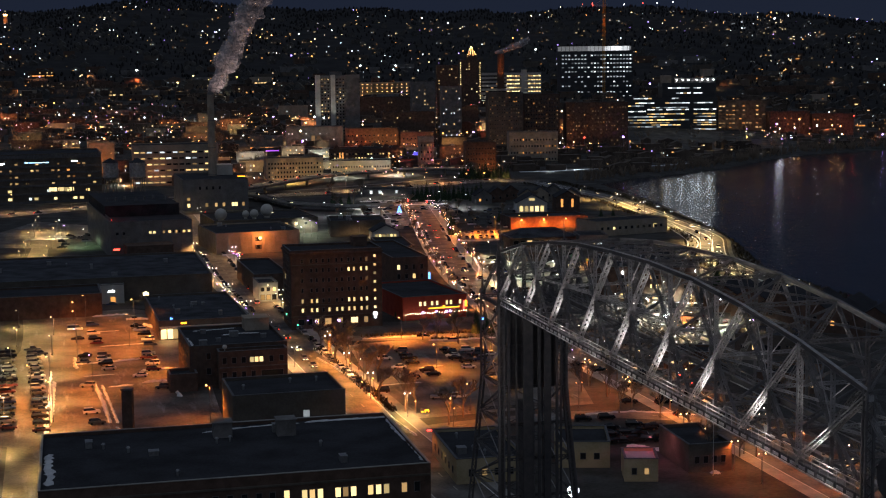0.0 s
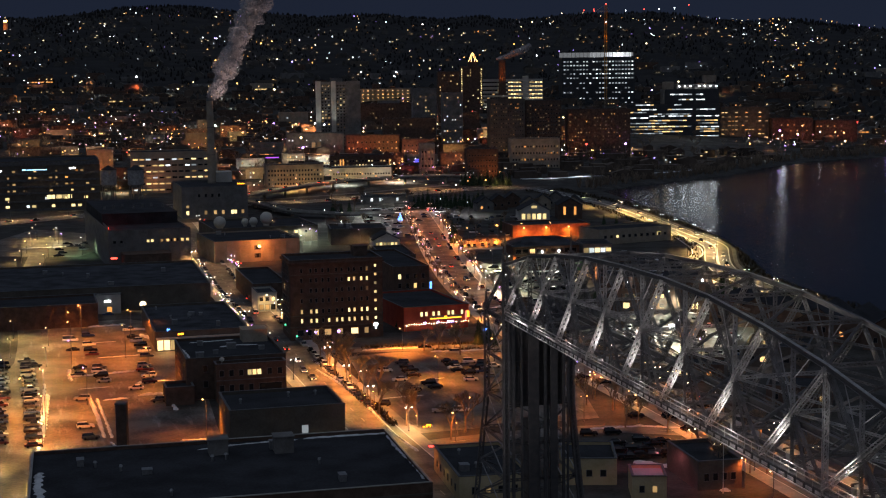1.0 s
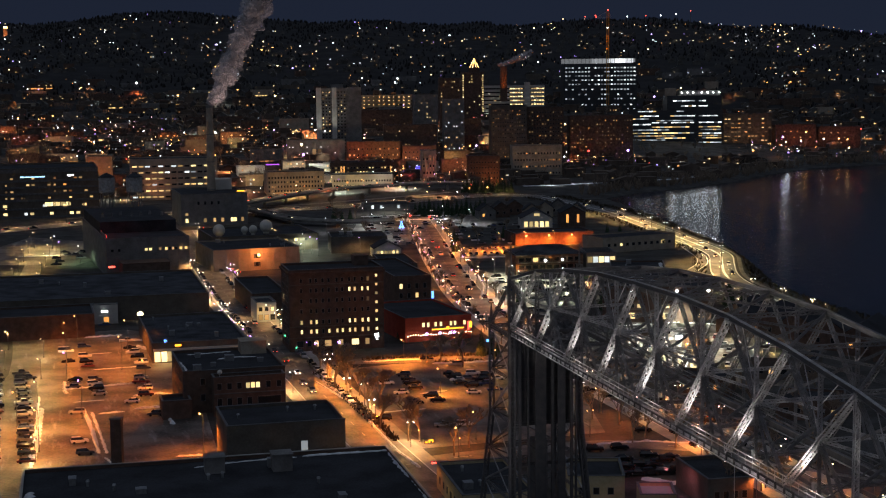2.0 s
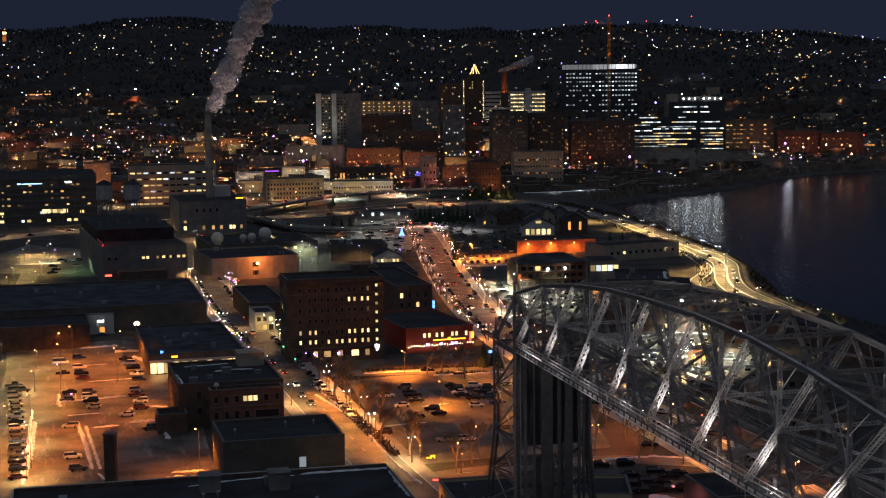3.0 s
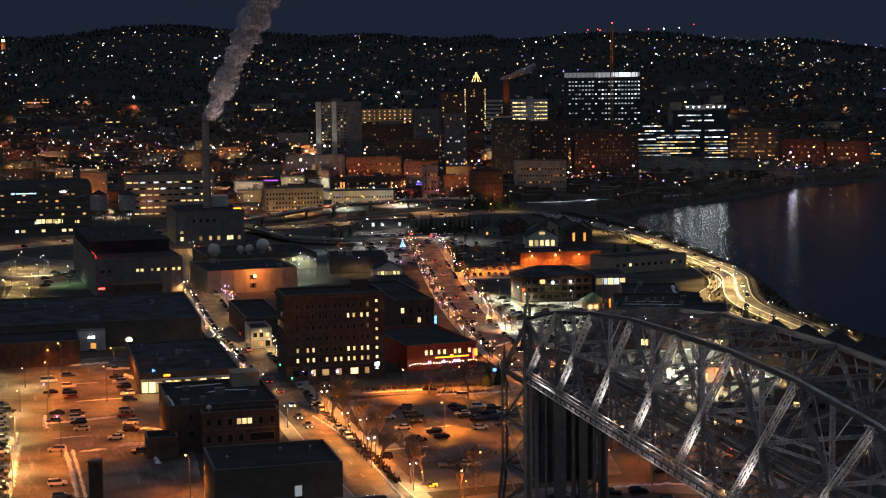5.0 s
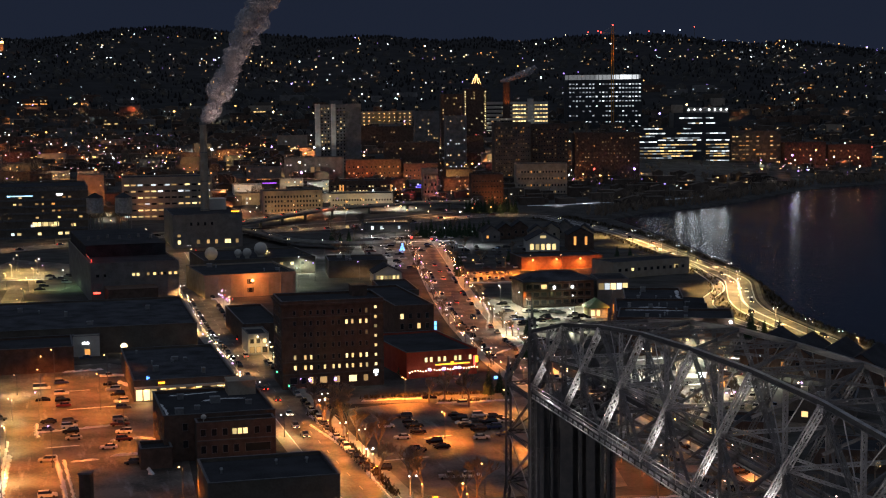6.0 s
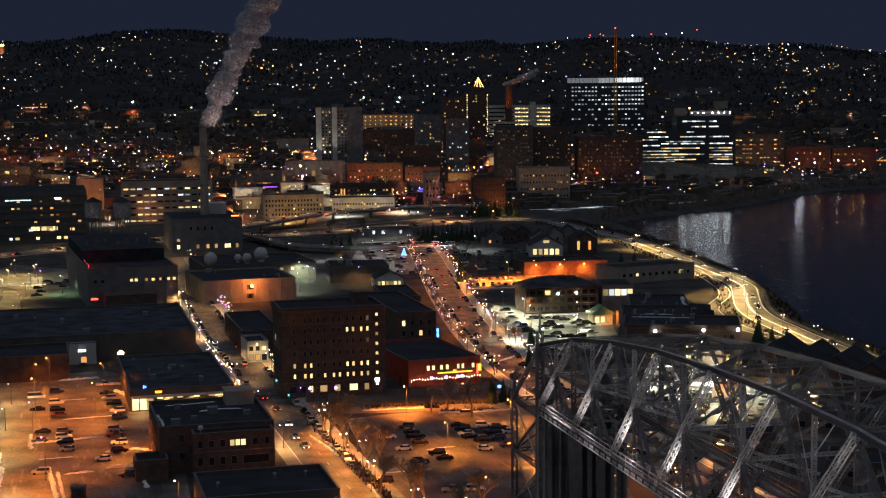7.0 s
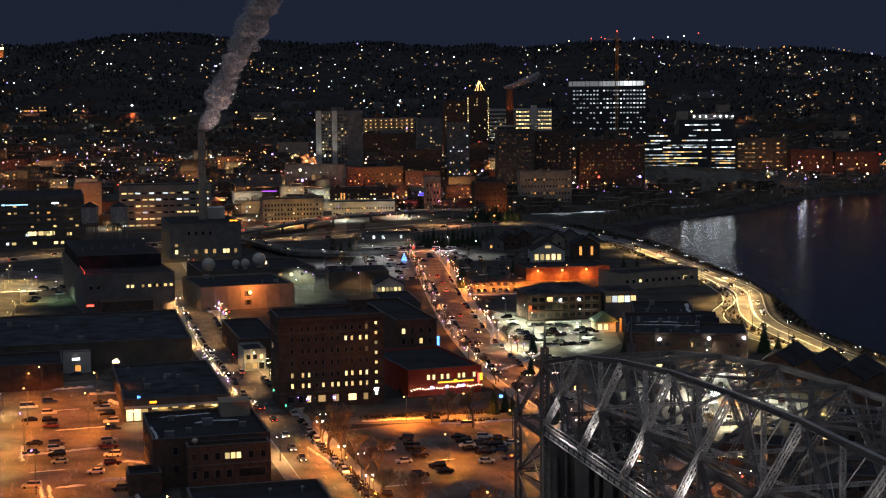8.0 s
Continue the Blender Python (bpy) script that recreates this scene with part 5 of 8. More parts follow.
for x in (-126, -109.5):
    spot("rib_light", x + 2, 1488, height(x, 1490) + 8, 7000, (0.95, 1.0, 0.95), 40, 0.4, (x + 2, 1499, 62))
MAIN_ROW = [(-228, 1282, 26, 9, TAN, (1.0, 0.3, 0.09), 0.3), (-196, 1268, 22, 7, BRICK, (1.0, 0.2, 0.07), 0.2), (-176, 1300, 24, 10, TAN, (1.0, 0.62, 0.26), 0.35), (-152, 1330, 28, 9, PALE_WALL, (1.0, 0.78, 0.45), 0.3), (-148, 1378, 20, 12, TAN, (1.0, 0.85, 0.55), 0.4),
            (-126, 1392, 26, 8, PALE_WALL, (0.95, 1.0, 0.85), 0.3), (-96, 1402, 30, 9, TAN, (1.0, 0.7, 0.32), 0.35), (-64, 1396, 24, 11, BRICK, (1.0, 0.26, 0.1), 0.25), (-44, 1330, 14, 8, BRICK, (1.0, 0.12, 0.12), 0.2), (-38, 1402, 28, 9, TAN, (1.0, 0.4, 0.14), 0.3), (-8, 1398, 26, 12, BRICK, (1.0, 0.3, 0.1), 0.2), (22, 1402, 22, 8, TAN, (1.0, 0.5, 0.2), 0.3),
            (-214, 1330, 26, 8, TAN, (1.0, 0.34, 0.12), 0.25), (-254, 1318, 28, 9, BRICK, (1.0, 0.3, 0.12), 0.2), (-186, 1362, 24, 9, PALE_WALL, (1.0, 0.9, 0.7), 0.3), (-300, 1298, 30, 10, BRICK, (1.0, 0.26, 0.08), 0.2), (-340, 1270, 26, 9, TAN, (1.0, 0.3, 0.1), 0.2), (-112, 1318, 18, 7, PALE_WALL, (1.0, 0.82, 0.5), 0.3)]
for i, (x, y, w, h, wall, tint, lit) in enumerate(MAIN_ROW):
    b = building("main_street_block", "low shop block with a lamp-lit front and a flat roof", (x, y), w, 15, h, 6 + (i * 5) % 8, wall, ROOF, base=height(x, y) - 1, group="main street blocks", trim=False)
    storeys(b, "f", 2.6, 3.6, max(1, int(h / 3.8)), 0.8, max(4, int(w / 2.6)), 1.3, 1.5, lit, [LIT_WARM, LIT_YELLOW, LIT_LOW, LIT_WHITE], False, 200 + i)
    rooftop(b, 2, 300 + i)
    for u in (0.28, 0.72):
        spot("front_light", x + w * u, y - 8, height(x, y) + 6.5, (520 + 180 * (i % 4)) * (2.6 if y > 1370 else 1.0), tint, 130, 0.4, (x + w * u, y + 3, height(x, y) + 2.5))
TAKEN = [(-155, -12, 1425, 1468), (-172, -100, 1205, 1260), (-250, 40, 1262, 1412), (50, 230, 1200, 1372), (297, 450, 1600, 1730), (-290, -262, 1220, 1250), (120, 230, 1860, 1960), (175, 360, 1500, 1760), (-130, -70, 1480, 1530), (40, 190, 1370, 1510), (-30, 150, 1680, 1850), (-80, -5, 1470, 1700), (-295, -195, 1185, 1225), (-125, -30, 1235, 1375), (-30, 42, 1295, 1385), (-110, -40, 1860, 1920), (20, 120, 1840, 1890)]
count = 0
for gyy in range(1215, 2350, 46):
    for gxx in range(-720, 720, 38):
        r = random.Random(gyy * 1009 + gxx)
        x, y = gxx + r.uniform(-8, 8), gyy + r.uniform(-10, 10)
        if abs(x) > 0.31 * y + 10 or r.random() < 0.26 + 0.0006 * (gyy - 1200) or any(a - 22 < x < c + 5 and e - 18 < y < f + 5 for a, c, e, f in TAKEN):
            continue
        if shore_distance(np.array([x + 15.0]), np.array([y]))[0] < 45 or (y < 1260 and -60 < x < 130):
            continue
        central = math.exp(-((x - 40) / 260) ** 2 - ((y - 1550) / 330) ** 2)
        w, d, tall = r.uniform(14, 34), r.uniform(12, 22), r.uniform(6, 11) + 16 * central * r.random() ** 1.5
        z = height(x, y) - 1
        b = building("town_block", r.choice(("brick town building with a few lit windows", "flat-roofed town building on the slope", "plain town block with dark walls")), (x, y), w, d, tall, r.uniform(4, 20), r.choice((BRICK, TAN, DARK_WALL, BRICK, GREY_WALL, BRICK)), r.choice((ROOF, GRAVEL_ROOF)), base=z, group="town blocks", trim=False)
        count += 1
        rows, cols = max(1, int(tall / 3.8)), max(3, int(w / 3.2))
        mats = r.choice(([LIT_WARM, LIT_YELLOW], [LIT_AMBER, LIT_WARM], [LIT_WARM, LIT_WHITE]))
        lit = r.choice((0.04, 0.08, 0.2)) * (0.5 if y > 1750 else 1.0)
        storeys(b, "f", 2.4, 3.6, rows, 1.0, cols, 1.3, 1.2, lit, mats, False, gyy + gxx)
        if y < 1720 and r.random() < (0.55 if x < 150 else 0.25):
            lamp_x, lamp_y = x + w * r.uniform(0.2, 0.8), y - r.uniform(9, 15)
            spot("street_light", lamp_x, lamp_y, z + 8, r.choice((1500, 3500, 7500)), r.choice(((1.0, 0.3, 0.08), (1.0, 0.4, 0.13), (1.0, 0.2, 0.08), (1.0, 0.55, 0.22), GOLD, (1.0, 0.8, 0.5))), 140, 0.5, (lamp_x, y + 2, z + 3))
        if r.random() < 0.18:
            n = max(2, int(w / 4))
            for j in range(n):
                if r.random() < 0.7:
                    window(b, "f", (j + 0.5) * w / n, 1.9, w / n - 0.8, 1.5, mats[0], "shop_window")


# lesser houses and bare trees that fill the gaps between the blocks
r = random.Random(31)
small, crowns = Shape(), Shape()
GLINTS = {"amber": Shape(), "warm": Shape(), "white": Shape()}


def glint(o, u, v, w, z, wide, tall, tone):
    """A lit window a hand's width proud of a small house's front wall."""
    c = o + u * w - v * 0.06 + Vector((0, 0, z))
    GLINTS[tone].add([c - u * wide / 2, c + u * wide / 2, c + u * wide / 2 + Vector((0, 0, tall)), c - u * wide / 2 + Vector((0, 0, tall)),
                      c - u * wide / 2 + v * 0.1, c + u * wide / 2 + v * 0.1, c + u * wide / 2 + v * 0.1 + Vector((0, 0, tall)), c - u * wide / 2 + v * 0.1 + Vector((0, 0, tall))],
                     [(0, 1, 2, 3), (0, 4, 5, 1), (1, 5, 6, 2), (2, 6, 7, 3), (3, 7, 4, 0)])


for i in range(2300):
    y = 1190 + 850 * r.random()
    x = r.uniform(-0.31, 0.31) * y
    if shore_distance(np.array([x]), np.array([y]))[0] < 28 or (y < 1290 and -150 < x < 130) or (i % 2 and 180 < x < 350 and 1540 < y < 1700):
        continue
    z, a = height(x, y) - 1, r.uniform(0.05, 0.3)
    if i % 2:
        w, d, h = r.uniform(7, 20), r.uniform(7, 13), r.uniform(4.5, 9)
        u, v = Vector((math.cos(a), math.sin(a), 0)), Vector((-math.sin(a), math.cos(a), 0))
        o, up = Vector((x, y, z)), Vector((0, 0, 1))
        ring = [o, o + u * w, o + u * w + v * d, o + v * d]
        rise = r.uniform(1.5, 2.6) if r.random() < 0.3 else 0.0
        small.add(ring + [c + up * h for c in ring] + [o + u * w / 2 + up * (h + rise), o + u * w / 2 + v * d + up * (h + rise)], [(0, 1, 5, 8, 4), (2, 3, 7, 9, 6), (1, 2, 6, 5), (3, 0, 4, 7), (4, 8, 9, 7), (8, 5, 6, 9)])
        for k in range(r.choice((0, 0, 0, 0, 1, 2, 3))):
            glint(o, u, v, w * r.uniform(0.1, 0.9), r.choice((2.4, 2.4, 5.2)) if h > 7 else 2.2, r.uniform(0.8, 2.0), r.uniform(0.7, 1.1), r.choice(("amber", "amber", "warm", "warm", "warm", "white")))
    else:
        k = r.uniform(5, 10)
        for m in range(9):
            e, t = r.uniform(0, 6.28), r.uniform(0.15, 0.5) * k
            tip = Vector((x + math.cos(e) * t, y + math.sin(e) * t, z + k * r.uniform(0.6, 1.1)))
            crowns.bar(Vector((x, y, z + k * 0.2)), tip, 0.12)
            for n in range(3):
                g = r.uniform(0, 6.28)
                crowns.bar(tip.lerp(Vector((x, y, z + k * 0.3)), 0.3 * n), tip + Vector((math.cos(g), math.sin(g), r.uniform(0, 1))) * k * 0.16, 0.1)
for (x0, y0), (x1, y1) in zip(SHORE[14:22], SHORE[15:23]):
    run = math.hypot(x1 - x0, y1 - y0)
    for i in range(int(run / 2.2)):
        f, o = r.random(), r.uniform(9, 34)
        x, y = x0 + (x1 - x0) * f - (y1 - y0) / run * o, y0 + (y1 - y0) * f + (x1 - x0) / run * o
        z, k = height(x, y) - 0.3, r.uniform(3.5, 8)
        for m in range(8):
            e, t = r.uniform(0, 6.28), r.uniform(0.15, 0.5) * k
            tip = Vector((x + math.cos(e) * t, y + math.sin(e) * t, z + k * r.uniform(0.5, 1.1)))
            crowns.bar(Vector((x, y, z)), tip, 0.3)
            crowns.bar(tip.lerp(Vector((x, y, z)), 0.4), tip + Vector((r.uniform(-1, 1), r.uniform(-1, 1), r.uniform(-0.3, 1))) * k * 0.2, 0.22)
tagged(new("town_houses", small.mesh("town_houses", TOWN_WALL)), "small dark houses crowded between the town blocks", "houses", kind="stuff")
tagged(new("town_trees", crowns.mesh("town_trees", BARK)), "bare winter trees between the town blocks", "trees", kind="stuff")


# ---- lights of the hillside ----
def dots(name, label, n, region, size, mat, seed):
    """Many small lamps over a slope, as one object; each is enlarged to include its glow."""
    r = random.Random(seed)
    s = Shape()
    k = 0
    while k < n:
        x, y = r.uniform(*region[0]), r.uniform(*region[1])
        if abs(x) > 0.32 * y or (x > 30 and y < 1400) or shore_distance(np.array([x]), np.array([y]))[0] < 40 or noise.noise((x * 0.006, y * 0.004, 2.0)) < -0.18 + 0.12 * (y > 1900):
            continue
        z = height(x, y) + r.uniform(4, 9)
        q = size * (0.55 + 0.9 * r.random() ** 3) * (0.6 + 0.4 * y / 2500)
        s.add([(x + q, y, z), (x - q, y, z), (x, y + q, z), (x, y - q, z), (x, y, z + q), (x, y, z - q)], [(0, 2, 4), (2, 1, 4), (1, 3, 4), (3, 0, 4), (2, 0, 5), (1, 2, 5), (3, 1, 5), (0, 3, 5)])
        k += 1
    return tagged(new(name, s.mesh(name, mat)), label, "lights", kind="stuff")


HILL, TOWN = ((-1050, 1050), (1750, 3230)), ((-520, 560), (1180, 1800))
dots("hillside_warm_lights", "scattered warm house lights across the dark hillside", 200, HILL, 1.05, FAR["warm"], 1)
dots("hillside_white_lights", "scattered white lamps across the dark hillside", 190, HILL, 1.05, FAR["white"], 2)
dots("hillside_orange_lights", "scattered orange street lamps across the dark hillside", 190, HILL, 1.0, FAR["sodium"], 3)
dots("hillside_violet_lights", "a few violet lamps across the hillside", 60, HILL, 1.1, FAR["violet"], 4)
dots("town_orange_lights", "orange street lamps among the town blocks", 330, TOWN, 0.9, FAR["sodium"], 5)
dots("town_warm_lights", "warm street lamps among the town blocks", 210, TOWN, 0.88, FAR["warm"], 6)
dots("town_cool_lights", "cool white lamps among the town blocks", 160, TOWN, 0.92, FAR["white"], 7)
dots("town_violet_lights", "violet and blue lamps among the town blocks", 130, TOWN, 0.9, FAR["violet"], 8)
dots("town_red_lights", "red signal and sign lamps among the town blocks", 70, TOWN, 0.75, FAR["red"], 9)
dots("town_pink_lights", "pinkish street lamps among the town blocks", 170, TOWN, 0.8, FAR["pink"], 10)


def beacon(x, y, z, size, colour):
    """One strong lamp on a pole among the blocks."""
    g = height(x, y)
    b = thing("mast_lamp", Matrix.Translation((x, y, g)), f"strong {colour} lamp on a tall pole", "street lamp", "mast lamps")
    part("lamp_globe", Shape().ball((0, 0, max(4, z - g)), size * 0.62, 6, 10), GLOW[colour], b)
    part("pole", Shape().tube((0, 0, -1), (0, 0, max(4, z - g)), 0.2, 0.12, 6), DARK_STEEL, b)


for x, y, z, size, colour in ((-135, 1420, 31, 1.6, "warm"), (-129.6, 1380, 24, 1.5, "violet"), (16, 1380, 19, 1.7, "violet"), (-129, 1500, 41, 1.2, "white"), (-120, 1500, 40, 1.2, "white"), (-199, 1500, 33, 1.1, "sodium"), (-180, 1600, 38, 1.1, "violet"), (351, 1650, 23, 1.6, "violet"), (354, 1650, 18, 1.2, "warm"),
                            (370, 1650, 19, 1.3, "warm"), (375, 1650, 28, 1.2, "sodium"), (394, 1650, 21, 1.2, "white"), (410, 1650, 21, 1.1, "sodium"), (419, 1650, 20, 1.1, "sodium"), (167, 1470, 20, 1.7, "violet"), (130, 1470, 20, 1.5, "red"), (433, 1650, 31, 1.2, "red"), (-342, 1500, 32, 1.0, "white"), (-317, 1500, 33, 1.0, "white"),
                            (-253, 1500, 26, 1.0, "blue"), (-225, 1500, 40, 1.4, "white"), (-414, 1500, 55, 1.2, "sodium"), (-400, 2000, 85, 2.0, "white"), (-330, 1900, 70, 1.4, "sodium")):
    beacon(x, y, z, size, colour)

# town glow: the street lamps that light the blocks
r = random.Random(12)
for i in range(260):
    y = 1190 + 900 * r.random() ** 1.3
    x = r.uniform(-0.3, 0.3) * y
    if shore_distance(np.array([x]), np.array([y]))[0] < 60 or (y < 1400 and x > 30):
        continue
    spot("street_light", x, y, height(x, y) + 9, r.choice((4000, 10000, 22000)) * (0.35 if x > 170 else 0.4 if x < -150 and y > 1330 else 1.0 if x < -150 else 1.4), r.choice(((1.0, 0.36, 0.1), (1.0, 0.42, 0.14), (1.0, 0.5, 0.2), WARM, GOLD, (1.0, 0.2, 0.07), (1.0, 0.34, 0.12), (0.95, 1.0, 0.85))), 110 if x > 130 else 150, 0.6)
for x, y, z, w, t, e in ((-96, 1274, 7, 2000, GOLD, (-92, 1292, 5)), (-78, 1276, 7, 1600, GOLD, (-74, 1294, 5)), (-58, 1279, 7, 1600, (1.0, 0.85, 0.6), (-56, 1297, 5)), (-132, 1224, 7, 900, GOLD, (-130, 1242, 8)), (-112, 1229, 7, 1300, GOLD, (-108, 1247, 8)), (-236, 1172, 10, 1100, (1.0, 0.36, 0.14), (-276, 1193, 14)),
                         (-255, 1176, 10, 1200, (1.0, 0.36, 0.14), (-250, 1199, 14)), (-226, 1182, 10, 1200, (1.0, 0.36, 0.14), (-222, 1205, 14)), (-278, 1212, 12, 6000, SODIUM, (-276, 1230, 18)), (-190, 1330, 14, 9000, (1.0, 0.35, 0.12), (-186, 1360, 12)), (-230, 1350, 16, 9000, SODIUM, (-226, 1380, 14)), (-16, 1312, 10, 1300, (1.0, 0.3, 0.18), (-17, 1331, 20)), (34, 1288, 5, 3000, (1.0, 0.3, 0.06), (32, 1300, 8)), (-8, 1318, 8, 2600, (1.0, 0.12, 0.1), (-6, 1340, 10)),
                         (66, 1370, 20, 500, (1.0, 0.5, 0.2), (68, 1387, 26)), (88, 1370, 20, 500, (1.0, 0.5, 0.2), (90, 1388, 26)), (310, 1682, 22, 1700, (1.0, 0.5, 0.2), (312, 1703, 30)), (335, 1682, 22, 1700, (1.0, 0.4, 0.15), (337, 1704, 30)), (362, 1672, 16, 2500, (1.0, 0.2, 0.08), (364, 1693, 22)), (385, 1672, 16, 2200, (1.0, 0.25, 0.1), (387, 1694, 22)),
                         (412, 1680, 16, 1800, (1.0, 0.3, 0.12), (414, 1700, 20)), (434, 1680, 16, 1800, (1.0, 0.2, 0.1), (436, 1699, 20)), (120, 1462, 26, 700, (1.0, 0.45, 0.2), (124, 1481, 36)), (150, 1463, 26, 600, (1.0, 0.4, 0.18), (154, 1482, 36))):
    spot("street_light", x, y, z, w, t, 120, 0.6, e)
for x, y in ((84, 1290), (110, 1310), (140, 1330), (170, 1350), (300, 1500)):
    spot("path_light", x, y, height(x, y) + 6, 1800, COOL, 155, 0.5)
shore_walk, _ = ribbon([(60, 1290), (90, 1298), (125, 1318), (165, 1338), (205, 1365), (260, 1440)], 7, 0.3)
setting("path_shore", shore_walk, SNOW, "snow-covered lakeside path under white lamps", "path")
# ---- street lamps ----
LAMP_PARTS = {}


def street_lamp(x, y, tall, colour, heads=2, watts=0, tint=None, label="", arm=0.8, bulb=0.24):
    """A steel pole with one or two lantern heads."""
    key = (tall, heads, colour, arm, bulb)
    if key not in LAMP_PARTS:
        pole = Shape().tube((0, 0, 0), (0, 0, 0.5), 0.22, 0.18, 8).tube((0, 0, 0.5), (0, 0, tall), 0.11, 0.07, 8)
        pieces = []
        for k in range(heads):
            e = (1 if k else -1) * arm
            pole.tube((0, 0, tall - 0.1), (e, 0, tall), 0.05, 0.05, 6)
            pieces.append(Shape().ball((e, 0, tall), bulb, 6, 8, 0.85).mesh("lantern", GLOW[colour]))
        LAMP_PARTS[key] = (pole.mesh("pole", DARK_STEEL), pieces)
    z = height(x, y)
    lamp = thing("street_lamp", Matrix.Translation((x, y, z)) @ Matrix.Rotation(radians(15), 4, "Z"), label or f"dark steel street lamp with {'twin ' if heads > 1 else 'one '}glowing {colour} lantern{'s' if heads > 1 else ''}", "street lamp", "street lamps")
    pole, pieces = LAMP_PARTS[key]
    post = part("pole", pole, None, lamp)
    for bulb_mesh in pieces:
        part("lantern", bulb_mesh, None, post, f"glowing {colour} lantern")
    if watts:
        spot("street_light", x, y, z + tall - bulb - 0.15, watts * 2.0, tint or SODIUM, 152, 0.25)
    return lamp


def lamps_along(line, every, side, tall, colour, watts, tint, heads=2, lo=330, hi=2000, start=1, bulb=0.22):
    for n, i in enumerate(range(start, len(line) - 1, every)):
        p, q = line[i], line[i + 1]
        d = (q - p).normalized()
        e = side if n % 2 else -side
        x, y = p.x - d.y * e, p.y + d.x * e
        if lo < y < hi:
            street_lamp(x, y, tall, colour, heads, watts, tint, bulb=bulb)


lamps_along(lake_line, 4, 8.2, 6.5, "white", 4300, (1.0, 0.49, 0.165), lo=360, bulb=0.18)
lamps_along(park_line, 3, 7.9, 6.0, "pink", 3500, (1.0, 0.25, 0.045), lo=330, bulb=0.17)
for k in range(60):
    p = park_line[20 + (k * 2) % 60]
    if k % 3 == 0 and p.y < 900:
        street_lamp(p.x + (9.4 if k % 2 else -9.4), p.y + 3, 3.4, "pink" if k % 2 else "white", 2, 0, bulb=0.15, arm=0.4)
lamps_along(west_line, 3, 6.0, 6.5, "warm", 3600, GOLD, heads=1, bulb=0.18)
for x, y in ((112, 1011), (118, 982), (122, 954), (126, 922), (130, 892), (136, 862), (139, 831), (137, 798), (132, 768), (126, 735), (125, 706), (129, 673), (135, 643), (140, 612), (150, 560), (163, 525)):
    street_lamp(x, y, 6, "white", 2, 5500, GOLD, bulb=0.16)
for x, y in ((93, 1040), (108, 985), (116, 920), (122, 860), (130, 790), (118, 770), (118, 735), (118, 690), (124, 650), (131, 615), (138, 580)):
    street_lamp(x, y, 9, "warm", 1, 8500, GOLD, bulb=0.16)
for x, y in ((-133, 556), (-113, 545), (-119, 484), (-104, 440), (-92, 470), (-118, 425), (-63, 396), (-108, 512), (-128, 520), (-106, 402)):
    street_lamp(x, y, 11, "violet" if y in (484, 440) else "sodium", 1, 6800, SODIUM)
for x, y in ((-39, 487), (-31, 457), (-22.3, 427), (-16.4, 521), (1.2, 525), (14, 500), (20, 455), (-4, 470), (1, 393), (5.6, 411)):
    street_lamp(x, y, 7.5, "white" if x < -20 else "sodium", 2 if x < -20 else 1, 1500 if y < 415 else 4800 if x < -20 else 9500, SODIUM)
for x, y in ((-36.5, 480), (-30, 463), (-22, 440), (-9, 409), (1.5, 400)):
    bare = bpy.data.lights.new("lantern_light", "POINT")
    bare.energy, bare.color, bare.shadow_soft_size = 2600 if y > 415 else 700, SODIUM, 0.3
    new("lantern_light", bare).matrix_world = pose(x, y, 3.4)
    street_lamp(x, y, 3.2, "sodium", 1, 0, bulb=0.16, arm=0.3)
for x, y in ((40.4, 442), (45.7, 430.6), (48.9, 420), (35.5, 413.5), (58.3, 374.7), (62, 360), (65.9, 346.9), (69.9, 335.4), (77.7, 374), (63, 445), (66.6, 430), (88, 330), (84, 356)):
    street_lamp(x, y, 7, "sodium" if x < 50 else "warm", 2, 1500, (1.0, 0.2, 0.035), bulb=0.17)
for x, y in ((24, 650), (46, 662), (30, 690), (50, 700), (20, 735), (28, 712)):
    street_lamp(x, y, 8, "white", 1, 9500, (0.95, 1.0, 0.66))
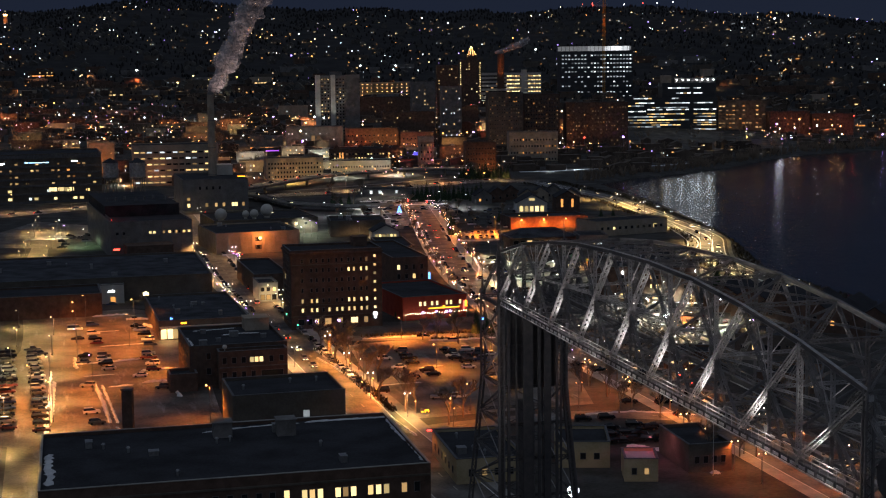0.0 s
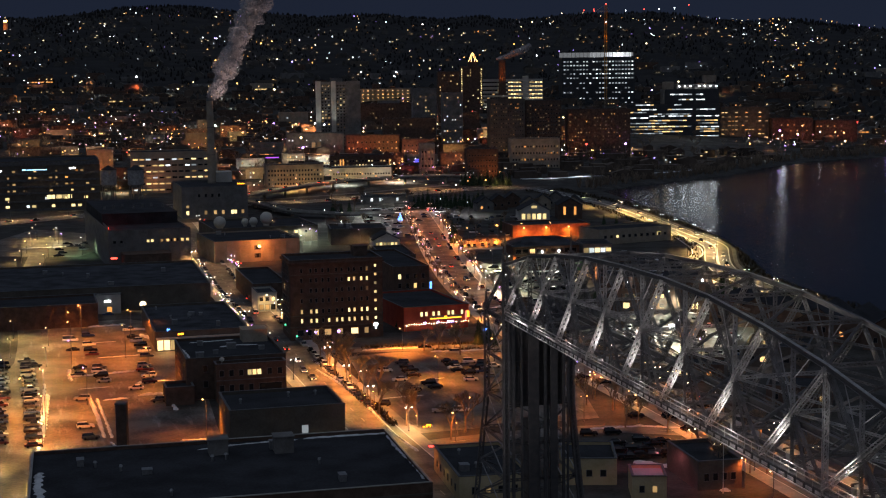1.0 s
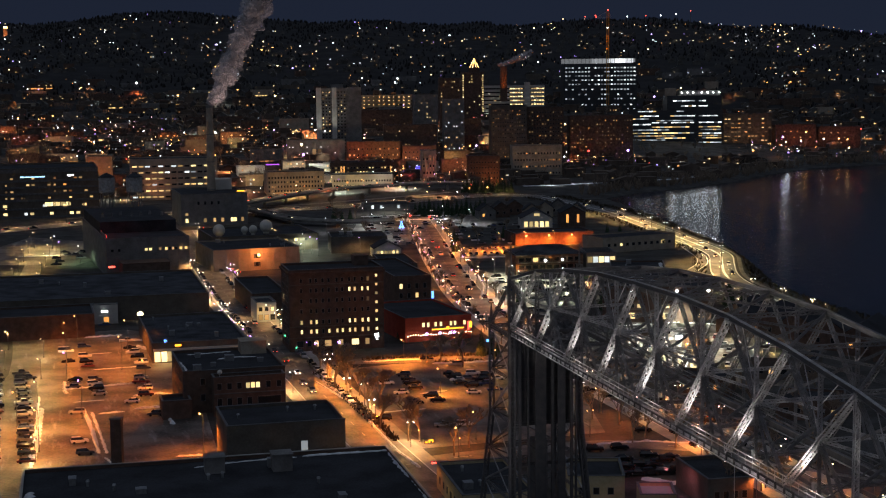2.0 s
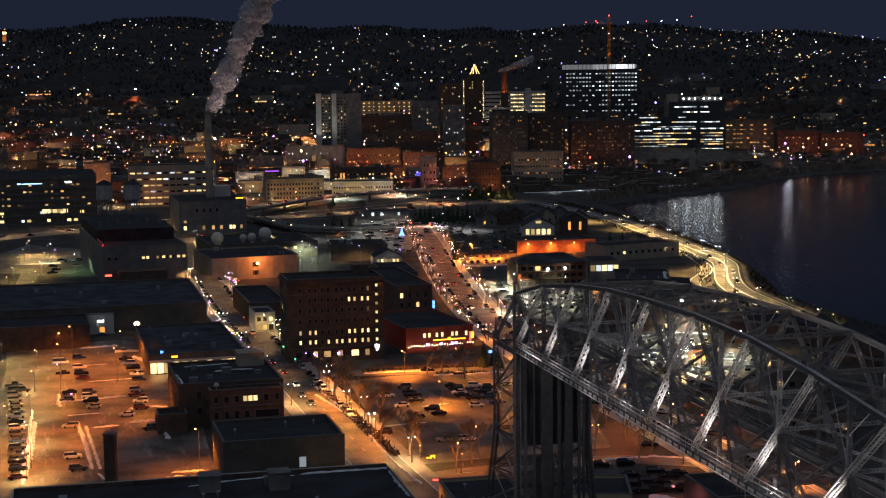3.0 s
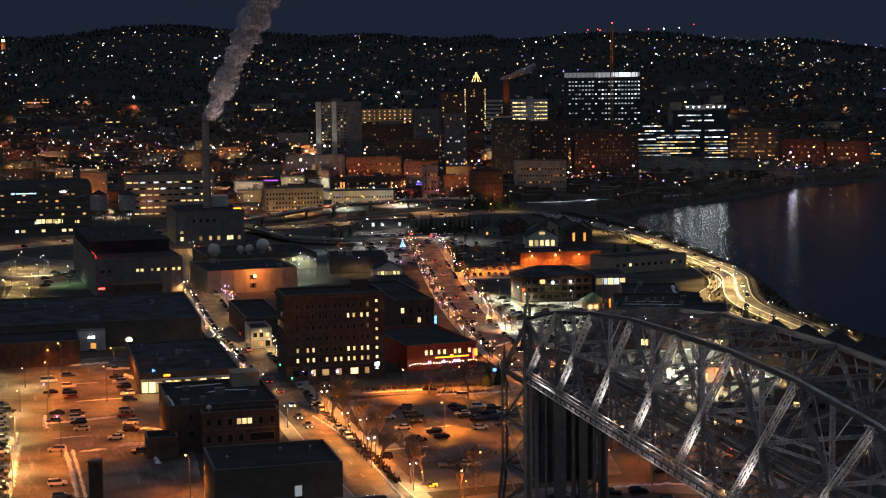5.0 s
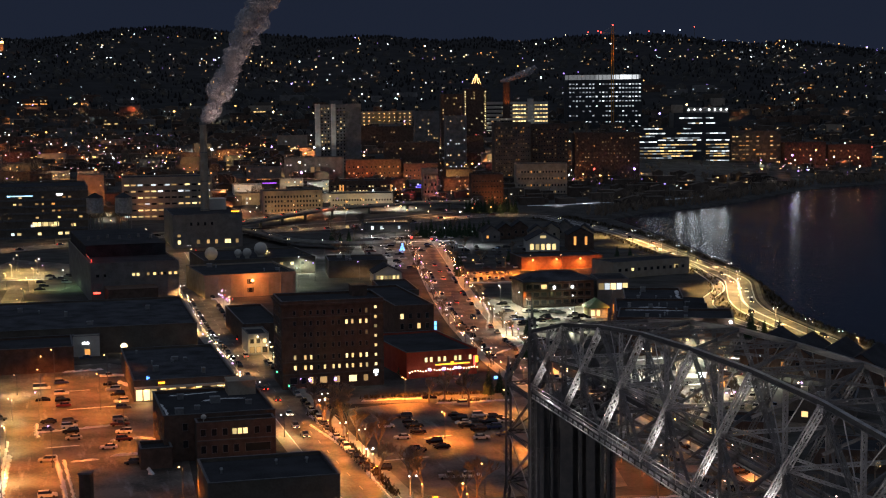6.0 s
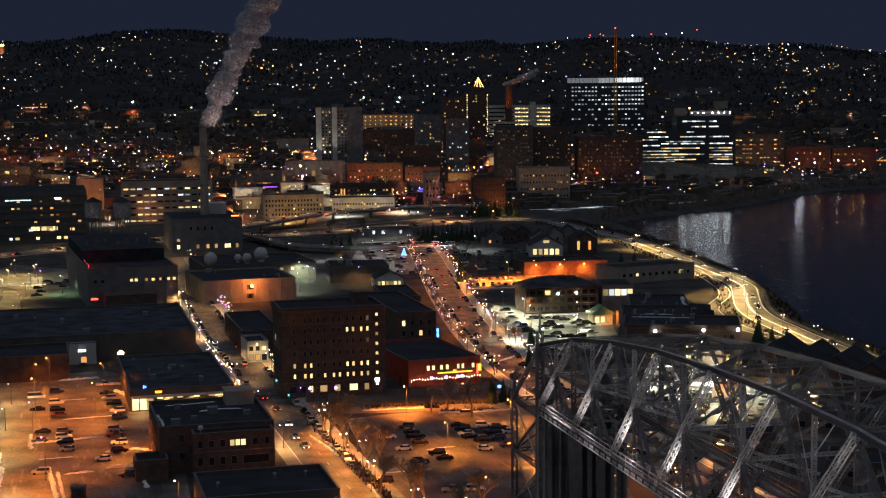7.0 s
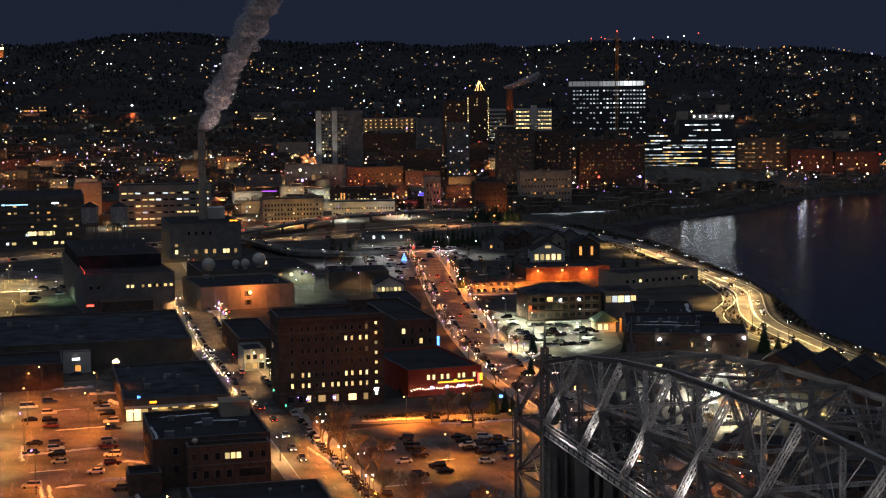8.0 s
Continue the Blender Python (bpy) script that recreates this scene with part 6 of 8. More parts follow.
for x, y, c, w, t in ((10, 828, "sodium", 30000, SODIUM), (26, 842, "sodium", 24000, SODIUM), (-40, 905, "white", 5000, COOL), (-48, 960, "white", 5000, COOL), (-215, 850, "white", 2000, (0.9, 1.0, 0.8)), (-190, 800, "white", 2000, (0.6, 1.0, 0.55)), (-232, 870, "warm", 1500, GOLD), (-205, 820, "violet", 500, WARM),
                      (-74.4, 832, "violet", 1500, (0.9, 1.0, 0.7)), (-70, 821, "violet", 0, None), (-48, 826, "violet", 1500, WARM), (-26, 805, "violet", 0, None), (-80, 850, "white", 4500, (0.9, 1.0, 0.7)), (-76, 800, "white", 3000, (0.9, 1.0, 0.7)), (-100, 880, "warm", 3000, GOLD), (40, 848, "sodium", 9000, SODIUM), (56, 852, "sodium", 9000, SODIUM), (80, 520, "warm", 4000, GOLD), (90, 560, "warm", 4000, GOLD), (72, 548, "white", 11000, (1.0, 0.95, 0.72)),
                      (75, 500, "warm", 5500, GOLD), (100, 500, "warm", 4500, GOLD), (62, 560, "white", 8000, (0.95, 1.0, 0.75)), (84, 590, "white", 8000, (0.95, 1.0, 0.75)), (78, 524, "white", 8000, (0.95, 1.0, 0.75)), (98, 545, "white", 8000, (0.95, 1.0, 0.75)), (76.6, 485.7, "violet", 600, WARM), (79, 487, "violet", 0, None), (101, 500, "violet", 0, None), (-60, 870, "white", 3500, COOL), (-56, 1055, "white", 2500, (1, 0.95, 0.8)), (-38, 1066, "white", 2500, (1, 0.95, 0.8)), (-205, 965, "warm", 5000, GOLD), (-188, 975, "white", 4000, COOL), (-215, 990, "warm", 5000, GOLD), (-176, 955, "sodium", 4000, SODIUM), (-5, 1010, "white", 6000, COOL), (12, 985, "white", 6000, COOL), (-75, 940, "white", 3000, COOL), (-138, 1438, "pink", 7000, (1.0, 0.4, 0.2)), (-134, 1430, "violet", 1500, WARM), (-62, 1428, "warm", 5000, GOLD), (-84, 1424, "warm", 5000, GOLD), (-30, 1424, "warm", 5000, GOLD), (18, 1424, "violet", 1500, WARM), (-216, 1012, "warm", 7000, GOLD), (-203, 1016, "warm", 7000, GOLD), (-192, 1018, "warm", 6000, GOLD), (-56, 1004, "white", 7000, (1, 1, 0.85)), (-43, 1008, "white", 6000, (1, 1, 0.85))):
    street_lamp(x, y, 9, c, 1, w, t)
for p in upper_line[1::3]:
    spot("viaduct_light", p.x, p.y - 4, 13, 1500, (1.0, 0.72, 0.4), 158, 0.4)
for p in lower_line[2::3]:
    spot("viaduct_light", p.x + 3, p.y - 5, 2.5, 1600, SODIUM, 165, 0.3)
for line, every in ((freeway_line, 7),):
    for n, i in enumerate(range(3, len(line) - 2, every)):
        p, q = line[i], line[i + 1]
        d = (q - p).normalized()
        street_lamp(p.x - d.y * 13, p.y + d.x * 13, 12, "sodium", 1, 4600, (1.0, 0.55, 0.22))

# ---- cars ----
CAR_PAINT = {
    "black": material("black_car_paint", (0.012, 0.012, 0.014), 0.25, 0.2, spec=0.6), "silver": material("silver_car_paint", (0.45, 0.46, 0.47), 0.3, 0.5, spec=0.6),
    "white": material("white_car_paint", (0.72, 0.72, 0.7), 0.3, spec=0.6), "grey": material("grey_car_paint", (0.1, 0.1, 0.11), 0.3, 0.3, spec=0.6),
    "maroon": material("maroon_car_paint", (0.12, 0.02, 0.02), 0.3, 0.1, spec=0.6), "blue": material("blue_car_paint", (0.03, 0.06, 0.16), 0.3, 0.2, spec=0.6)}
CLEAR_LAMP, RED_LENS = material("clear_lamp_lens", (0.5, 0.5, 0.5), 0.15, spec=0.6), material("red_lamp_lens", (0.25, 0.02, 0.02), 0.2, spec=0.6)
CAR_KINDS = {
    "sedan": ([(-2.3, 0.35), (-2.35, 0.7), (-2.2, 0.95), (-1.3, 1.0), (1.0, 0.98), (2.1, 0.82), (2.3, 0.6), (2.28, 0.35)], [(-1.75, 0.98), (-1.1, 1.42), (0.25, 1.44), (1.05, 0.98)]),
    "suv": ([(-2.3, 0.4), (-2.35, 0.8), (-2.3, 1.1), (1.0, 1.1), (2.1, 0.98), (2.32, 0.75), (2.3, 0.4)], [(-2.25, 1.1), (-2.0, 1.72), (0.3, 1.74), (1.05, 1.1)]),
    "pickup": ([(-2.75, 0.45), (-2.75, 1.05), (-0.7, 1.08), (1.3, 1.1), (2.6, 1.02), (2.75, 0.75), (2.72, 0.45)], [(-0.7, 1.08), (-0.6, 1.8), (0.6, 1.8), (1.35, 1.1)]),
    "van": ([(-2.7, 0.4), (-2.75, 1.1), (1.6, 1.1), (2.5, 0.95), (2.7, 0.7), (2.68, 0.4)], [(-2.72, 1.1), (-2.6, 2.1), (1.0, 2.1), (1.9, 1.05)])}
CAR_MESHES, FAR_CARS = {}, {}


def extrude(profile, half, tuck=0.0):
    """A side profile drawn out across the car; the upper points lean inwards."""
    s, n = Shape(), len(profile)
    low = min(z for _, z in profile)
    verts = [(x, e * (half - tuck * (z - low)), z) for e in (-1, 1) for x, z in profile]
    faces = [tuple(range(n)), tuple(range(2 * n - 1, n - 1, -1))] + [(i, n + i, n + (i + 1) % n, (i + 1) % n) for i in range(n)]
    return s.add(verts, faces)


def car(x, y, heading, kind, colour, lights=False, label=""):
    """A car of one kind: body, glasshouse, roof, four wheels and its lamps."""
    body, cabin = CAR_KINDS[kind]
    if y > 640 and not lights:
        far = FAR_CARS.setdefault(colour, (Shape(), []))
        m = Matrix.Translation((x, y, height(x, y) + 0.09)) @ Matrix.Rotation(radians(heading), 4, "Z")
        for k, s in enumerate((extrude(body, 0.9, 0.05), extrude(cabin, 0.82, 0.28))):
            far[0].add([m @ Vector(p) for p in s.v], s.f)
            far[1].extend([k] * len(s.f))
        return None
    key = (kind, colour)
    if key not in CAR_MESHES:
        end = body[-1][0]
        tail = body[0][0]
        roof = [(px * 1.0, pz + 0.015) for px, pz in cabin[1:3]]
        top = Shape().box(roof[0][0] - 0.05, -0.62, roof[0][1], roof[1][0] + 0.05, 0.62, roof[0][1] + 0.05)
        wheel = Shape().tube((0, -0.11, 0), (0, 0.11, 0), 0.34, 0.34, 12)
        CAR_MESHES[key] = (extrude(body, 0.9, 0.05).mesh("body", CAR_PAINT[colour]), extrude(cabin, 0.82, 0.28).mesh("glasshouse", DARK_GLASS), top.mesh("roof", CAR_PAINT[colour]), wheel.mesh("wheel", RUBBER), end, tail)
    bm, wm, rm, wheel, end, tail = CAR_MESHES[key]
    words = {"sedan": "saloon car", "suv": "sport utility car", "pickup": "pickup truck", "van": "tall van"}[kind]
    c = thing("car", Matrix.Translation((x, y, height(x, y) + 0.09)) @ Matrix.Rotation(radians(heading), 4, "Z"), label or (f"{colour} {words} driving with its lamps on" if lights else f"{colour} {words} parked on salted asphalt"), "car", "driving cars" if lights else "parked cars")
    shell = part("body", bm, None, c)
    part("glasshouse", wm, None, c)
    part("roof", rm, None, c)
    if y > 500 and not lights:
        return c
    for sx in (tail + 0.85, end - 0.9) if y < 760 else ():
        for sy in (-0.82, 0.82):
            part("wheel", wheel, None, c).location = (sx, sy, 0.34)
    if y > 470 and not lights:
        return c
    for key2, sx, mat, on in (("headlight", end, CLEAR_LAMP, GLOW["warm"]), ("tail_light", tail, RED_LENS, GLOW["red"])):
        k = (kind, key2, lights)
        if k not in CAR_MESHES:
            CAR_MESHES[k] = Shape().box(-0.05, -0.2, -0.09, 0.06, 0.2, 0.09).mesh(key2, on if lights else mat)
        for sy in (-0.62, 0.62):
            part(key2, CAR_MESHES[k], None, shell).location = (sx, sy, 0.72)
    return c


COLOURS = ["black", "silver", "white", "grey", "grey", "black", "maroon", "blue", "black", "silver", "white", "grey", "black"]
KINDS = ["sedan", "suv", "suv", "sedan", "pickup", "suv"]
r = random.Random(21)
EAST = [(-15.9, 496.8), (-14.1, 489.3), (-12.9, 483.2), (-11.5, 476.1), (-15.7, 469.4), (-20.6, 483.4), (-6.9, 463.6), (-4.9, 458.1), (-11.0, 454.1), (-1.0, 497.6), (0.1, 492.5), (1.1, 487.5), (4.6, 490.5), (6.1, 497.3), (2.1, 483.0),
        (5.4, 478.5), (8.6, 487.5), (9.6, 481.1), (6.0, 468.7), (12.2, 472.7), (-2.7, 425.8), (2.8, 426.5), (-19.5, 434.6), (0.5, 513.4), (-8.9, 523.5), (10.5, 494.0), (13.5, 489.5)]
for x, y in EAST:
    car(x, y, 8 + r.uniform(-6, 6) + r.choice((0, 180)), r.choice(KINDS), "white" if (x, y) in ((-20.6, 483.4),) else r.choice(COLOURS))
WEST = [(-129.9, 552.6), (-125.3, 534.3), (-128.5, 524.1), (-122.2, 523.2), (-120.2, 516.2), (-118.7, 492.9), (-112.6, 493.3), (-111.1, 486.4), (-116.8, 482.4), (-109.0, 479.4), (-106.3, 471.6), (-110.4, 540.8), (-107.0, 531.9),
        (-103.7, 521.6), (-98.6, 495.7), (-97.1, 488.8), (-94.0, 478.9), (-94.2, 460.4), (-107.0, 446.2), (-84.2, 443.2), (-133.2, 600.2), (-97.8, 411.1), (-93.6, 399.0), (-134.6, 497.0), (-159.8, 572.7), (-113, 549), (-101, 512), (-92, 470)]
for x, y in WEST:
    car(x, y, 12 + r.uniform(-6, 6) + r.choice((0, 180)), r.choice(KINDS), r.choice(COLOURS))
for k in range(15):
    car(-146 + k * 2.15 + r.uniform(-0.4, 0.4), 500 - k * 7.6 + r.uniform(-1, 1), 15 + r.uniform(-5, 5), r.choice(KINDS), r.choice(COLOURS))
car(-134, 543.6, 12, "van", "white")
car(-117.1, 563.7, 10, "pickup", "white")
for k in range(16):
    car(-139 + k * 2.2 + r.uniform(-0.3, 0.3), 505 - k * 7.6, 15 + r.uniform(-5, 5), r.choice(KINDS), r.choice(COLOURS))
HOTEL = [(20.3, 728), (22.5, 707), (27.3, 675), (27.3, 668), (34.5, 681), (34.5, 673), (37.8, 703), (41.6, 703), (46.6, 686), (48.4, 680), (50, 671), (32.1, 627), (35.4, 622), (22, 716), (30, 660), (38, 662), (52, 664), (44, 700), (30.5, 703), (34, 703.5), (24.5, 690), (25.5, 683), (37, 690), (38.5, 684), (40, 678), (33, 652), (36.5, 653), (40, 654), (43.5, 655), (47, 656), (49.5, 696), (53, 690), (54.5, 682)]
for x, y in HOTEL:
    car(x, y, 20 + r.uniform(-8, 8) + r.choice((0, 180)), r.choice(KINDS), r.choice(COLOURS))
for x, y in ((62, 402), (65, 412), (59, 416), (50, 418), (54, 440), (58, 455), (72, 400), (46, 462), (40, 470), (69, 428), (33, 372.5), (36.2, 373), (39.5, 373.4), (43, 374), (46.4, 374.4), (49.8, 375), (53.2, 375.6), (34, 379), (41, 380), (48, 381), (35.3, 397.6), (41.6, 398.9), (41.6, 388), (48, 390.9), (50.5, 385.7), (53.2, 389.1), (38, 383), (45, 382)):
    car(x, y, 5 + r.uniform(-8, 8), r.choice(KINDS), "black")
for x, y in ((-61.7, 540.3), (-55.9, 522.7), (-50, 501.2), (-46.4, 484.3), (-42.7, 473.1), (-76, 601), (-84, 640)):
    car(x, y, 106 if x < -50 else -74, r.choice(KINDS), r.choice(COLOURS), True)
for x, y in ((2.6, 767.4), (0.2, 735), (7.2, 688.6), (7.0, 660), (10.7, 606), (22.0, 592.9), (-8, 852), (-11, 880), (-6, 820), (60, 420), (58.7, 375.8)):
    car(x, y, 100 if x < 4 else -72, r.choice(KINDS), r.choice(COLOURS), True)
for p, q in zip(shore_line[4:-6:5], shore_line[5:-5:5]):
    a = math.degrees(math.atan2(q.y - p.y, q.x - p.x))
    car(p.x + r.choice((-3, 3)), p.y, a, r.choice(KINDS), r.choice(COLOURS), True)
for line, every, up in ((upper_line, 3, 6.0), (lower_line, 4, 3.5)):
    for p, q in zip(line[1:-1:every], line[2::every]):
        c = car(p.x + r.uniform(-2, 2), p.y, math.degrees(math.atan2(q.y - p.y, q.x - p.x)), r.choice(KINDS), r.choice(COLOURS), True)
        c.matrix_world = Matrix.Translation((0, 0, up)) @ c.matrix_world
for k in range(95):
    x, y = -48 + 9.0 * (k % 13) + r.uniform(-2.5, 2.5), 868 + 17 * (k // 13) + r.uniform(-3, 3)
    if abs(x - (-22 + (1030 - y) * 0.083)) > 14:
        car(x, y, 12 + r.choice((0, 90)) + r.uniform(-6, 6), r.choice(KINDS), r.choice(COLOURS))
for p, q in zip(freeway_line[4:-3:4], freeway_line[5:-2:4]):
    a = math.degrees(math.atan2(q.y - p.y, q.x - p.x))
    car(p.x, p.y + r.choice((-6, 5)), a, r.choice(KINDS), r.choice(COLOURS), True)


def parked_along(line, side, lo, hi, fill):
    for p, q in zip(line[:-1], line[1:]):
        if lo < p.y < hi and r.random() < fill:
            d = (q - p).normalized()
            car(p.x - d.y * side, p.y + d.x * side, math.degrees(math.atan2(d.y, d.x)) + r.choice((0, 180)), r.choice(KINDS), r.choice(COLOURS))


parked_along(lake_line, 5.2, 430, 760, 0.75)
parked_along(lake_line, -5.2, 540, 760, 0.7)
parked_along(park_line, 5.2, 540, 880, 0.45)
parked_along(park_line, -5.2, 560, 860, 0.5)
for i in range(20):
    car(-52 + r.uniform(0, 60), 955 + 18 * r.randrange(5) + r.uniform(-2, 2), 12 + r.uniform(-6, 6), r.choice(KINDS), r.choice(COLOURS))
for i in range(14):
    car(-215 + r.uniform(0, 34), 790 + 14 * r.randrange(5) + r.uniform(-2, 2), 12 + r.uniform(-6, 6), r.choice(KINDS), r.choice(COLOURS))
for i in range(54):
    if i % 7 != 3:
        car(58 + 5.2 * (i % 9) + r.uniform(-1, 1), 505 + 13 * (i // 9) + 2 * (i % 9 > 4) + r.uniform(-1, 1), 75 + r.uniform(-6, 6), r.choice(KINDS), r.choice(COLOURS))


# lamps, lit doorways and lit boards along the shop fronts
def front_lights(name, label, line, side, lo, hi, n, size, mat, seed):
    q = random.Random(seed)
    s = Shape()
    inside = [(p, t) for p, t in zip(line[:-1], line[1:]) if lo < p.y < hi]
    for i in range(n):
        p, t = q.choice(inside)
        d = (t - p).normalized()
        o, k = side * q.uniform(7.5, 11.5), size * q.uniform(0.6, 1.3)
        at = p.lerp(t, q.random()) + Vector((-d.y, d.x, 0)) * o
        z = height(at.x, at.y) + q.uniform(2.2, 5.0)
        s.box(at.x - k, at.y - k * 0.4, z - k, at.x + k, at.y + k * 0.4, z + k)
    tagged(new(name, s.mesh(name, mat)), label, "lights", kind="stuff")


for i, (line, lo, hi, n) in enumerate(((lake_line, 540, 940, 110), (park_line, 420, 1000, 90))):
    for j, (tone, share) in enumerate((("warm", 0.6), ("violet", 0.22), ("white", 0.4), ("sodium", 0.4), ("red", 0.12))):
        for side in (-1, 1):
            front_lights("shop_front_lights", f"small {tone} lamps along the shop fronts of a street", line, side, lo, hi, max(3, int(n * share / 2)), 0.15, GLOW[tone], 11 * i + j * 3 + side)

# ---- trees ----
def bare_tree(seed, tall):
    """A leafless tree: a trunk that forks again and again into twigs."""
    q = random.Random(seed)
    trunk, twigs = Shape(), Shape()

    def grow(p, d, length, radius, depth):
        e = p + d * length
        (trunk if depth < 2 else twigs).tube(p, e, max(radius, 0.062), max(radius * 0.66, 0.055), 6 if depth < 2 else 3)
        if depth >= 5:
            return
        for k in range(3 if depth else 4):
            a = q.uniform(0, 2 * math.pi)
            side = Vector((math.cos(a), math.sin(a), q.uniform(-0.1, 0.4)))
            grow(e - d * length * q.uniform(0, 0.35), (d + side * q.uniform(0.4, 0.75)).normalized(), length * q.uniform(0.6, 0.78), radius * 0.6, depth + 1)

    grow(Vector((0, 0, -0.2)), Vector((0, 0, 1)), tall * 0.3, tall * 0.022, 0)
    return trunk.mesh("trunk", BARK), twigs.mesh("crown", BARK)


TREES = [bare_tree(s, 13) for s in (1, 2, 3, 4)]


def tree(x, y, size=1.0, seed=0):
    t = thing("bare_tree", Matrix.Translation((x, y, height(x, y))) @ Matrix.Rotation(seed * 1.7, 4, "Z") @ Matrix.Scale(size, 4), "leafless winter street tree with fine bare twigs", "tree", "bare trees")
    part("trunk", TREES[seed % 4][0], None, t)
    part("crown", TREES[seed % 4][1], None, t)


for i, (x, y) in enumerate([(-38.6, 490.7), (-34.2, 493), (-36, 478), (-28, 467.4), (-31, 472), (-24.5, 449.7), (-19.9, 424.1), (-21.2, 449.5), (-9.3, 413.4), (-12, 410), (-9, 518.7), (-4.1, 518.4), (3.1, 511.3), (-0.2, 394.7), (3.6, 403.1), (-40, 500), (-43, 508), (-33, 483)]):
    tree(x, y, 0.85 + 0.4 * ((i * 7) % 5) / 4, i)
for i, (x, y) in enumerate([(41.2, 442), (38, 434), (45.8, 406.5), (49.9, 412), (44.6, 427), (61.4, 384), (65.6, 375), (69.4, 359), (73.4, 359), (52, 430), (50, 450), (34, 460), (32, 480), (28, 500), (24, 512), (60, 410), (74, 420), (80, 400), (88, 380), (55, 470), (64, 478), (76, 450), (70, 440), (84, 446), (96, 440), (100, 420), (92, 410), (106, 462), (86, 470), (62, 494), (56, 508), (70, 500), (82, 506), (110, 492), (58, 532), (66, 545), (72, 556), (90, 566), (104, 530), (48, 476), (46, 490), (78, 390), (72, 380), (56, 400), (84, 366), (96, 352), (60, 352)]):
    tree(x, y, 0.7 + 0.3 * ((i * 5) % 7) / 6, i + 3)
for i, p in enumerate(park_line[14:84:2]):
    tree(p.x + (10 if i % 2 else -10), p.y, 0.55 + 0.1 * (i % 3), i)
for i in range(26):
    q = random.Random(300 + i)
    x, y = q.uniform(-90, 60), q.uniform(870, 1130)
    if abs(x + 14) > 10:
        tree(x, y, q.uniform(0.8, 1.2), i)


def spruce_meshes(seed, tall):
    q = random.Random(seed)
    s = Shape()
    for i in range(26):
        f = i / 26
        z, reach = tall * (0.08 + 0.9 * f), tall * 0.23 * (1 - f) + 0.15
        n = max(5, int(13 * (1 - f)))
        for k in range(n):
            a = 2 * math.pi * (k + q.random()) / n
            l = reach * q.uniform(0.65, 1.1)
            u, v = Vector((math.cos(a), math.sin(a), 0)), Vector((-math.sin(a), math.cos(a), 0))
            c = Vector((0, 0, z))
            tip, w = c + u * l - Vector((0, 0, l * 0.35)), l * 0.3
            m = c + u * l * 0.55 - Vector((0, 0, l * 0.12))
            s.add([c, m + v * w, tip, m - v * w, m + Vector((0, 0, 0.25 * l))], [(0, 1, 4), (1, 2, 4), (2, 3, 4), (3, 0, 4), (0, 3, 2, 1)])
    return Shape().tube((0, 0, -0.2), (0, 0, tall * 0.95), tall * 0.02, 0.03, 7).mesh("trunk", BARK), s.mesh("crown", NEEDLES)


SPRUCES = [spruce_meshes(s, 10) for s in (5, 6)]
for i, (x, y, k) in enumerate([(111.9, 636, 1.3), (118.5, 643, 0.7), (124, 642, 0.7), (9.5, 531, 1.0), (13, 534, 0.8), (15, 529, 0.7), (-18.5, 566, 0.9), (-16.5, 574, 0.8), (24, 596, 0.8), (27, 640, 0.9), (60, 628, 1.1), (42, 888, 0.8), (30, 900, 0.9), (-70, 1000, 1.0), (-76, 1012, 1.1), (-66, 1020, 0.9), (90, 905, 0.9), (98, 912, 0.8)]
                              + [(-24 + 3.1 * k, 1046 + 9 * math.sin(k * 2.3), 1.0 + 0.12 * (k % 4)) for k in range(16)] + [(10 + 2.9 * k, 1236 + 8 * math.sin(k * 1.9), 1.1 + 0.15 * (k % 4)) for k in range(14)]
                              + [(1.5 + 1.6 * (k % 2), 834 + 9 * k, 0.9 + 0.1 * (k % 3)) for k in range(5)]):
    t = thing("spruce", Matrix.Translation((x, y, height(x, y))) @ Matrix.Rotation(i, 4, "Z") @ Matrix.Scale(k, 4), "dark green pointed spruce tree standing in thin snow", "tree", "spruces")
    part("trunk", SPRUCES[i % 2][0], None, t)
    part("crown", SPRUCES[i % 2][1], None, t)

# ---- chimney, steam and tanks ----
chimney = thing("chimney_stack", Matrix.Translation((-157.5, 1030, 0)), "tall tapered concrete chimney giving off white steam", "chimney")
shaft = Shape().tube((0, 0, 0), (0, 0, 74.4), 3.1, 2.1, 24)
part("shaft", shaft, TAN, chimney)
for z in (20, 38, 56):
    part("band", Shape().tube((0, 0, z), (0, 0, z + 0.5), 3.2 - z * 0.0134, 3.19 - z * 0.0134, 24), GREY_WALL, chimney)
part("rim", Shape().tube((0, 0, 73.6), (0, 0, 75.4), 2.35, 2.3, 20), GREY_WALL, chimney, "grey chimney rim")

STEAM = bpy.data.materials.new("steam")
STEAM.use_nodes = True
sn, sl = STEAM.node_tree.nodes, STEAM.node_tree.links
sn.remove(sn["Principled BSDF"])
body_light, glow_through, pair = sn.new("ShaderNodeBsdfDiffuse"), sn.new("ShaderNodeBsdfTranslucent"), sn.new("ShaderNodeMixShader")
veil, fade, cloud, reach, place = sn.new("ShaderNodeBsdfTransparent"), sn.new("ShaderNodeMixShader"), sn.new("ShaderNodeTexNoise"), sn.new("ShaderNodeMapRange"), sn.new("ShaderNodeNewGeometry")
for node in (body_light, glow_through):
    node.inputs["Color"].default_value = (0.84, 0.8, 0.8, 1)
pair.inputs[0].default_value = 0.6
cloud.inputs["Scale"].default_value, cloud.inputs["Detail"].default_value = 0.16, 6
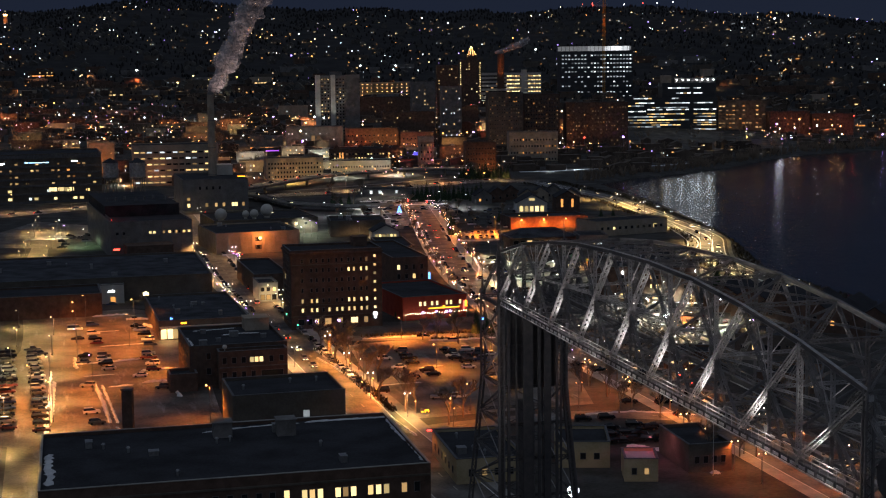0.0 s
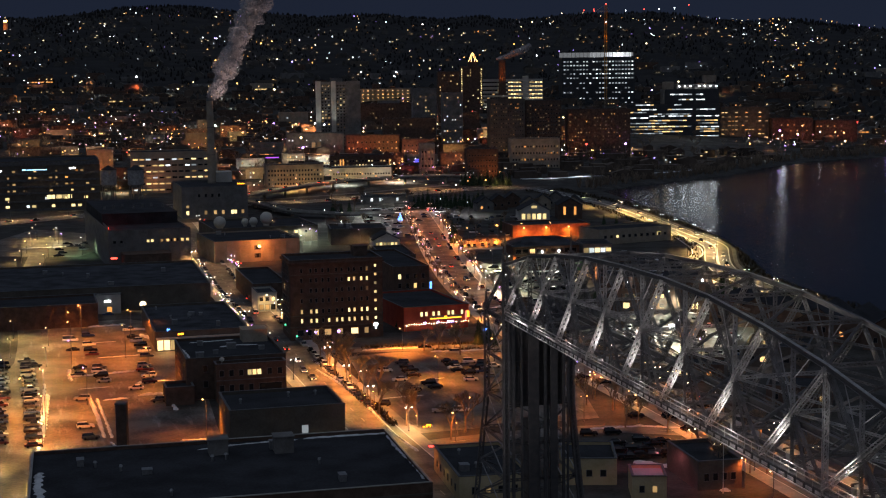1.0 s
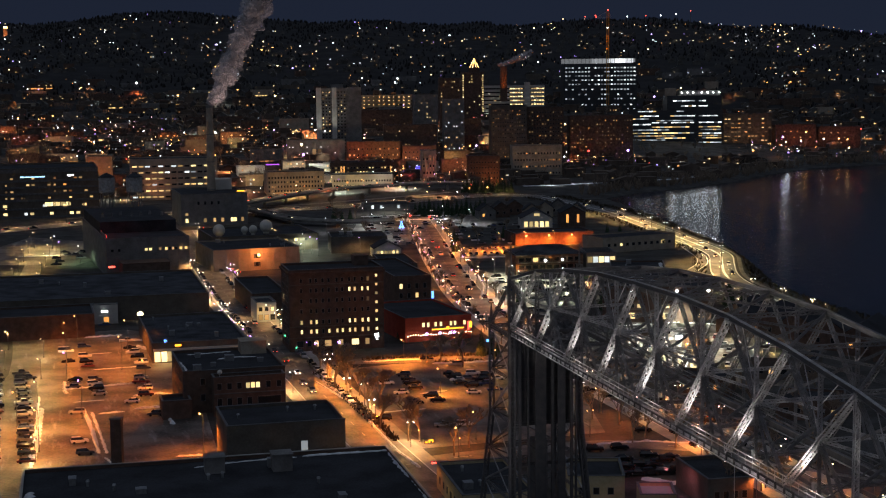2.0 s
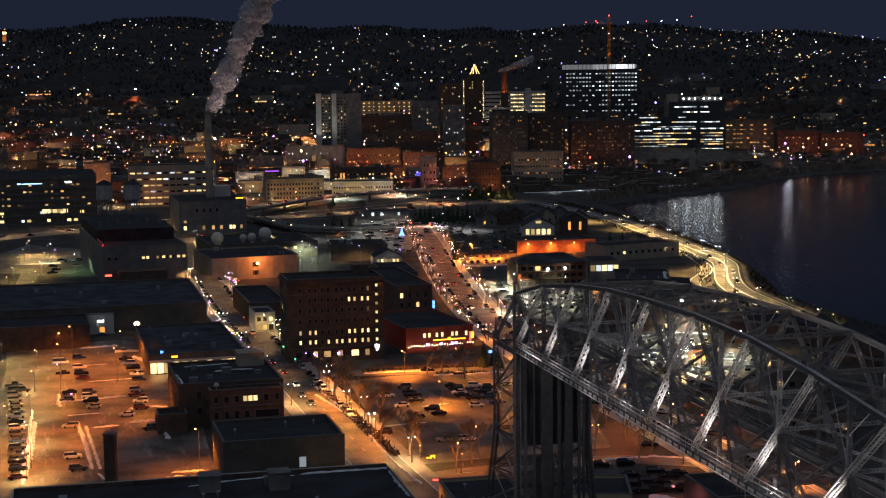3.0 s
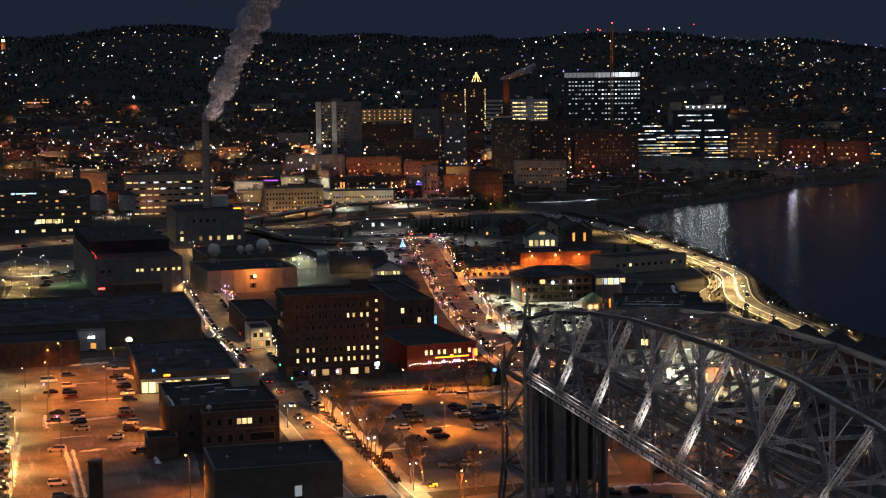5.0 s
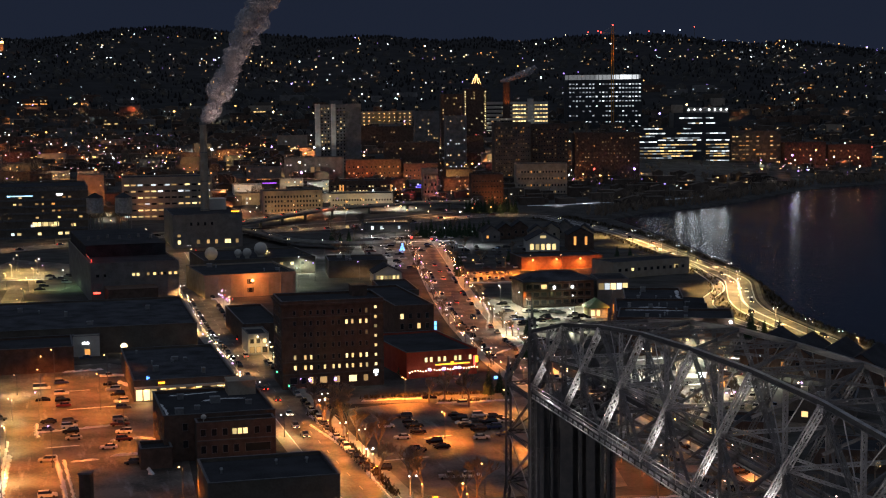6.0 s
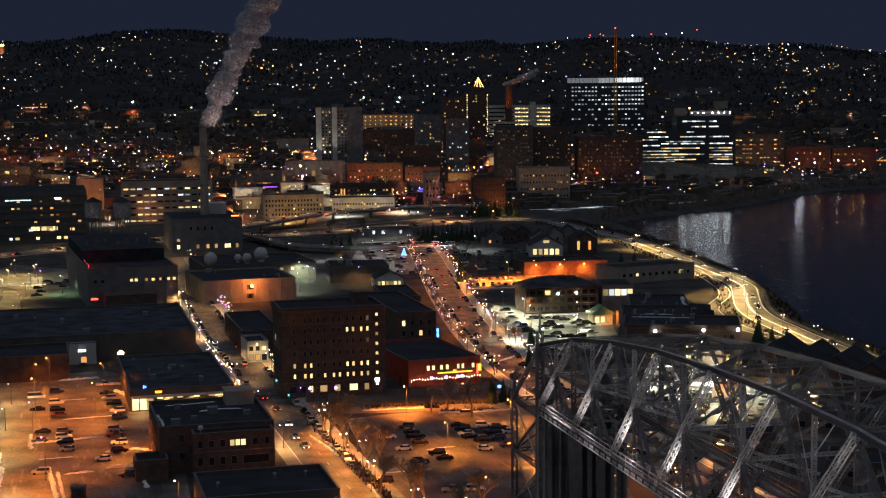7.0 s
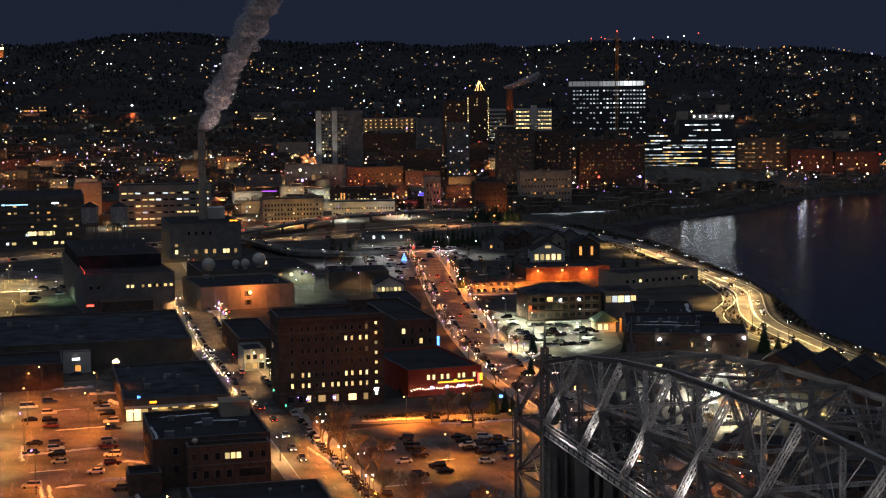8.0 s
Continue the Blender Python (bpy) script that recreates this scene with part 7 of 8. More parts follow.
reach.inputs["From Min"].default_value, reach.inputs["From Max"].default_value, reach.inputs["To Min"].default_value, reach.inputs["To Max"].default_value = 0.3, 0.68, 0.1, 0.36
sl.new(place.outputs["Position"], cloud.inputs["Vector"]), sl.new(cloud.outputs["Fac"], reach.inputs["Value"])
sl.new(body_light.outputs[0], pair.inputs[1]), sl.new(glow_through.outputs[0], pair.inputs[2])
sl.new(reach.outputs["Result"], fade.inputs[0]), sl.new(veil.outputs[0], fade.inputs[1]), sl.new(pair.outputs[0], fade.inputs[2])
sl.new(fade.outputs[0], sn["Material Output"].inputs["Surface"])


def plume(name, start, path, label, seed, along=150, around=56):
    """Steam as one billowing skin round a bent path of (across, up, width) in metres from the start."""
    ob = thing(name, Matrix.Translation(start), label, "steam")
    for skin in (0.32, 0.48, 0.64, 0.8, 0.96, 1.1):
        part("steam", steam_skin(path, seed + skin * 0.35, along, around, skin), STEAM, ob, smooth=True)


def steam_skin(path, seed, along, around, girth):
    """One billowing skin of a plume."""
    s = Shape()
    verts = []
    for i in range(along):
        k = i / (along - 1) * (len(path) - 1)
        j = min(int(k), len(path) - 2)
        f = k - j
        x, z, wide = (path[j][m] + (path[j + 1][m] - path[j][m]) * f for m in range(3))
        g = path[j + 1][0] - path[j][0], path[j + 1][1] - path[j][1]
        t = Vector((g[0], 0, g[1])).normalized()
        a, b = Vector((t.z, 0, -t.x)), Vector((0, 1, 0))
        for m in range(around):
            e = 2 * math.pi * m / around
            d = a * math.cos(e) + b * math.sin(e)
            c = Vector((x, 0, z))
            at = c + d * wide * 0.5
            o = Vector((seed * 9.1, seed, 0))
            swell = 1 + 0.75 * noise.noise(at * 0.13 + o) + 0.34 * noise.noise(at * 0.31 + o) + 0.14 * noise.noise(at * 0.7 + o) + 0.05 * noise.noise(at * 1.5 + o)
            verts.append(c + d * wide * 0.5 * girth * max(0.3, swell))
    faces = [(i * around + m, i * around + (m + 1) % around, (i + 1) * around + (m + 1) % around, (i + 1) * around + m) for i in range(along - 1) for m in range(around)]
    s.add(verts, faces)
    return s


plume("steam_plume", (-157.5, 1030, 75.6), [(0, -0.5, 3.4), (2.5, 3, 7), (6, 9, 10), (11, 19, 11), (16, 28, 11), (20, 37, 12), (25, 48, 13.5), (29, 57, 14), (34, 67, 15.5), (41, 78, 17), (48, 90, 19), (54, 104, 21)], "pale grey steam rising from a tall chimney", 4)
stack = thing("roof_stack", Matrix.Translation((63.2, 1830, 60)), "short orange-lit stack on a downtown roof", "chimney")
part("shaft", Shape().tube((0, 0, 0), (0, 0, 41), 4.4, 4.0, 16), BRICK, stack)
plume("steam_wisp", (63.2, 1830, 101), [(-7, 1, 2.5), (3, 3.5, 4), (13, 6.5, 6), (25, 11, 7), (34, 17, 5)], "thin wisp of steam over the town", 9, 60, 24)
spot("plant_light", -132, 1012, 27, 90000, (1.0, 0.74, 0.69), 48, 0.6, (-138, 1030, 122))
spot("plant_light", -164, 1008, 20.5, 320, (1.0, 0.75, 0.55), 70, 0.4, (-157.5, 1030, 52))
spot("roof_light", 63, 1812, 70, 9000, SODIUM, 70, 0.5, (63, 1830, 95))

for x in (-198.4, -182.6):
    t = thing("water_tank", Matrix.Translation((x, 905, 0)), "old steel water tank with a conical roof on tall legs", "water tank", "water tanks")
    for k in range(6):
        a = k * math.pi / 3
        part("leg", Shape().bar((4.2 * math.cos(a), 4.2 * math.sin(a), 0), (3.9 * math.cos(a), 3.9 * math.sin(a), 29), 0.4), DARK_STEEL, t)
    part("tank", Shape().tube((0, 0, 28.5), (0, 0, 37.0), 4.6, 4.6, 24), STEEL, t)
    part("tank_floor", Shape().tube((0, 0, 26.5), (0, 0, 28.5), 2.0, 4.6, 24), STEEL, t)
    part("tank_roof", Shape().tube((0, 0, 37.0), (0, 0, 39.6), 5.0, 0.3, 24), ROOF, t)
    for z in (9, 19):
        for k in range(6):
            a, b = k * math.pi / 3, (k + 1) * math.pi / 3
            part("brace", Shape().bar((4.1 * math.cos(a), 4.1 * math.sin(a), z), (4.1 * math.cos(b), 4.1 * math.sin(b), z), 0.2), DARK_STEEL, t)
brick_stack = thing("brick_stack", Matrix.Translation((-82.5, 386, 0)), "square dark brick chimney beside a car park", "chimney")
part("shaft", Shape().box(-1.3, -1.3, 0, 1.3, 1.3, 12.2), BRICK, brick_stack)
part("cap", Shape().box(-1.5, -1.5, 12.2, 1.5, 1.5, 12.6), COPING, brick_stack)

# ---- signs and coloured lights ----
def sign(name, label, boxes, mat, at, turn=15.5):
    """Lit sign shapes as plain bars on a backing board."""
    s = thing(name, Matrix.Translation(at) @ Matrix.Rotation(radians(turn), 4, "Z"), label, "sign")
    for x0, z0, x1, z1 in boxes:
        part("bar", Shape().box(x0, -0.2, z0, x1, 0.0, z1), mat, s)
    x0, z0, x1, z1 = min(b[0] for b in boxes), min(b[1] for b in boxes), max(b[2] for b in boxes), max(b[3] for b in boxes)
    part("backing", Shape().box(x0 - 0.2, 0.0, z0 - 0.2, x1 + 0.2, 0.12, z1 + 0.2), DARK_STEEL, s)
    return s


def on_wall(corner, turn, u, z, out=0.25):
    return on_front(corner, turn, u, z, out)


PUB, OFFICE = (-16.9, 557.7), (-346, 1036)
sign("pub_neon", "long orange neon line over a pub front", [(10, 0, 22, 0.35), (15.4, -0.1, 16.4, 0.9)], GLOW["neon"], on_wall(PUB, 20, 0, 3.9), 20)
sign("pub_badge", "yellow and red lit badge on a pub corner", [(0, 0, 0.9, 2.2)], GLOW["neon"], on_wall(PUB, 20, 24.2, 4.0), 20)
sign("pub_side_neon", "red neon edging on a pub corner", [(0, 0, 0.5, 3.0)], GLOW["red"], on_wall(PUB, 20, 23.6, 3.2), 20)
for u in (7.4, 12.6, 16.6, 18.0):
    sign("window_neon", "small violet neon sign in a pub window", [(0, 0, 0.8, 0.8)], GLOW["violet"], on_wall(PUB, 20, u, 2.2), 20)
lights = thing("party_lights", Matrix.Translation((*PUB, 0)) @ Matrix.Rotation(radians(20), 4, "Z"), "string of warm bulbs along a pub front", "string lights")
for k in range(26):
    part("bulb", Shape().ball((0.5 + k * 0.95, -1.6, 2.3 + 0.5 * abs(math.sin(k * 0.6))), 0.2, 4, 6), GLOW["warm"], lights)
part("wire", Shape().bar((0.5, -1.6, 2.5), (24.3, -1.6, 2.5), 0.04), RUBBER, lights)
for x in (0.5, 12.0, 24.3):
    part("post", Shape().bar((x, -1.6, 0), (x, -1.6, 2.9), 0.12), DARK_STEEL, lights)
sign("roof_sign_blue", "long blue-white lit sign on an office wall", [(0, 0.1, 2.2, 1.0), (2.8, 0.25, 16, 0.8)], material("blue_white_sign", (0.2, 0.3, 0.4), 0.4, emit=(0.35, 0.7, 1.0), power=2.0), on_wall(OFFICE, 15.5, 59, 27.3))
sign("roof_sign_white", "white lit emblem on an office wall", [(0, 0, 3.4, 0.7), (1.2, 0.5, 4.6, 1.2)], GLOW["white"], on_wall(OFFICE, 15.5, 41, 26.6))
sign("roof_sign_small", "small blue-white lit sign on an office wall", [(0, 0, 4, 0.9)], GLOW["white"], on_wall(OFFICE, 15.5, 90, 28.0))
sign("plant_sign", "short red-orange lit sign on a steam plant roof", [(0, 0, 4.5, 0.6)], GLOW["neon"], (-137, 1003, 20.6), 12)
sign("pink_strip", "purple lit strip along a far roof", [(0, 0, 11, 0.8)], material("purple_strip", (0.2, 0.1, 0.3), 0.4, emit=(0.5, 0.1, 1.0), power=0.9), (-150, 1270, 21.5), 12)
sign("hall_red_edge", "red neon line running along a hall's roof edge", [(0, 0, 26, 0.9)], GLOW["red"], (-164.5, 747, 18.6), 108)
sign("hall_red_low", "small red neon mark on a hall's side", [(0, 0, 3, 0.8)], GLOW["red"], (-163.0, 743.5, 4.5), 15)
sign("canal_neon", "small orange neon sign on a post", [(0, 4.0, 0.7, 4.3), (0.9, 4.0, 1.25, 4.75), (1.25, 4.5, 2.1, 4.8), (1.8, 4.1, 2.1, 4.5)], GLOW["neon"], (-7.4, 392, 0), 5)
sign("shop_sign_blue", "white and blue lit sign above a shop front", [(1.0, 7.0, 1.3, 7.9), (1.4, 7.3, 1.9, 7.6)], GLOW["blue"], on_wall((-100.0, 522.5), 15.5, 3, 0.0), 15.5)
sign("shop_sign_orange", "orange lit sign above a shop front", [(0, 5.4, 2.0, 6.0)], GLOW["neon"], on_wall((-100.0, 522.5), 15.5, 7.5, 0.0), 15.5)
sign("store_sign", "white lit sign above a doorway", [(0, 0, 2.4, 0.7)], GLOW["white"], on_wall((-138.6, 604.6), 14.5, 3.2, 4.6), 14.5)
sign("arch_lamp_sign", "warm lit arched sign on a long hall", [(0, 0, 2.2, 0.9), (0.6, 0.9, 1.6, 1.4)], GLOW["warm"], on_wall((-202.8, 593.5), 14.5, 82, 2.0), 14.5)
sign("corner_green", "yellow-green vertical sign on a street corner", [(0, 0, 0.45, 2.2)], material("lime_sign", (0.2, 0.3, 0.1), 0.4, emit=(0.6, 1.0, 0.1), power=2.0), (-88.8, 660.2, 2.5))
sign("blade_sign", "blue-white vertical blade sign on a hall corner", [(0, 0, 0.5, 5.0)], GLOW["white"], (-114, 759, 1.5), 20)
sign("blade_sign", "blue and orange vertical sign beside the street", [(0, 0, 0.8, 4.0), (0, 4.2, 0.8, 5.6)], GLOW["blue"], (-8.5, 640, 1.0), 10)
sign("kiosk_blue", "small blue lit shelter sign", [(0, 0, 1.1, 0.8)], GLOW["blue"], (11.5, 541, 3.0), 10)
sign("clinic_red", "red lit sign on a downtown roof", [(0, 0, 9, 2.0)], GLOW["red"], (196, 1880, 43), 3)
sign("clinic_white", "bright white lit canopy on a clinic roof", [(0, 0, 34, 1.2)], LIT_WHITE, (158, 1888, 44), 3)
sign("station_blue", "blue lit band and white sign on a theatre", [(0, 1.4, 13, 2.6), (0, 0, 11, 0.7)], material("theatre_blue", (0.1, 0.1, 0.3), 0.4, emit=(0.12, 0.1, 1.0), power=1.2), (-30, 1352, 12), 10)
sign("crossing_green", "green traffic light hung over a crossing", [(0, 0, 0.35, 0.45)], GLOW["green"], (-58, 540.9, 5.6))
sign("crossing_green", "green traffic light hung over a crossing", [(0, 0, 0.35, 0.45)], GLOW["green"], (-51.7, 517.3, 5.6))
sign("kerb_red", "red traffic light over a far crossing", [(0, 0, 1.0, 1.0)], GLOW["red"], (-26, 975, 6), 10)
sign("kerb_red", "red traffic light over a far crossing", [(0, 0, 1.0, 1.0)], GLOW["red"], (-14, 965, 6), 10)
sign("lamp_mark", "cold white lit panel on a warehouse corner", [(0, 0, 1.4, 1.0), (0.5, -1.1, 1.0, -0.2)], GLOW["white"], on_wall((-56.0, 540.3), 14, 29.6, 4.2), 14)
for u in (8.4, 16.6):
    sign("door_neon", "violet lit shop sign at a warehouse foot", [(0, 0, 0.8, 0.8)], GLOW["violet"], on_wall((-56.0, 540.3), 14, u, 2.4), 14)

blue_tree = thing("lit_blue_tree", Matrix.Translation((-30.5, 958, 0)), "tall cone-shaped tree wrapped in blue lights", "light tree")
for k in range(7):
    f = k / 7
    n = max(2, int(6 * (1 - f)))
    for m in range(n):
        a = m * 2 * math.pi / n + k
        part("bulb", Shape().ball((1.3 * (1 - f) * math.cos(a), 1.3 * (1 - f) * math.sin(a), 0.8 + 4.2 * f), 0.3, 4, 6), GLOW["blue"], blue_tree)
part("frame", Shape().tube((0, 0, 0), (0, 0, 5.2), 0.1, 0.05, 8), DARK_STEEL, blue_tree)

# floodlights on walls
def floodlight(x, y, z, colour, tint, watts, target, size=0.7):
    f = thing("floodlight", Matrix.Translation((x, y, z)), "bright floodlight fixed to a wall bracket", "floodlight", "floodlights")
    part("lens", Shape().ball((0, 0, 0), size, 7, 10), GLOW[colour], f)
    part("bracket", Shape().bar((0, 0.1, -0.3), (0, 1.6, -0.3), 0.15), DARK_STEEL, f)
    spot("flood_lamp", x, y - size - 0.2, z - 0.2, watts, tint, 150, 0.3, target)


hall_lamp = thing("wall_lamp", Matrix.Translation((-94.0, 763.9, 7.6)), "glowing orange sodium globe on a short wall arm", "wall lamp")
part("globe", Shape().ball((0, 0, 0), 0.75, 8, 12), GLOW["sodium"], hall_lamp)
part("arm", Shape().bar((-0.2, 0.6, 0.0), (-0.6, 1.8, 0.0), 0.1), DARK_STEEL, hall_lamp)
hall_glow = bpy.data.lights.new("hall_glow", "POINT")
hall_glow.energy, hall_glow.color, hall_glow.shadow_soft_size = 3300, (1.0, 0.27, 0.05), 0.9
new("hall_glow", hall_glow).matrix_world = pose(-92.6, 760.0, 8.2)
for x, y, z in ((68.2, 597.5, 11.6), (84.7, 595.0, 12.2), (96.3, 593.2, 12.6)):
    floodlight(x, y, z, "white", (1.0, 0.95, 0.8), 3600, (x, y - 14, 0), 0.6)
for x, y, z in ((43, 722.4, 8.6), (51, 724.2, 8.7)):
    floodlight(x, y, z, "white", (1.0, 0.93, 0.75), 3000, (x, y - 8, 0), 0.6)
for k in range(3):
    floodlight(*on_wall((35, 860), 12.5, 6 + 13 * k, 5.2, 1.0), "sodium", SODIUM, 5500, on_wall((35, 860), 12.5, 6 + 13 * k, 0, 0.3), 0.4)
spot("wall_lamp", -152, 972, 9, 900, WARM, 160, 0.4)
spot("wall_lamp", -190, 880, 22, 6000, (1.0, 0.8, 0.55), 150, 0.4)
# lens drawn oversized: the lamp's glare is put into its shape
floodlight(26, 315.2, 4.6, "white", COOL, 900, (26, 309, 0), 1.25)
flood_post = thing("flood_post", Matrix.Translation((26, 317, 0)), "steel post that carries a canal floodlight", "post")
part("post", Shape().tube((0, 0, 0), (0, 0, 4.6), 0.14, 0.1, 8), DARK_STEEL, flood_post)
floodlight(-71.8, 604.0, 7.0, "warm", GOLD, 750, (-71.8, 605.0, 2.0), 0.3)
floodlight(*on_wall((-194, 558.5), 15.5, 54, 6.0, 0.8), "sodium", SODIUM, 90, on_wall((-194, 558.5), 15.5, 54, 0, 0.2), 0.2)

# bridge lighting: white spots along the walkway, aimed up at the steel
for i in range(0, 9):
    for off in (2.2,):
        e = BP + bp(station[i] + 2.0, off, DECK + 1.6)
        t = BP + bp(station[i] + 9.0, off - 1.6 * (1 if off < 6 else -1), TOP[i] - 2)
        part("spotlight", Shape().tube(bp(station[i] + 2.0, off, DECK + 0.4), bp(station[i] + 2.1, off, DECK + 1.2), 0.22, 0.3), GALVANISED, bridge)
        spot("bridge_light", e.x, e.y, e.z, 1900, (1.0, 0.93, 0.9), 125, 0.2, tuple(t))
for i in range(9):
    e = BP + bp(station[i] + PANEL / 2, -0.9, DECK + 2.9)
    part("walkway_lamp", Shape().bar(bp(station[i] + PANEL / 2, -0.1, DECK + 3.2), bp(station[i] + PANEL / 2, -1.0, DECK + 3.2), 0.12).box(*(bp(station[i] + PANEL / 2, -0.9, DECK + 3.05) - Vector((0.15, 0.15, 0.08))), *(bp(station[i] + PANEL / 2, -0.9, DECK + 3.05) + Vector((0.15, 0.15, 0.08)))), DARK_STEEL, bridge)
    spot("walkway_light", e.x, e.y, e.z - 0.05, 300, (1.0, 0.95, 0.9), 150, 0.15)
for s, off, watts, aim in ((-30, -14, 3500, (2, 30)), (20, -30, 14000, (25, 60)), (65, -30, 20000, (65, 60)), (110, -30, 22000, (110, 60)), (75, BROAD + 22, 2500, (80, 60))):
    e, t = BP + bp(s, off, 2.5), BP + bp(aim[0], 2 if off < 0 else BROAD - 2, aim[1])
    f = thing("pier_floodlight", Matrix.Translation((e.x, e.y, 0)), "white floodlight on a canal-side post", "floodlight", "pier floodlights")
    part("post", Shape().tube((0, 0, -2), (0, 0, 2.0), 0.12, 0.1, 8), DARK_STEEL, f)
    part("lamp_head", Shape().box(-0.4, -0.4, 2.0, 0.4, 0.4, 2.3), GALVANISED, f)
    spot("pier_light", e.x, e.y, 2.6, watts, (1.0, 0.93, 0.92), 80, 0.5, tuple(t))

# ---- houses by the canal ----
b = building("visitor_hall", "low yellow-walled hall beside the canal", (25, 351), 12.5, 16, 5.5, -2, CREAM, ROOF)
for u in (3, 6.2, 9.4):
    window(b, "f", u, 2.8, 1.2, 1.4, DARK_GLASS)
b = building("visitor_wing", "small yellow-walled wing under a red-lit roof", (39.5, 338.5), 7.6, 10, 4.6, -2, CREAM, PALE_ROOF)
window(b, "f", 2.2, 2.4, 1.0, 1.4, DARK_GLASS)
window(b, "f", 5.0, 2.4, 1.0, 1.4, LIT_LOW)
b = building("canal_cafe", "small brick cafe with a lamp-lit cream wall", (1.5, 337), 16, 29, 5.2, 11.5, CREAM, ROOF)
storeys(b, "l", 2.6, 3, 1, 2, 6, 1.0, 1.4, lit=0.0, seed=61)
storeys(b, "f", 2.6, 3, 1, 2, 4, 1.2, 1.5, lit=0.25, seed=62)
rooftop(b, 5, 63)
sign("cafe_red_edge", "red lit edge on a cafe corner", [(0, 0, 2.2, 0.35)], GLOW["red"], (-5.5, 366.5, 5.3), 11)
spot("wall_lamp", -5.2, 362, 5.6, 240, SODIUM, 160, 0.2)
spot("wall_lamp", -2.6, 350, 5.0, 70, GOLD, 160, 0.2)
spot("wall_lamp", 32, 346, 6.0, 22, GOLD, 160, 0.2)
spot("wall_lamp", 43, 334, 5.0, 14, GOLD, 160, 0.2)
spot("wall_lamp", 43.5, 345.5, 9.0, 230, (1.0, 0.05, 0.13), 140, 0.3)
spot("wall_lamp", 36, 372, 6.5, 420, (1.0, 0.06, 0.08), 160, 0.3)
spot("wall_lamp", 51, 355, 7, 420, (1.0, 0.3, 0.36), 165, 0.3)
b = building("brick_museum", "dark brick museum hall beside the canal street", (55, 345), 10.5, 20, 6, 12, DARK_WALL, ROOF)
storeys(b, "f", 3.0, 3, 1, 1, 4, 1.1, 1.6, lit=0.0, seed=64)
pole = thing("flagpole", Matrix.Translation((60.3, 343, 0)), "tall bare white flagpole on a plaza", "flagpole")
part("pole", Shape().tube((0, 0, 0), (0, 0, 14), 0.12, 0.06, 8), PALE_WALL, pole)
part("finial", Shape().ball((0, 0, 14.1), 0.18), GALVANISED, pole)
b = building("grill_house", "low restaurant with warm lit windows behind the bridge", (66, 466), 16, 12, 5, -16, BRICK, ROOF)
for u in (2.5, 5.5, 8.5, 11.5):
    window(b, "f", u, 2.6, 1.6, 1.6, LIT_YELLOW if u < 9 else LIT_AMBER)
b = building("drive_in", "small orange-lit drive-in kiosk with a bright white sign", (78, 537), 8.5, 7, 3.8, -16, TAN, ROOF)
for u in (2.0, 5.6):
    window(b, "f", u, 1.8, 1.8, 1.6, LIT_AMBER, "shop_window")
part("canopy", Shape().box(-6.5, -1.0, 3.3, -0.3, 6, 3.6), PALE_WALL, b, "white forecourt canopy")
for x in (-6.2, -0.9):
    part("canopy_post", Shape().tube((x, -0.7, -1), (x, -0.7, 3.3), 0.1, 0.1, 6), GALVANISED, b)
sign("drive_sign", "white lit box sign beside a kiosk", [(0, 4.2, 2.6, 5.6)], GLOW["white"], (75.5, 535.4, 0), -16)
spot("wall_lamp", 82.5, 532.5, 4.6, 900, SODIUM, 150, 0.2, (83, 536, 0))
b = building("plaza_store", "plain dark store beside a white-lit car park", (92, 488), 20, 22, 6, -18, DARK_WALL, ROOF)
storeys(b, "f", 2.6, 3, 1, 1, 5, 1.8, 1.6, lit=0.4, seed=65)
rooftop(b, 4, 66)
b = building("plaza_store", "pale low store with one lit sign behind the bridge", (101, 585), 16, 20, 6, -24, PALE_WALL, ROOF)
storeys(b, "f", 3, 3, 1, 1, 4, 1.6, 1.4, lit=0.5, seed=67)
b = building("plaza_store", "small dark store among bare trees", (88, 432), 18, 16, 5, -16, BRICK, ROOF)
storeys(b, "f", 2.6, 3, 1, 1, 5, 1.4, 1.4, lit=0.3, seed=68)
for corner, w, d, h in (((-150, 392), 28, 60, 11), ((-176, 466), 26, 52, 9), ((-202, 540), 34, 50, 10)):
    building("west_block", "dark flat-roofed block west of a narrow street", corner, w, d, h, 15.5, BRICK, ROOF, group="west blocks")


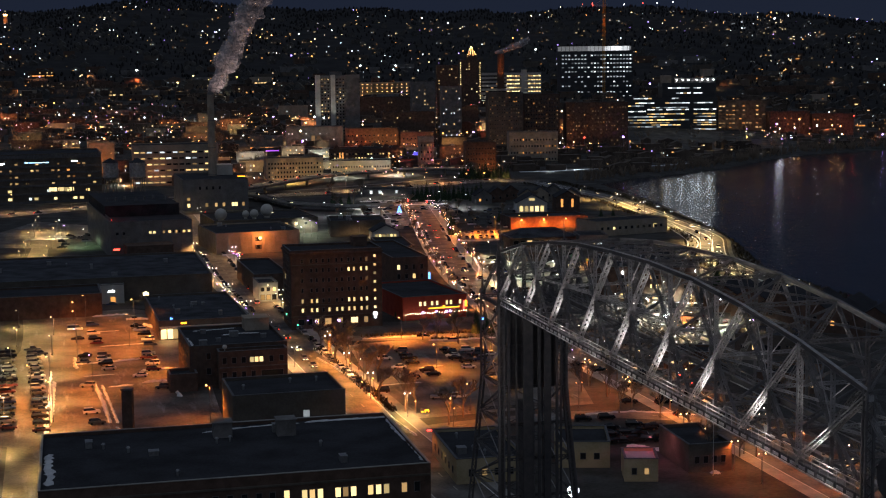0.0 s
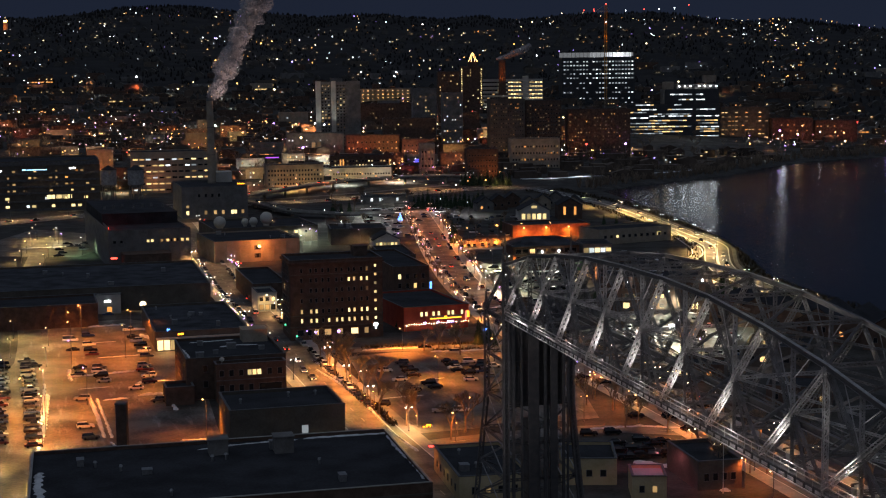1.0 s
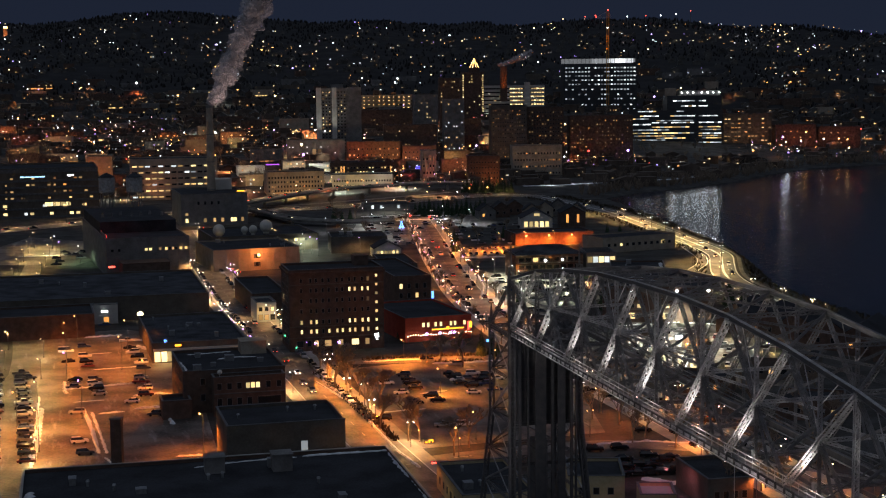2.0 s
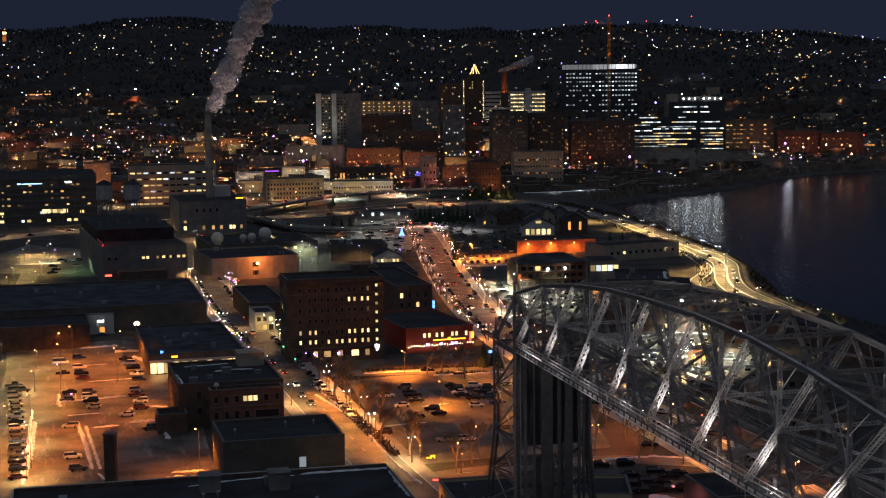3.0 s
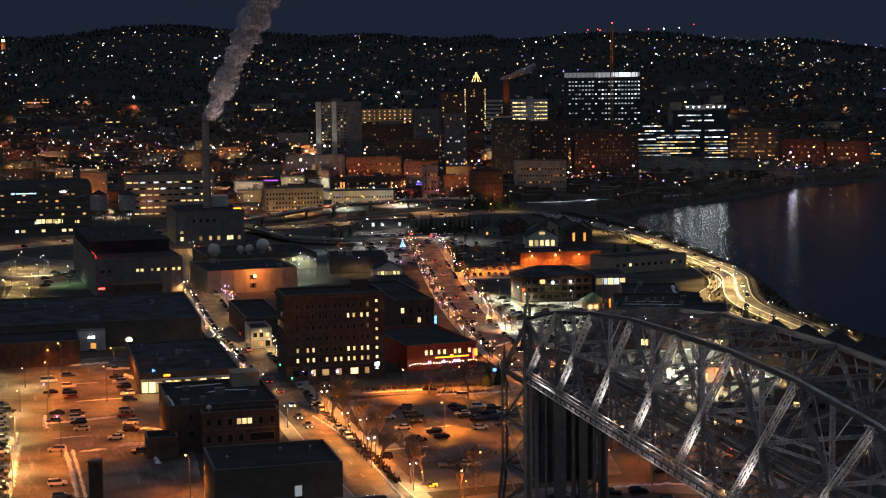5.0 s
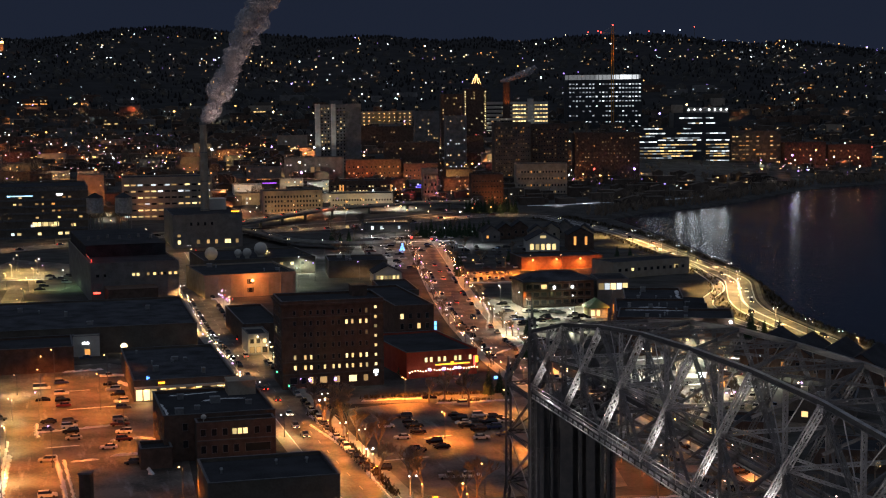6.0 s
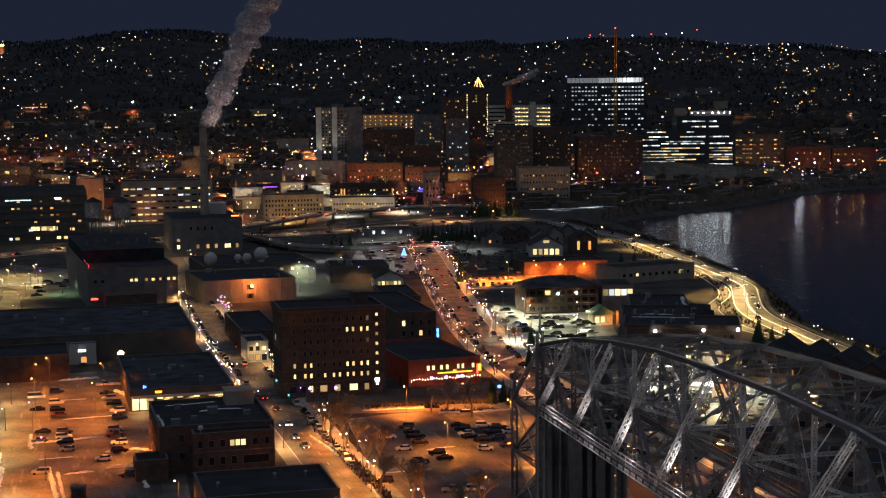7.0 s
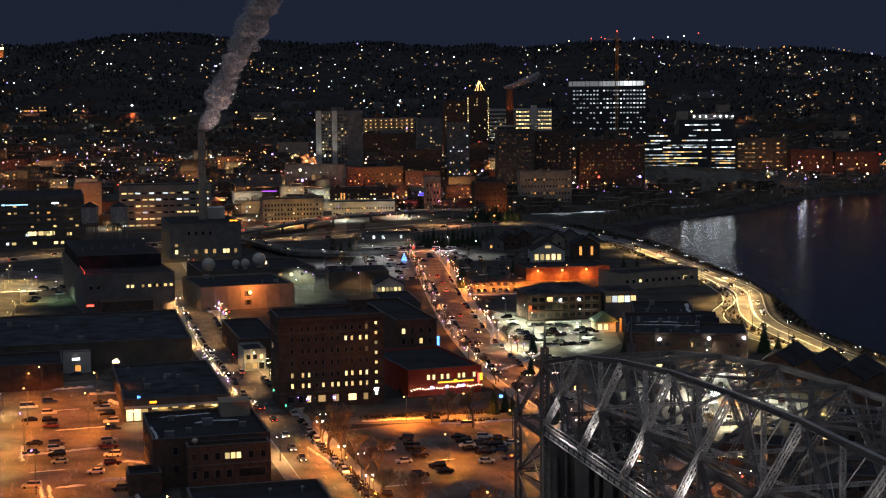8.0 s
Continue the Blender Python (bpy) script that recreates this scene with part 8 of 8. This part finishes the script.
def gable(name, label, x, y, w, d, h, ridge, turn, wall, windows):
    """A house with a pitched roof."""
    g = thing(name, Matrix.Translation((x, y, height(x, y))) @ Matrix.Rotation(radians(turn), 4, "Z"), label, "house")
    g["wide"], g["deep"], g["tall"] = w, d, h
    part("wall", Shape().add([(0, 0, -1), (w, 0, -1), (w, d, -1), (0, d, -1), (0, 0, h), (w, 0, h), (w, d, h), (0, d, h), (w / 2, 0, h + ridge), (w / 2, d, h + ridge)], [(0, 1, 5, 8, 4), (2, 3, 7, 9, 6), (1, 2, 6, 5), (3, 0, 4, 7), (3, 2, 1, 0)]), wall, g)
    o, t = 0.5, 0.2
    s = o * ridge / (w / 2)
    for e, n in ((1, 0), (-1, w)):
        part("roof_slope", Shape().add([(n - e * o, -o, h - s), (w / 2, -o, h + ridge), (w / 2, d + o, h + ridge), (n - e * o, d + o, h - s), (n - e * o, -o, h - s + t), (w / 2, -o, h + ridge + t), (w / 2, d + o, h + ridge + t), (n - e * o, d + o, h - s + t)], [(3, 2, 1, 0), (4, 5, 6, 7), (0, 1, 5, 4), (1, 2, 6, 5), (2, 3, 7, 6), (3, 0, 4, 7)]), ROOF, g)
    for u, z, ww, hh, m in windows:
        window(g, "f", u, z, ww, hh, m)
    return g


gable("lake_house", "large house with a lit gable and tall bright windows", 42, 944, 19, 22, 7, 5, 2, PALE_WALL, [(3 + 3.2 * k, 3.4, 2.2, 3.4, LIT_YELLOW) for k in range(5)] + [(9.5, 9.2, 3.4, 1.6, LIT_YELLOW)])
gable("lake_house", "dark lakeside house with two warm lit bays", 67, 957, 15, 20, 9, 4, 2, BRICK, [(4, 5.5, 1.4, 5, LIT_AMBER), (10.5, 5.5, 1.4, 5, LIT_AMBER)])
for i in range(7):
    x, y = -6 + i * 9.5, 1010 + (i % 3) * 16
    gable("row_house", "dark gabled house near the motorway", x + 24, y, 11, 14, 6, 4, 10 - i * 3, r.choice((TAN, BRICK, GREY_WALL)), [(3, 3, 1.2, 1.6, LIT_AMBER if i % 3 == 0 else DARK_GLASS), (7.5, 3, 1.2, 1.6, DARK_GLASS)])
gable("chapel", "small bright white gabled shop with a lit front", -40, 809, 14, 16, 5, 3.5, 10, PALE_WALL, [(2 + 2 * k, 2.6, 1.3, 2.2, LIT_YELLOW) for k in range(6)])
spot("wall_lamp", -33, 802, 5.5, 1800, WARM, 150, 0.3)
for i in range(6):
    gable("shore_condo", "dark steep-roofed row house by the shore road", 96 + i * 8.2, 574 - i * 12, 14, 26, 6.5, 4.5, -28, BRICK, [(4, 3.5, 1.2, 1.6, LIT_AMBER if i % 3 == 1 else DARK_GLASS), (9, 3.5, 1.2, 1.6, DARK_GLASS)])
for k in range(4):
    spot("wall_lamp", *on_wall((35, 860), 12.5, 5 + 11.5 * k, 4.5, 8.0), 1900, (1.0, 0.16, 0.035), 140, 0.3, on_wall((35, 860), 12.5, 5 + 11.5 * k, 3.0, 0.0))
for i in range(14):
    car(6 + 3.6 * (i % 7) + r.uniform(-0.5, 0.5), (815 if i < 7 else 838) + 0.8 * (i % 7) + r.uniform(-1, 1), 95 + r.uniform(-6, 6), r.choice(KINDS), r.choice(COLOURS))
b = building("tan_block", "low pale block beside the motorway", (-60, 1078), 32, 16, 4.5, 10, GREY_WALL, ROOF)
for u in (6, 12, 24):
    window(b, "f", u, 3, 1.6, 2.2, LIT_WHITE)
b = building("mall_block", "long tan block along the main street", (-64, 832), 30, 26, 8, 8, DARK_WALL, ROOF)
rooftop(b, 5, 71)
b = building("mall_block", "dark block between street and car park", (-56, 690), 22, 45, 5, 15.5, BRICK, ROOF)
rooftop(b, 5, 72)
b = building("mall_block", "small dark block beside the main street", (-32, 730), 16, 40, 6, 10, DARK_WALL, ROOF)

for tone, (shape, which) in FAR_CARS.items():
    me = shape.mesh("far_cars", CAR_PAINT[tone])
    me.materials.append(DARK_GLASS)
    me.polygons.foreach_set("material_index", which)
    tagged(new("far_cars", me), f"{tone} cars parked in the distant streets and car parks", "cars", kind="stuff")

b = building("hotel_porch", "small lit entrance porch with a green roof", (55, 688), 8, 8, 4.5, 10, CREAM, NEEDLES)
for u in (1.6, 4, 6.4):
    window(b, "f", u, 2.2, 1.6, 2.4, LIT_YELLOW)
part("hipped_roof", Shape().add([(-1, -1.5, 4.4), (9, -1.5, 4.4), (9, 9, 4.4), (-1, 9, 4.4), (4, 2, 8.0), (4, 6, 8.0)], [(0, 1, 4), (1, 2, 5, 4), (2, 3, 5), (3, 0, 4, 5), (3, 2, 1, 0)]), material("green_metal_roof", (0.1, 0.2, 0.09), 0.5, second=(0.15, 0.26, 0.13), scale=0.4), b, "green metal hipped roof")
for u in (9.6, 11.4):
    part("lit_pier", Shape().box(u, -0.4, -1, u + 0.8, 0.4, 5.6), TAN, b, "stone pier lit amber")
spot("wall_lamp", 65, 685.5, 5.5, 1800, SODIUM, 160, 0.3, (64.6, 690, 1))
spot("wall_lamp", 58, 684, 5, 700, (1.0, 0.9, 0.55), 160, 0.3)

# banks of ploughed snow
def snow_bank_thing(points, wide, tall, seed):
    ob = tagged(new("snow_bank", ridge_of_snow(points, wide, tall, 0.04, seed).mesh("snow_bank", SNOW)), "lumpy bank of old ploughed snow on asphalt", "snow", "snow banks")


for i, (pts, w, t) in enumerate([([(-119, 480.5), (-108, 485.5), (-96, 491)], 1.1, 0.5), ([(-122, 492), (-117, 474)], 1.6, 0.5), ([(-107, 454), (-98, 426), (-90.4, 400)], 1.3, 0.5), ([(-103.4, 449), (-95, 422), (-88.2, 400)], 1.1, 0.4), ([(-119, 454), (-109, 411), (-104, 386)], 1.6, 0.5),
                                 ([(-124, 470), (-113, 425), (-106, 392)], 1.0, 0.4), ([(-42.7, 488.5), (-30, 458), (-14.7, 401), (-8.4, 383)], 1.1, 0.35), ([(-45, 505), (-36, 477), (-22, 430)], 1.4, 0.4), ([(-30, 521), (-18, 524), (-7, 525)], 1.2, 0.5), ([(-7, 517), (6, 519), (16, 522)], 1.2, 0.5),
                                 ([(-118, 566), (-110, 568), (-106, 560)], 2.5, 0.8), ([(-112, 556), (-106, 548)], 2.2, 0.7), ([(-135, 574), (-122, 579)], 1.6, 0.6), ([(-96, 470), (-88, 474), (-82, 470)], 1.8, 0.6), ([(-92, 452), (-84, 455)], 1.6, 0.6), ([(-101, 446), (-94, 449)], 1.4, 0.4), ([(-80, 441), (-77, 432)], 1.6, 0.6),
                                 ([(44, 372), (52, 366), (58, 356), (62, 344)], 3.5, 0.4), ([(36, 405), (50, 408), (66, 403)], 1.2, 0.4), ([(14, 605), (24, 622), (30, 640)], 1.4, 0.5), ([(12, 660), (14, 700), (12, 740)], 1.4, 0.4), ([(36, 716), (52, 719)], 1.3, 0.5), ([(4, 806), (30, 811)], 1.2, 0.5), ([(-56, 880), (-30, 880)], 1.4, 0.5),
                                 ([(-230, 830), (-200, 838)], 1.6, 0.5), ([(-10, 470), (-2, 474)], 0.8, 0.2), ([(-71, 391), (-64, 392), (-57, 391)], 1.6, 0.5), ([(-70, 396), (-62, 398)], 1.0, 0.4), ([(-88, 396), (-84, 388), (-78, 384)], 1.0, 0.3), ([(-118, 512), (-112, 514), (-104, 517)], 0.7, 0.25), ([(-112, 462), (-103, 465)], 0.7, 0.25), ([(-127, 540), (-118, 543)], 0.6, 0.2), ([(-20, 445), (-8, 449)], 0.7, 0.2), ([(60, 588), (84, 596), (100, 590)], 1.6, 0.4), ([(58, 540), (80, 546), (98, 538)], 1.8, 0.4), ([(52, 506), (76, 512)], 1.6, 0.4), ([(-60, 1040), (-30, 1048), (0, 1040)], 3, 0.4), ([(-40, 1012), (0, 1020)], 3, 0.4), ([(-66, 990), (-40, 996)], 2.5, 0.4)]):
    snow_bank_thing(pts, w, t, i)

# low scrub on the bank above the lake and hedges round the car park
r = random.Random(90)
scrub = Shape()
for i in range(2600):
    j = r.randrange(1, len(shore_line) - 1)
    p, q = shore_line[j], shore_line[j + 1]
    d = (q - p).normalized()
    o = r.uniform(10.5, 20) if i % 4 else -r.uniform(8, 14)
    x, y = p.x + d.x * r.uniform(0, 6) - d.y * o, p.y + d.y * r.uniform(0, 6) + d.x * o
    z, k = height(x, y), r.uniform(0.7, 1.7)
    if z < -1.4:
        continue
    for m in range(3):
        a, b = r.uniform(0, 6.28), r.uniform(0.3, 0.8) * k
        u = Vector((math.cos(a), math.sin(a), 0)) * b
        scrub.add([Vector((x, y, z)) - u * 0.5, Vector((x, y, z)) + Vector((-u.y, u.x, 0)) * 0.6, Vector((x, y, z + k)) + u], [(0, 1, 2), (2, 1, 0)])
tagged(new("shore_scrub", scrub.mesh("shore_scrub", SCRUB)), "dry brown scrub on the bank above the lake", "scrub", kind="stuff")
hedge = Shape()
for pts in ([(-30, 526), (-7, 530), (14, 533)], [(-44, 503), (-26, 450), (-15, 410)], [(-6, 519), (10, 521)]):
    for a, b in zip(pts[:-1], pts[1:]):
        n = int(math.hypot(b[0] - a[0], b[1] - a[1]) * 7)
        for i in range(n):
            f = r.random()
            x, y, k = a[0] + (b[0] - a[0]) * f + r.gauss(0, 0.5), a[1] + (b[1] - a[1]) * f + r.gauss(0, 0.5), r.uniform(0.7, 1.4)
            v = r.uniform(0, 6.28)
            u = Vector((math.cos(v), math.sin(v), 0)) * 0.35
            hedge.add([Vector((x, y, 0)) - u, Vector((x, y, 0)) + u, Vector((x + r.gauss(0, 0.3), y + r.gauss(0, 0.3), k))], [(0, 1, 2), (2, 1, 0)])
tagged(new("bare_hedge", hedge.mesh("bare_hedge", SCRUB)), "low leafless hedge round a car park", "hedge", kind="stuff")

# unseen lamps added only to lay bright reflections on the lake
spot("far_flood", 342, 1592, 14, 1100, (0.8, 0.9, 1.0), 120, 4.0, (330, 1300, 0))
for x in (242, 256, 268, 276, 288):
    # these stand in for the clinic's bright window bands
    spot("clinic_flood", x, 1696, 47, 1500, (0.85, 0.93, 1.0), 130, 3.0, (x * 0.75, 1250, 0))
spot("crane_light", 187, 1876, 112, 16000, SODIUM, 70, 0.6, (191, 1893, 140))
# ---- the heights ----
r = random.Random(77)
wood = Shape()
for i in range(9000):
    y = r.uniform(3060, 3330) if i < 2600 else r.uniform(1800, 3120)
    x = r.uniform(-0.33, 0.33) * y
    if i >= 2600 and noise.noise((x * 0.008, y * 0.005, 7.0)) < -0.05 or shore_distance(np.array([x]), np.array([y]))[0] < 50:
        continue
    z, k = height(x, y), r.uniform(3.0, 6.5) * (1.0 if y > 2900 else 0.95)
    a = [(k * 0.34 * r.uniform(0.6, 1.2) * math.cos(j * 1.257), k * 0.34 * r.uniform(0.6, 1.2) * math.sin(j * 1.257)) for j in range(5)]
    wood.add([(x + u, y + v, z - 1.0) for u, v in a] + [(x + u * 0.8, y + v * 0.8, z + k * r.uniform(0.4, 0.7)) for u, v in a] + [(x + r.uniform(-0.6, 0.6), y, z + k * 0.95)], [(5 + j, 5 + (j + 1) % 5, 10) for j in range(5)] + [(j, (j + 1) % 5, 5 + (j + 1) % 5, 5 + j) for j in range(5)])
tagged(new("far_woods", wood.mesh("far_woods", WOODS)), "dark bare woods along the ridge and upper slopes", "woods", kind="stuff")
homes = Shape()
for i in range(900):
    y = r.uniform(1700, 3000)
    x = r.uniform(-0.32, 0.32) * y
    if shore_distance(np.array([x]), np.array([y]))[0] < 60:
        continue
    z, w, d, h = height(x, y) - 1, r.uniform(7, 12), r.uniform(7, 11), r.uniform(4, 7)
    homes.add([(x, y, z), (x + w, y, z), (x + w, y + d, z), (x, y + d, z), (x, y, z + h), (x + w, y, z + h), (x + w, y + d, z + h), (x, y + d, z + h), (x + w / 2, y, z + h + 3), (x + w / 2, y + d, z + h + 3)], [(0, 1, 5, 8, 4), (2, 3, 7, 9, 6), (1, 2, 6, 5), (3, 0, 4, 7), (4, 8, 9, 7), (8, 5, 6, 9)])
    for k in range(r.choice((0, 0, 0, 0, 1, 2))):
        glint(Vector((x, y, z)), Vector((1, 0, 0)), Vector((0, 1, 0)), w * r.uniform(0.15, 0.85), 2.6, r.uniform(0.9, 2.2), r.uniform(0.9, 1.3), r.choice(("amber", "warm", "warm", "white")))
tagged(new("hillside_houses", homes.mesh("hillside_houses", SIDING)), "small gabled houses scattered over the hillside", "houses", kind="stuff")
for tone, colour in (("amber", (1.0, 0.42, 0.12)), ("warm", (1.0, 0.68, 0.32)), ("white", (0.86, 0.94, 1.0))):
    tagged(new("house_windows", GLINTS[tone].mesh("house_windows", far_lamp("far_" + tone + "_window", colour, 1.6))), f"small {tone} lit windows of houses on the slope", "windows", kind="stuff")
for x, z in ((274, 200), (294, 202), (358, 199), (395, 201), (425, 201), (456, 203), (485, 209)):
    m = thing("radio_mast", Matrix.Translation((x, 3150, height(x, 3150) - 2)), "slim radio mast with a beacon on the ridge", "radio mast", "radio masts")
    top = max(6.0, z + 4 - height(x, 3150))
    part("mast", Shape().tube((0, 0, 0), (0, 0, top), 0.5, 0.3, 6), DARK_STEEL, m)
    part("beacon", Shape().ball((0, 0, top), 1.2, 5, 8), GLOW["red"] if x in (274, 294, 485, 395) else GLOW["white"], m)
hill_tower = thing("stone_tower", Matrix.Translation((-849, 3000, height(-849, 3000) - 4)), "stone lookout tower glowing orange on the ridge", "tower")
part("shaft", Shape().tube((0, 0, 0), (0, 0, 22), 4.5, 4.2, 8), TAN, hill_tower)
part("lantern_room", Shape().tube((0, 0, 22), (0, 0, 26), 3.6, 3.6, 8), GLOW["sodium"], hill_tower)
part("cap", Shape().tube((0, 0, 26), (0, 0, 29), 4.4, 0.4, 8), ROOF, hill_tower)
spot("tower_light", -849, 2975, height(-849, 2975) + 1, 22000, SODIUM, 70, 0.5, (-849, 3000, height(-849, 3000) + 12))
